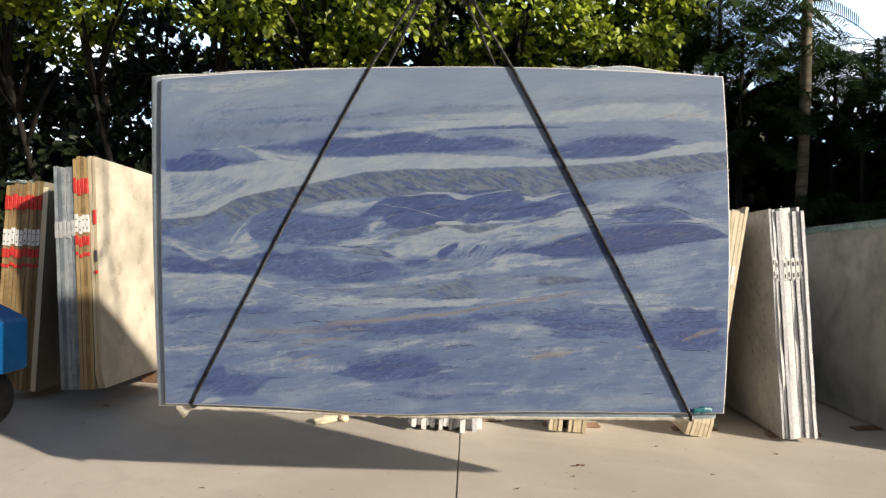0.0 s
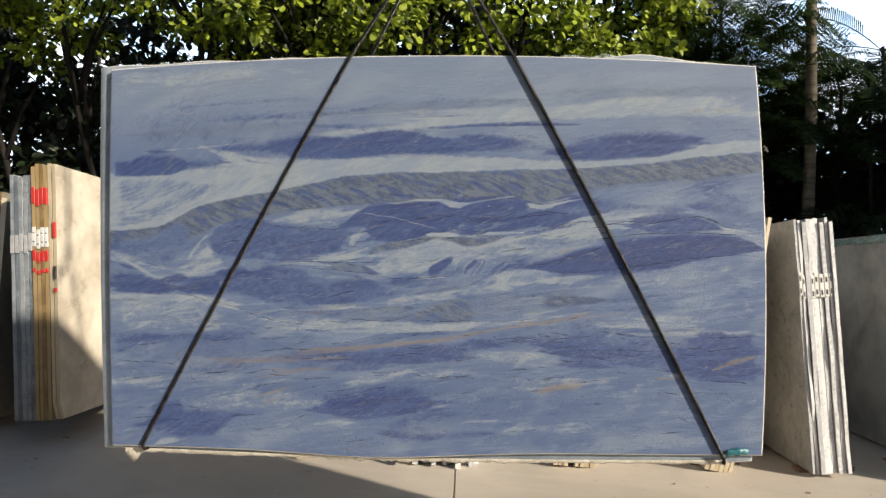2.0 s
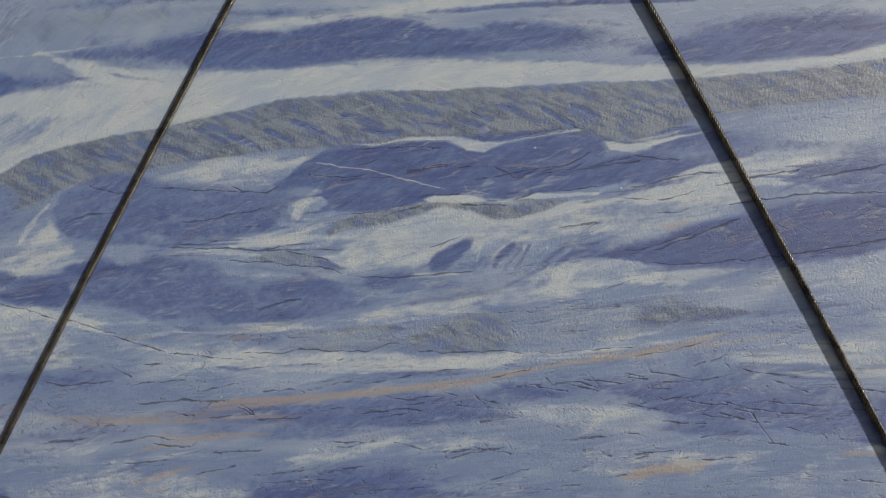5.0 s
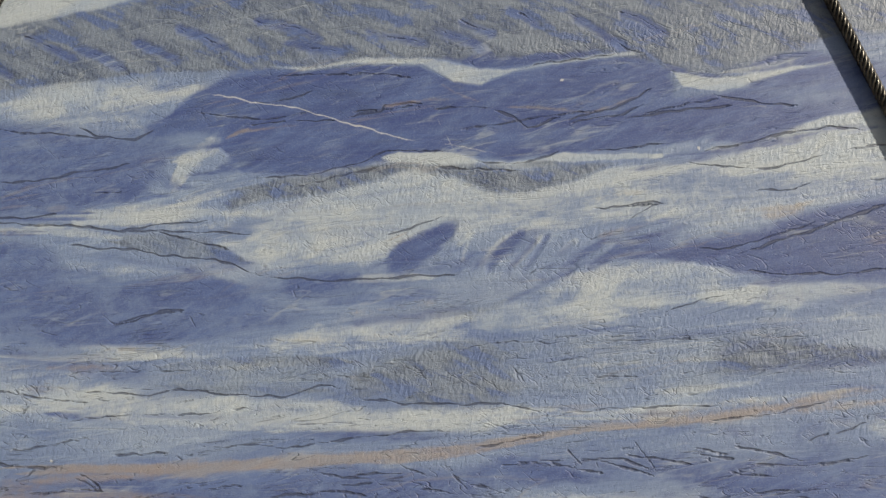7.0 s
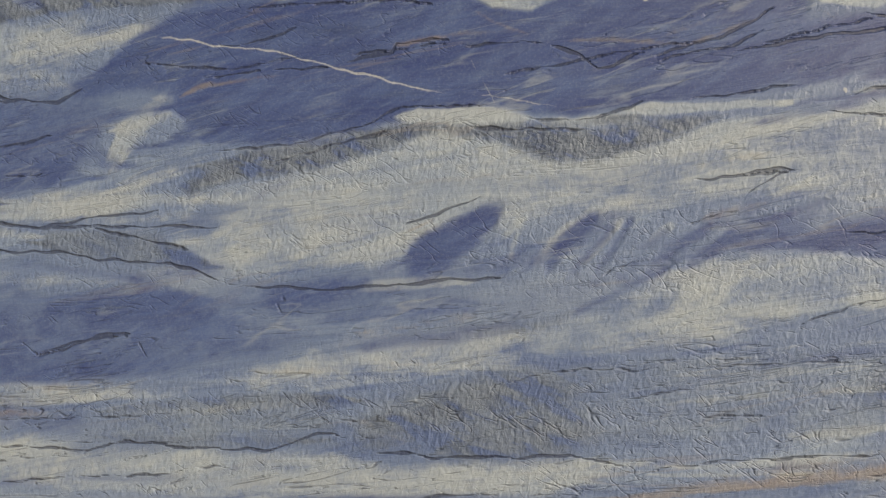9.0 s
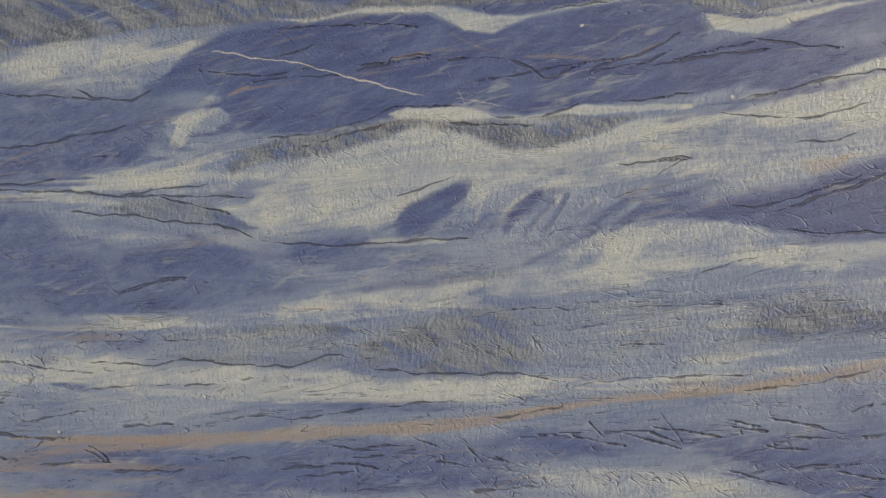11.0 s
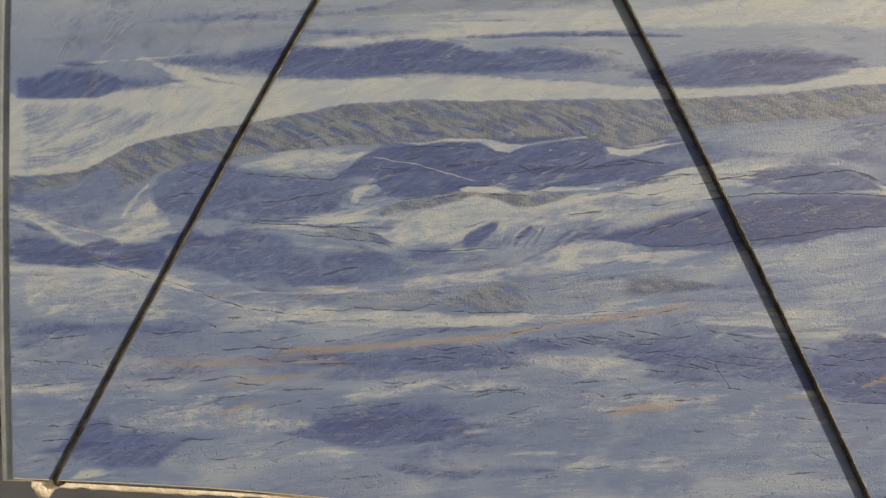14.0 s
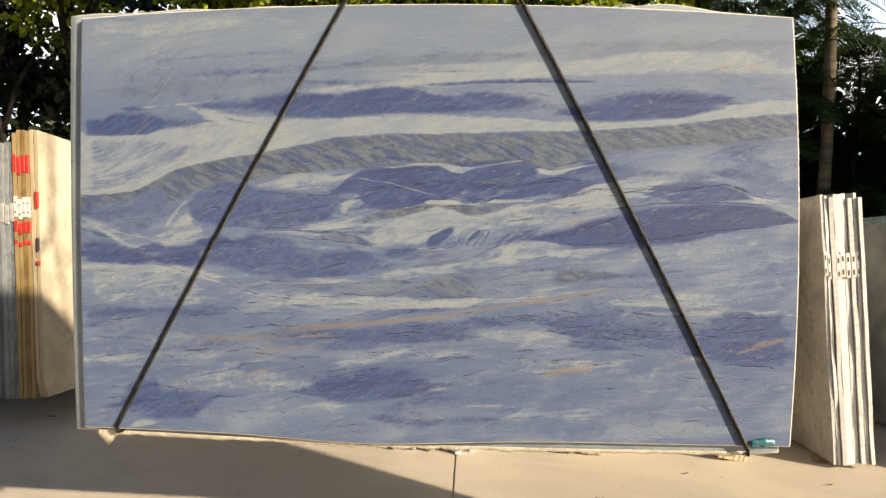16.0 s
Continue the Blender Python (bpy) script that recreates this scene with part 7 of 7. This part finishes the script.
def broad_tree(at, height, spread, low, clumps, seed, material=None, per=60, size=0.13, label="broad-leaved yellow-green tree with sunlight and dark gaps in its leaf colour", clump=0.42, forward=0.0):
    """A tapered, leaning trunk with limbs that carry clumps of leaves from low to height."""
    rng = random.Random(seed)
    ob = thing("tree", label, "tree", pose(*at), "trees behind the yard")
    lean = (rng.uniform(-0.3, 0.3), rng.uniform(-0.3, 0.3) - forward)
    trunk = [(lean[0] * t + 0.08 * math.sin(4 * t + seed), lean[1] * t, height * 0.85 * t) for t in [i / 9 for i in range(10)]]
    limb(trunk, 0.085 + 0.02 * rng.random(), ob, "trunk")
    centres = []
    for i in range(clumps):
        a, r = rng.uniform(0, 2 * math.pi), spread * math.sqrt(rng.random())
        z = low + (height - low) * rng.random() ** 0.9
        squash = 1 - 0.35 * ((z - low) / (height - low)) ** 2
        centres.append((r * math.cos(a) * squash, r * math.sin(a) * squash * 0.8 - forward, z - 0.25 * r))
    for i in range(0, clumps, max(1, clumps // 9)):
        x, y, z = centres[i]
        start = max(0.5, z - 1.2 - 0.3 * rng.random())
        k = min(9, max(0, int(start / (height * 0.85) * 9)))
        tx, ty, tz = trunk[k]
        limb([(tx, ty, tz), (tx + 0.4 * (x - tx), ty + 0.4 * (y - ty), tz + 0.55 * (z - tz)), (x, y, z)], 0.06, ob)
    leaf_cloud("crown", centres, clump, per, size, material or LEAF, seed, ob)
    return ob


def frond(base, way, length, rise, seed, leaflets=58):
    """One feather frond: an arching rib and drooping leaflets, as verts and faces."""
    rng = random.Random(seed)
    verts, faces = [], []
    base, way = Vector(base), Vector((way[0], way[1], 0)).normalized()
    side = Vector((-way.y, way.x, 0))

    def rib(t):
        return base + way * (length * (t - 0.18 * t * t)) + Vector((0, 0, length * (rise * t - (rise * 0.55 + 0.42) * t * t)))

    steps = 12
    for i in range(steps):
        p, w = rib(i / (steps - 1)), 0.018 * (1 - 0.8 * i / (steps - 1))
        verts += [p + side * w, p - side * w, p - Vector((0, 0, w))]
    for i in range(steps - 1):
        a = 3 * i
        for k in range(3):
            faces.append((a + k, a + (k + 1) % 3, a + 3 + (k + 1) % 3, a + 3 + k))
    for i in range(leaflets):
        t = 0.14 + 0.86 * i / (leaflets - 1)
        long = 0.52 * math.sin(math.pi * (0.12 + 0.80 * t)) * length / 2.0
        p, q = rib(t), rib(min(1.0, t + 0.02))
        along = (q - p).normalized() if t < 0.98 else way
        for s in (1, -1):
            out = (side * s * 0.9 + along * 0.6 + Vector((0, 0, 0.28 + rng.uniform(-0.12, 0.12)))).normalized()
            mid = p + out * long * 0.55
            tip = p + out * long * 0.9 - Vector((0, 0, long * rng.uniform(0.2, 0.45)))
            w = along * 0.014
            n = len(verts)
            verts += [p - w * 0.6, p + w * 0.6, mid + w, mid - w, tip]
            faces += [(n, n + 1, n + 2, n + 3), (n + 3, n + 2, n + 4)]
    return verts, faces


def palm(at, height, fronds, length, seed, thick=0.11, lean=0.0, label="slender palm with feathery fronds darkened in colour as if shaded", low=0.0):
    rng = random.Random(seed)
    ob = thing("palm_tree", label, "palm tree", pose(*at), "palms behind the yard")
    n = 40
    pts = [(lean * (i / (n - 1)), 0.03 * math.sin(i * 0.3), height * i / (n - 1)) for i in range(n)]
    radii = [thick * (1.15 - 0.3 * i / (n - 1)) * (1.05 if i % 2 else 0.98) for i in range(n)]
    # thin trunks take the bark with shade in its colour
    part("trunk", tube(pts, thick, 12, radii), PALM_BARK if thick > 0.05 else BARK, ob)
    for i in range(fronds):
        a = 2.4 * i + rng.uniform(-0.3, 0.3)
        top = (lean, 0, height - low * rng.random())
        v, f = frond(top, (math.cos(a), math.sin(a)), length * rng.uniform(0.8, 1.15), rng.uniform(0.25, 1.2), seed * 50 + i)
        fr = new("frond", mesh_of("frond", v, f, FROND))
        fr.parent = ob
    return ob


def woods():
    spots = ((-9.6, 8.3), (-7.4, 8.0), (-5.2, 8.2), (-3.1, 7.9), (-1.0, 8.2), (0.9, 8.0), (2.6, 8.4))
    for i, (x, y) in enumerate(spots):
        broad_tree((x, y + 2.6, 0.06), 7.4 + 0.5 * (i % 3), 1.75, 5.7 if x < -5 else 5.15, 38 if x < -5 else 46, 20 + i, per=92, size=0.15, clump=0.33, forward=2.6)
    # deeper growth behind them, its shade put into the near-black leaf colour
    for i in range(13):
        x = -15 + 2.0 * i
        tall = 7.0 + (i % 4) * 0.5 if x < 4 and x != -9 else (6.1 if x < 0 else 4.5) + 0.3 * (i % 3)
        broad_tree((x, 10.6 + 0.8 * (i % 2), 0.06), tall, 1.9, 0.8, 95, 60 + i, LEAF_SHADED, 46, 0.26, "dense tree with deep shade put into its leaf colour", 0.6)
    # unseen trees added beside the yard to keep sun off the lower growth
    for i, (x, y) in enumerate(((10.4, 9.4), (12.6, 6.0), (12.8, 3.6), (13.0, 1.4), (13.2, -0.6))):
        broad_tree((x, y, 0.06), (4.8, 6.2, 7.0, 8.4, 10.0)[i], 1.9, 0.8, 150 + 30 * i, 90 + i, LEAF_SHADED, 46, 0.30, "dense tree with deep shade put into its leaf colour", 0.6)
    palm((5.70, 8.0, 0.06), 9.0, 14, 2.4, 1, 0.088, 0.25, "tall grey palm trunk standing beside the trees")
    palm((3.26, 8.2, 0.06), 8.0, 12, 2.2, 2, 0.065, 0.1, "vine-covered palm trunk among the trees")
    vine = thing("climbing_vine", "bright yellow-green vine climbing a palm trunk", "vine", pose(3.26, 8.1, 0.06))
    spots = [(0.10 * math.sin(2.1 * k), -0.12, 4.3 + 0.16 * k) for k in range(18)]
    limb([(0, -0.1, 0.0), (0.03, -0.1, 3.0), (0.05, -0.12, 7.2)], 0.02, vine, "stem")
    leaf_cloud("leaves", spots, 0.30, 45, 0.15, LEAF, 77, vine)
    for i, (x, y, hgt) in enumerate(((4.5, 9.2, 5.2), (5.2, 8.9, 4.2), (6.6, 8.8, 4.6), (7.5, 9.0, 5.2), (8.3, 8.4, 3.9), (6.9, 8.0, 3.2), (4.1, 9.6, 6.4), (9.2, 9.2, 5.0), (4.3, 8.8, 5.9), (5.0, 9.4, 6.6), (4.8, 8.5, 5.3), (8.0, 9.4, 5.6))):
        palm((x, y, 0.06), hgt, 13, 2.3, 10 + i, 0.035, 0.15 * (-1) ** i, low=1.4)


woods()


# ---- unseen building, added behind the walk to cut fill light ----
def fill_blocker():
    wall = surface("grey_render", (0.10, 0.10, 0.10), (0.17, 0.165, 0.16), 0.85, 0.6, 20, 0.2, 0.004)
    ob = thing("fill_blocker", "plain dark grey building added out of view to cut fill light", "building", pose(-14, -15, 0), kind="structure")
    part("wall", block((50, 0.4, 11), (0, 0, 5.5), 0.02), wall, ob)
    part("wall", block((0.4, 30, 9), (-7, 15.3, 4.5), 0.02), wall, ob)
    part("roof", block((50, 8, 0.3), (0, -3.8, 11.15), 0.02), wall, ob)


fill_blocker()


# ---- litter on the concrete ----
def dry_leaf(at, turn, size):
    n = 7
    verts, faces = [], []
    for i in range(n):
        u = i / (n - 1)
        w = 0.32 * math.sin(math.pi * (0.06 + 0.9 * u)) ** 0.8
        for k in (-1, 0, 1):
            verts.append(((u - 0.5) * size, k * w * size * 0.5, size * (0.10 + 0.10 * abs(k) + 0.08 * math.sin(5 * u + k))))
    for i in range(n - 1):
        for k in range(2):
            a = 3 * i + k
            faces.append((a, a + 1, a + 4, a + 3))
    ob = new("dry_leaf", mesh_of("dry_leaf", verts, faces, DRY_LEAF, True))
    ob.modifiers.new("thick", "SOLIDIFY").thickness = 0.001
    low = min(v[2] for v in verts)
    ob.matrix_world = pose(at[0], at[1], -low + 0.001, 0, 0, turn)
    tagged(ob, "curled brown dry leaf lying on the concrete", "leaf", "litter on the concrete")


for x, y, turn, size in ((0.93, 0.86, 30, 0.07), (0.86, 0.66, 80, 0.03), (1.75, 0.78, 10, 0.03), (-3.05, 2.05, 40, 0.05), (0.50, 0.42, 65, 0.035), (-1.35, 0.25, 15, 0.03), (-2.9, 1.5, 70, 0.03), (2.35, 1.25, 20, 0.04), (1.55, 1.35, 50, 0.04)):
    dry_leaf((x, y), turn, size)


def stone_chunk(at, size, seed):
    bm = bmesh.new()
    bmesh.ops.create_icosphere(bm, subdivisions=2, radius=0.5)
    for v in bm.verts:
        k = 1 + 0.45 * noise.noise(v.co * 2.2 + Vector((seed, 0, 0)))
        v.co = Vector((v.co.x * size[0] * k, v.co.y * size[1] * k, max(v.co.z * k, -0.42) * size[2]))
    low = min(v.co.z for v in bm.verts)
    for v in bm.verts:
        v.co.z -= low
    ob = part("stone_chunk", bm, CREAM_EDGE if seed % 2 else WHITE_EDGE, None)
    ob.matrix_world = pose(*at, 0, 0, seed * 37)
    tagged(ob, "broken pale stone offcut on the concrete", "stone chunk", "litter on the concrete")


stone_chunk((-1.00, 1.75, 0), (0.24, 0.16, 0.06), 1)
stone_chunk((-0.86, 1.80, 0), (0.10, 0.08, 0.07), 3)
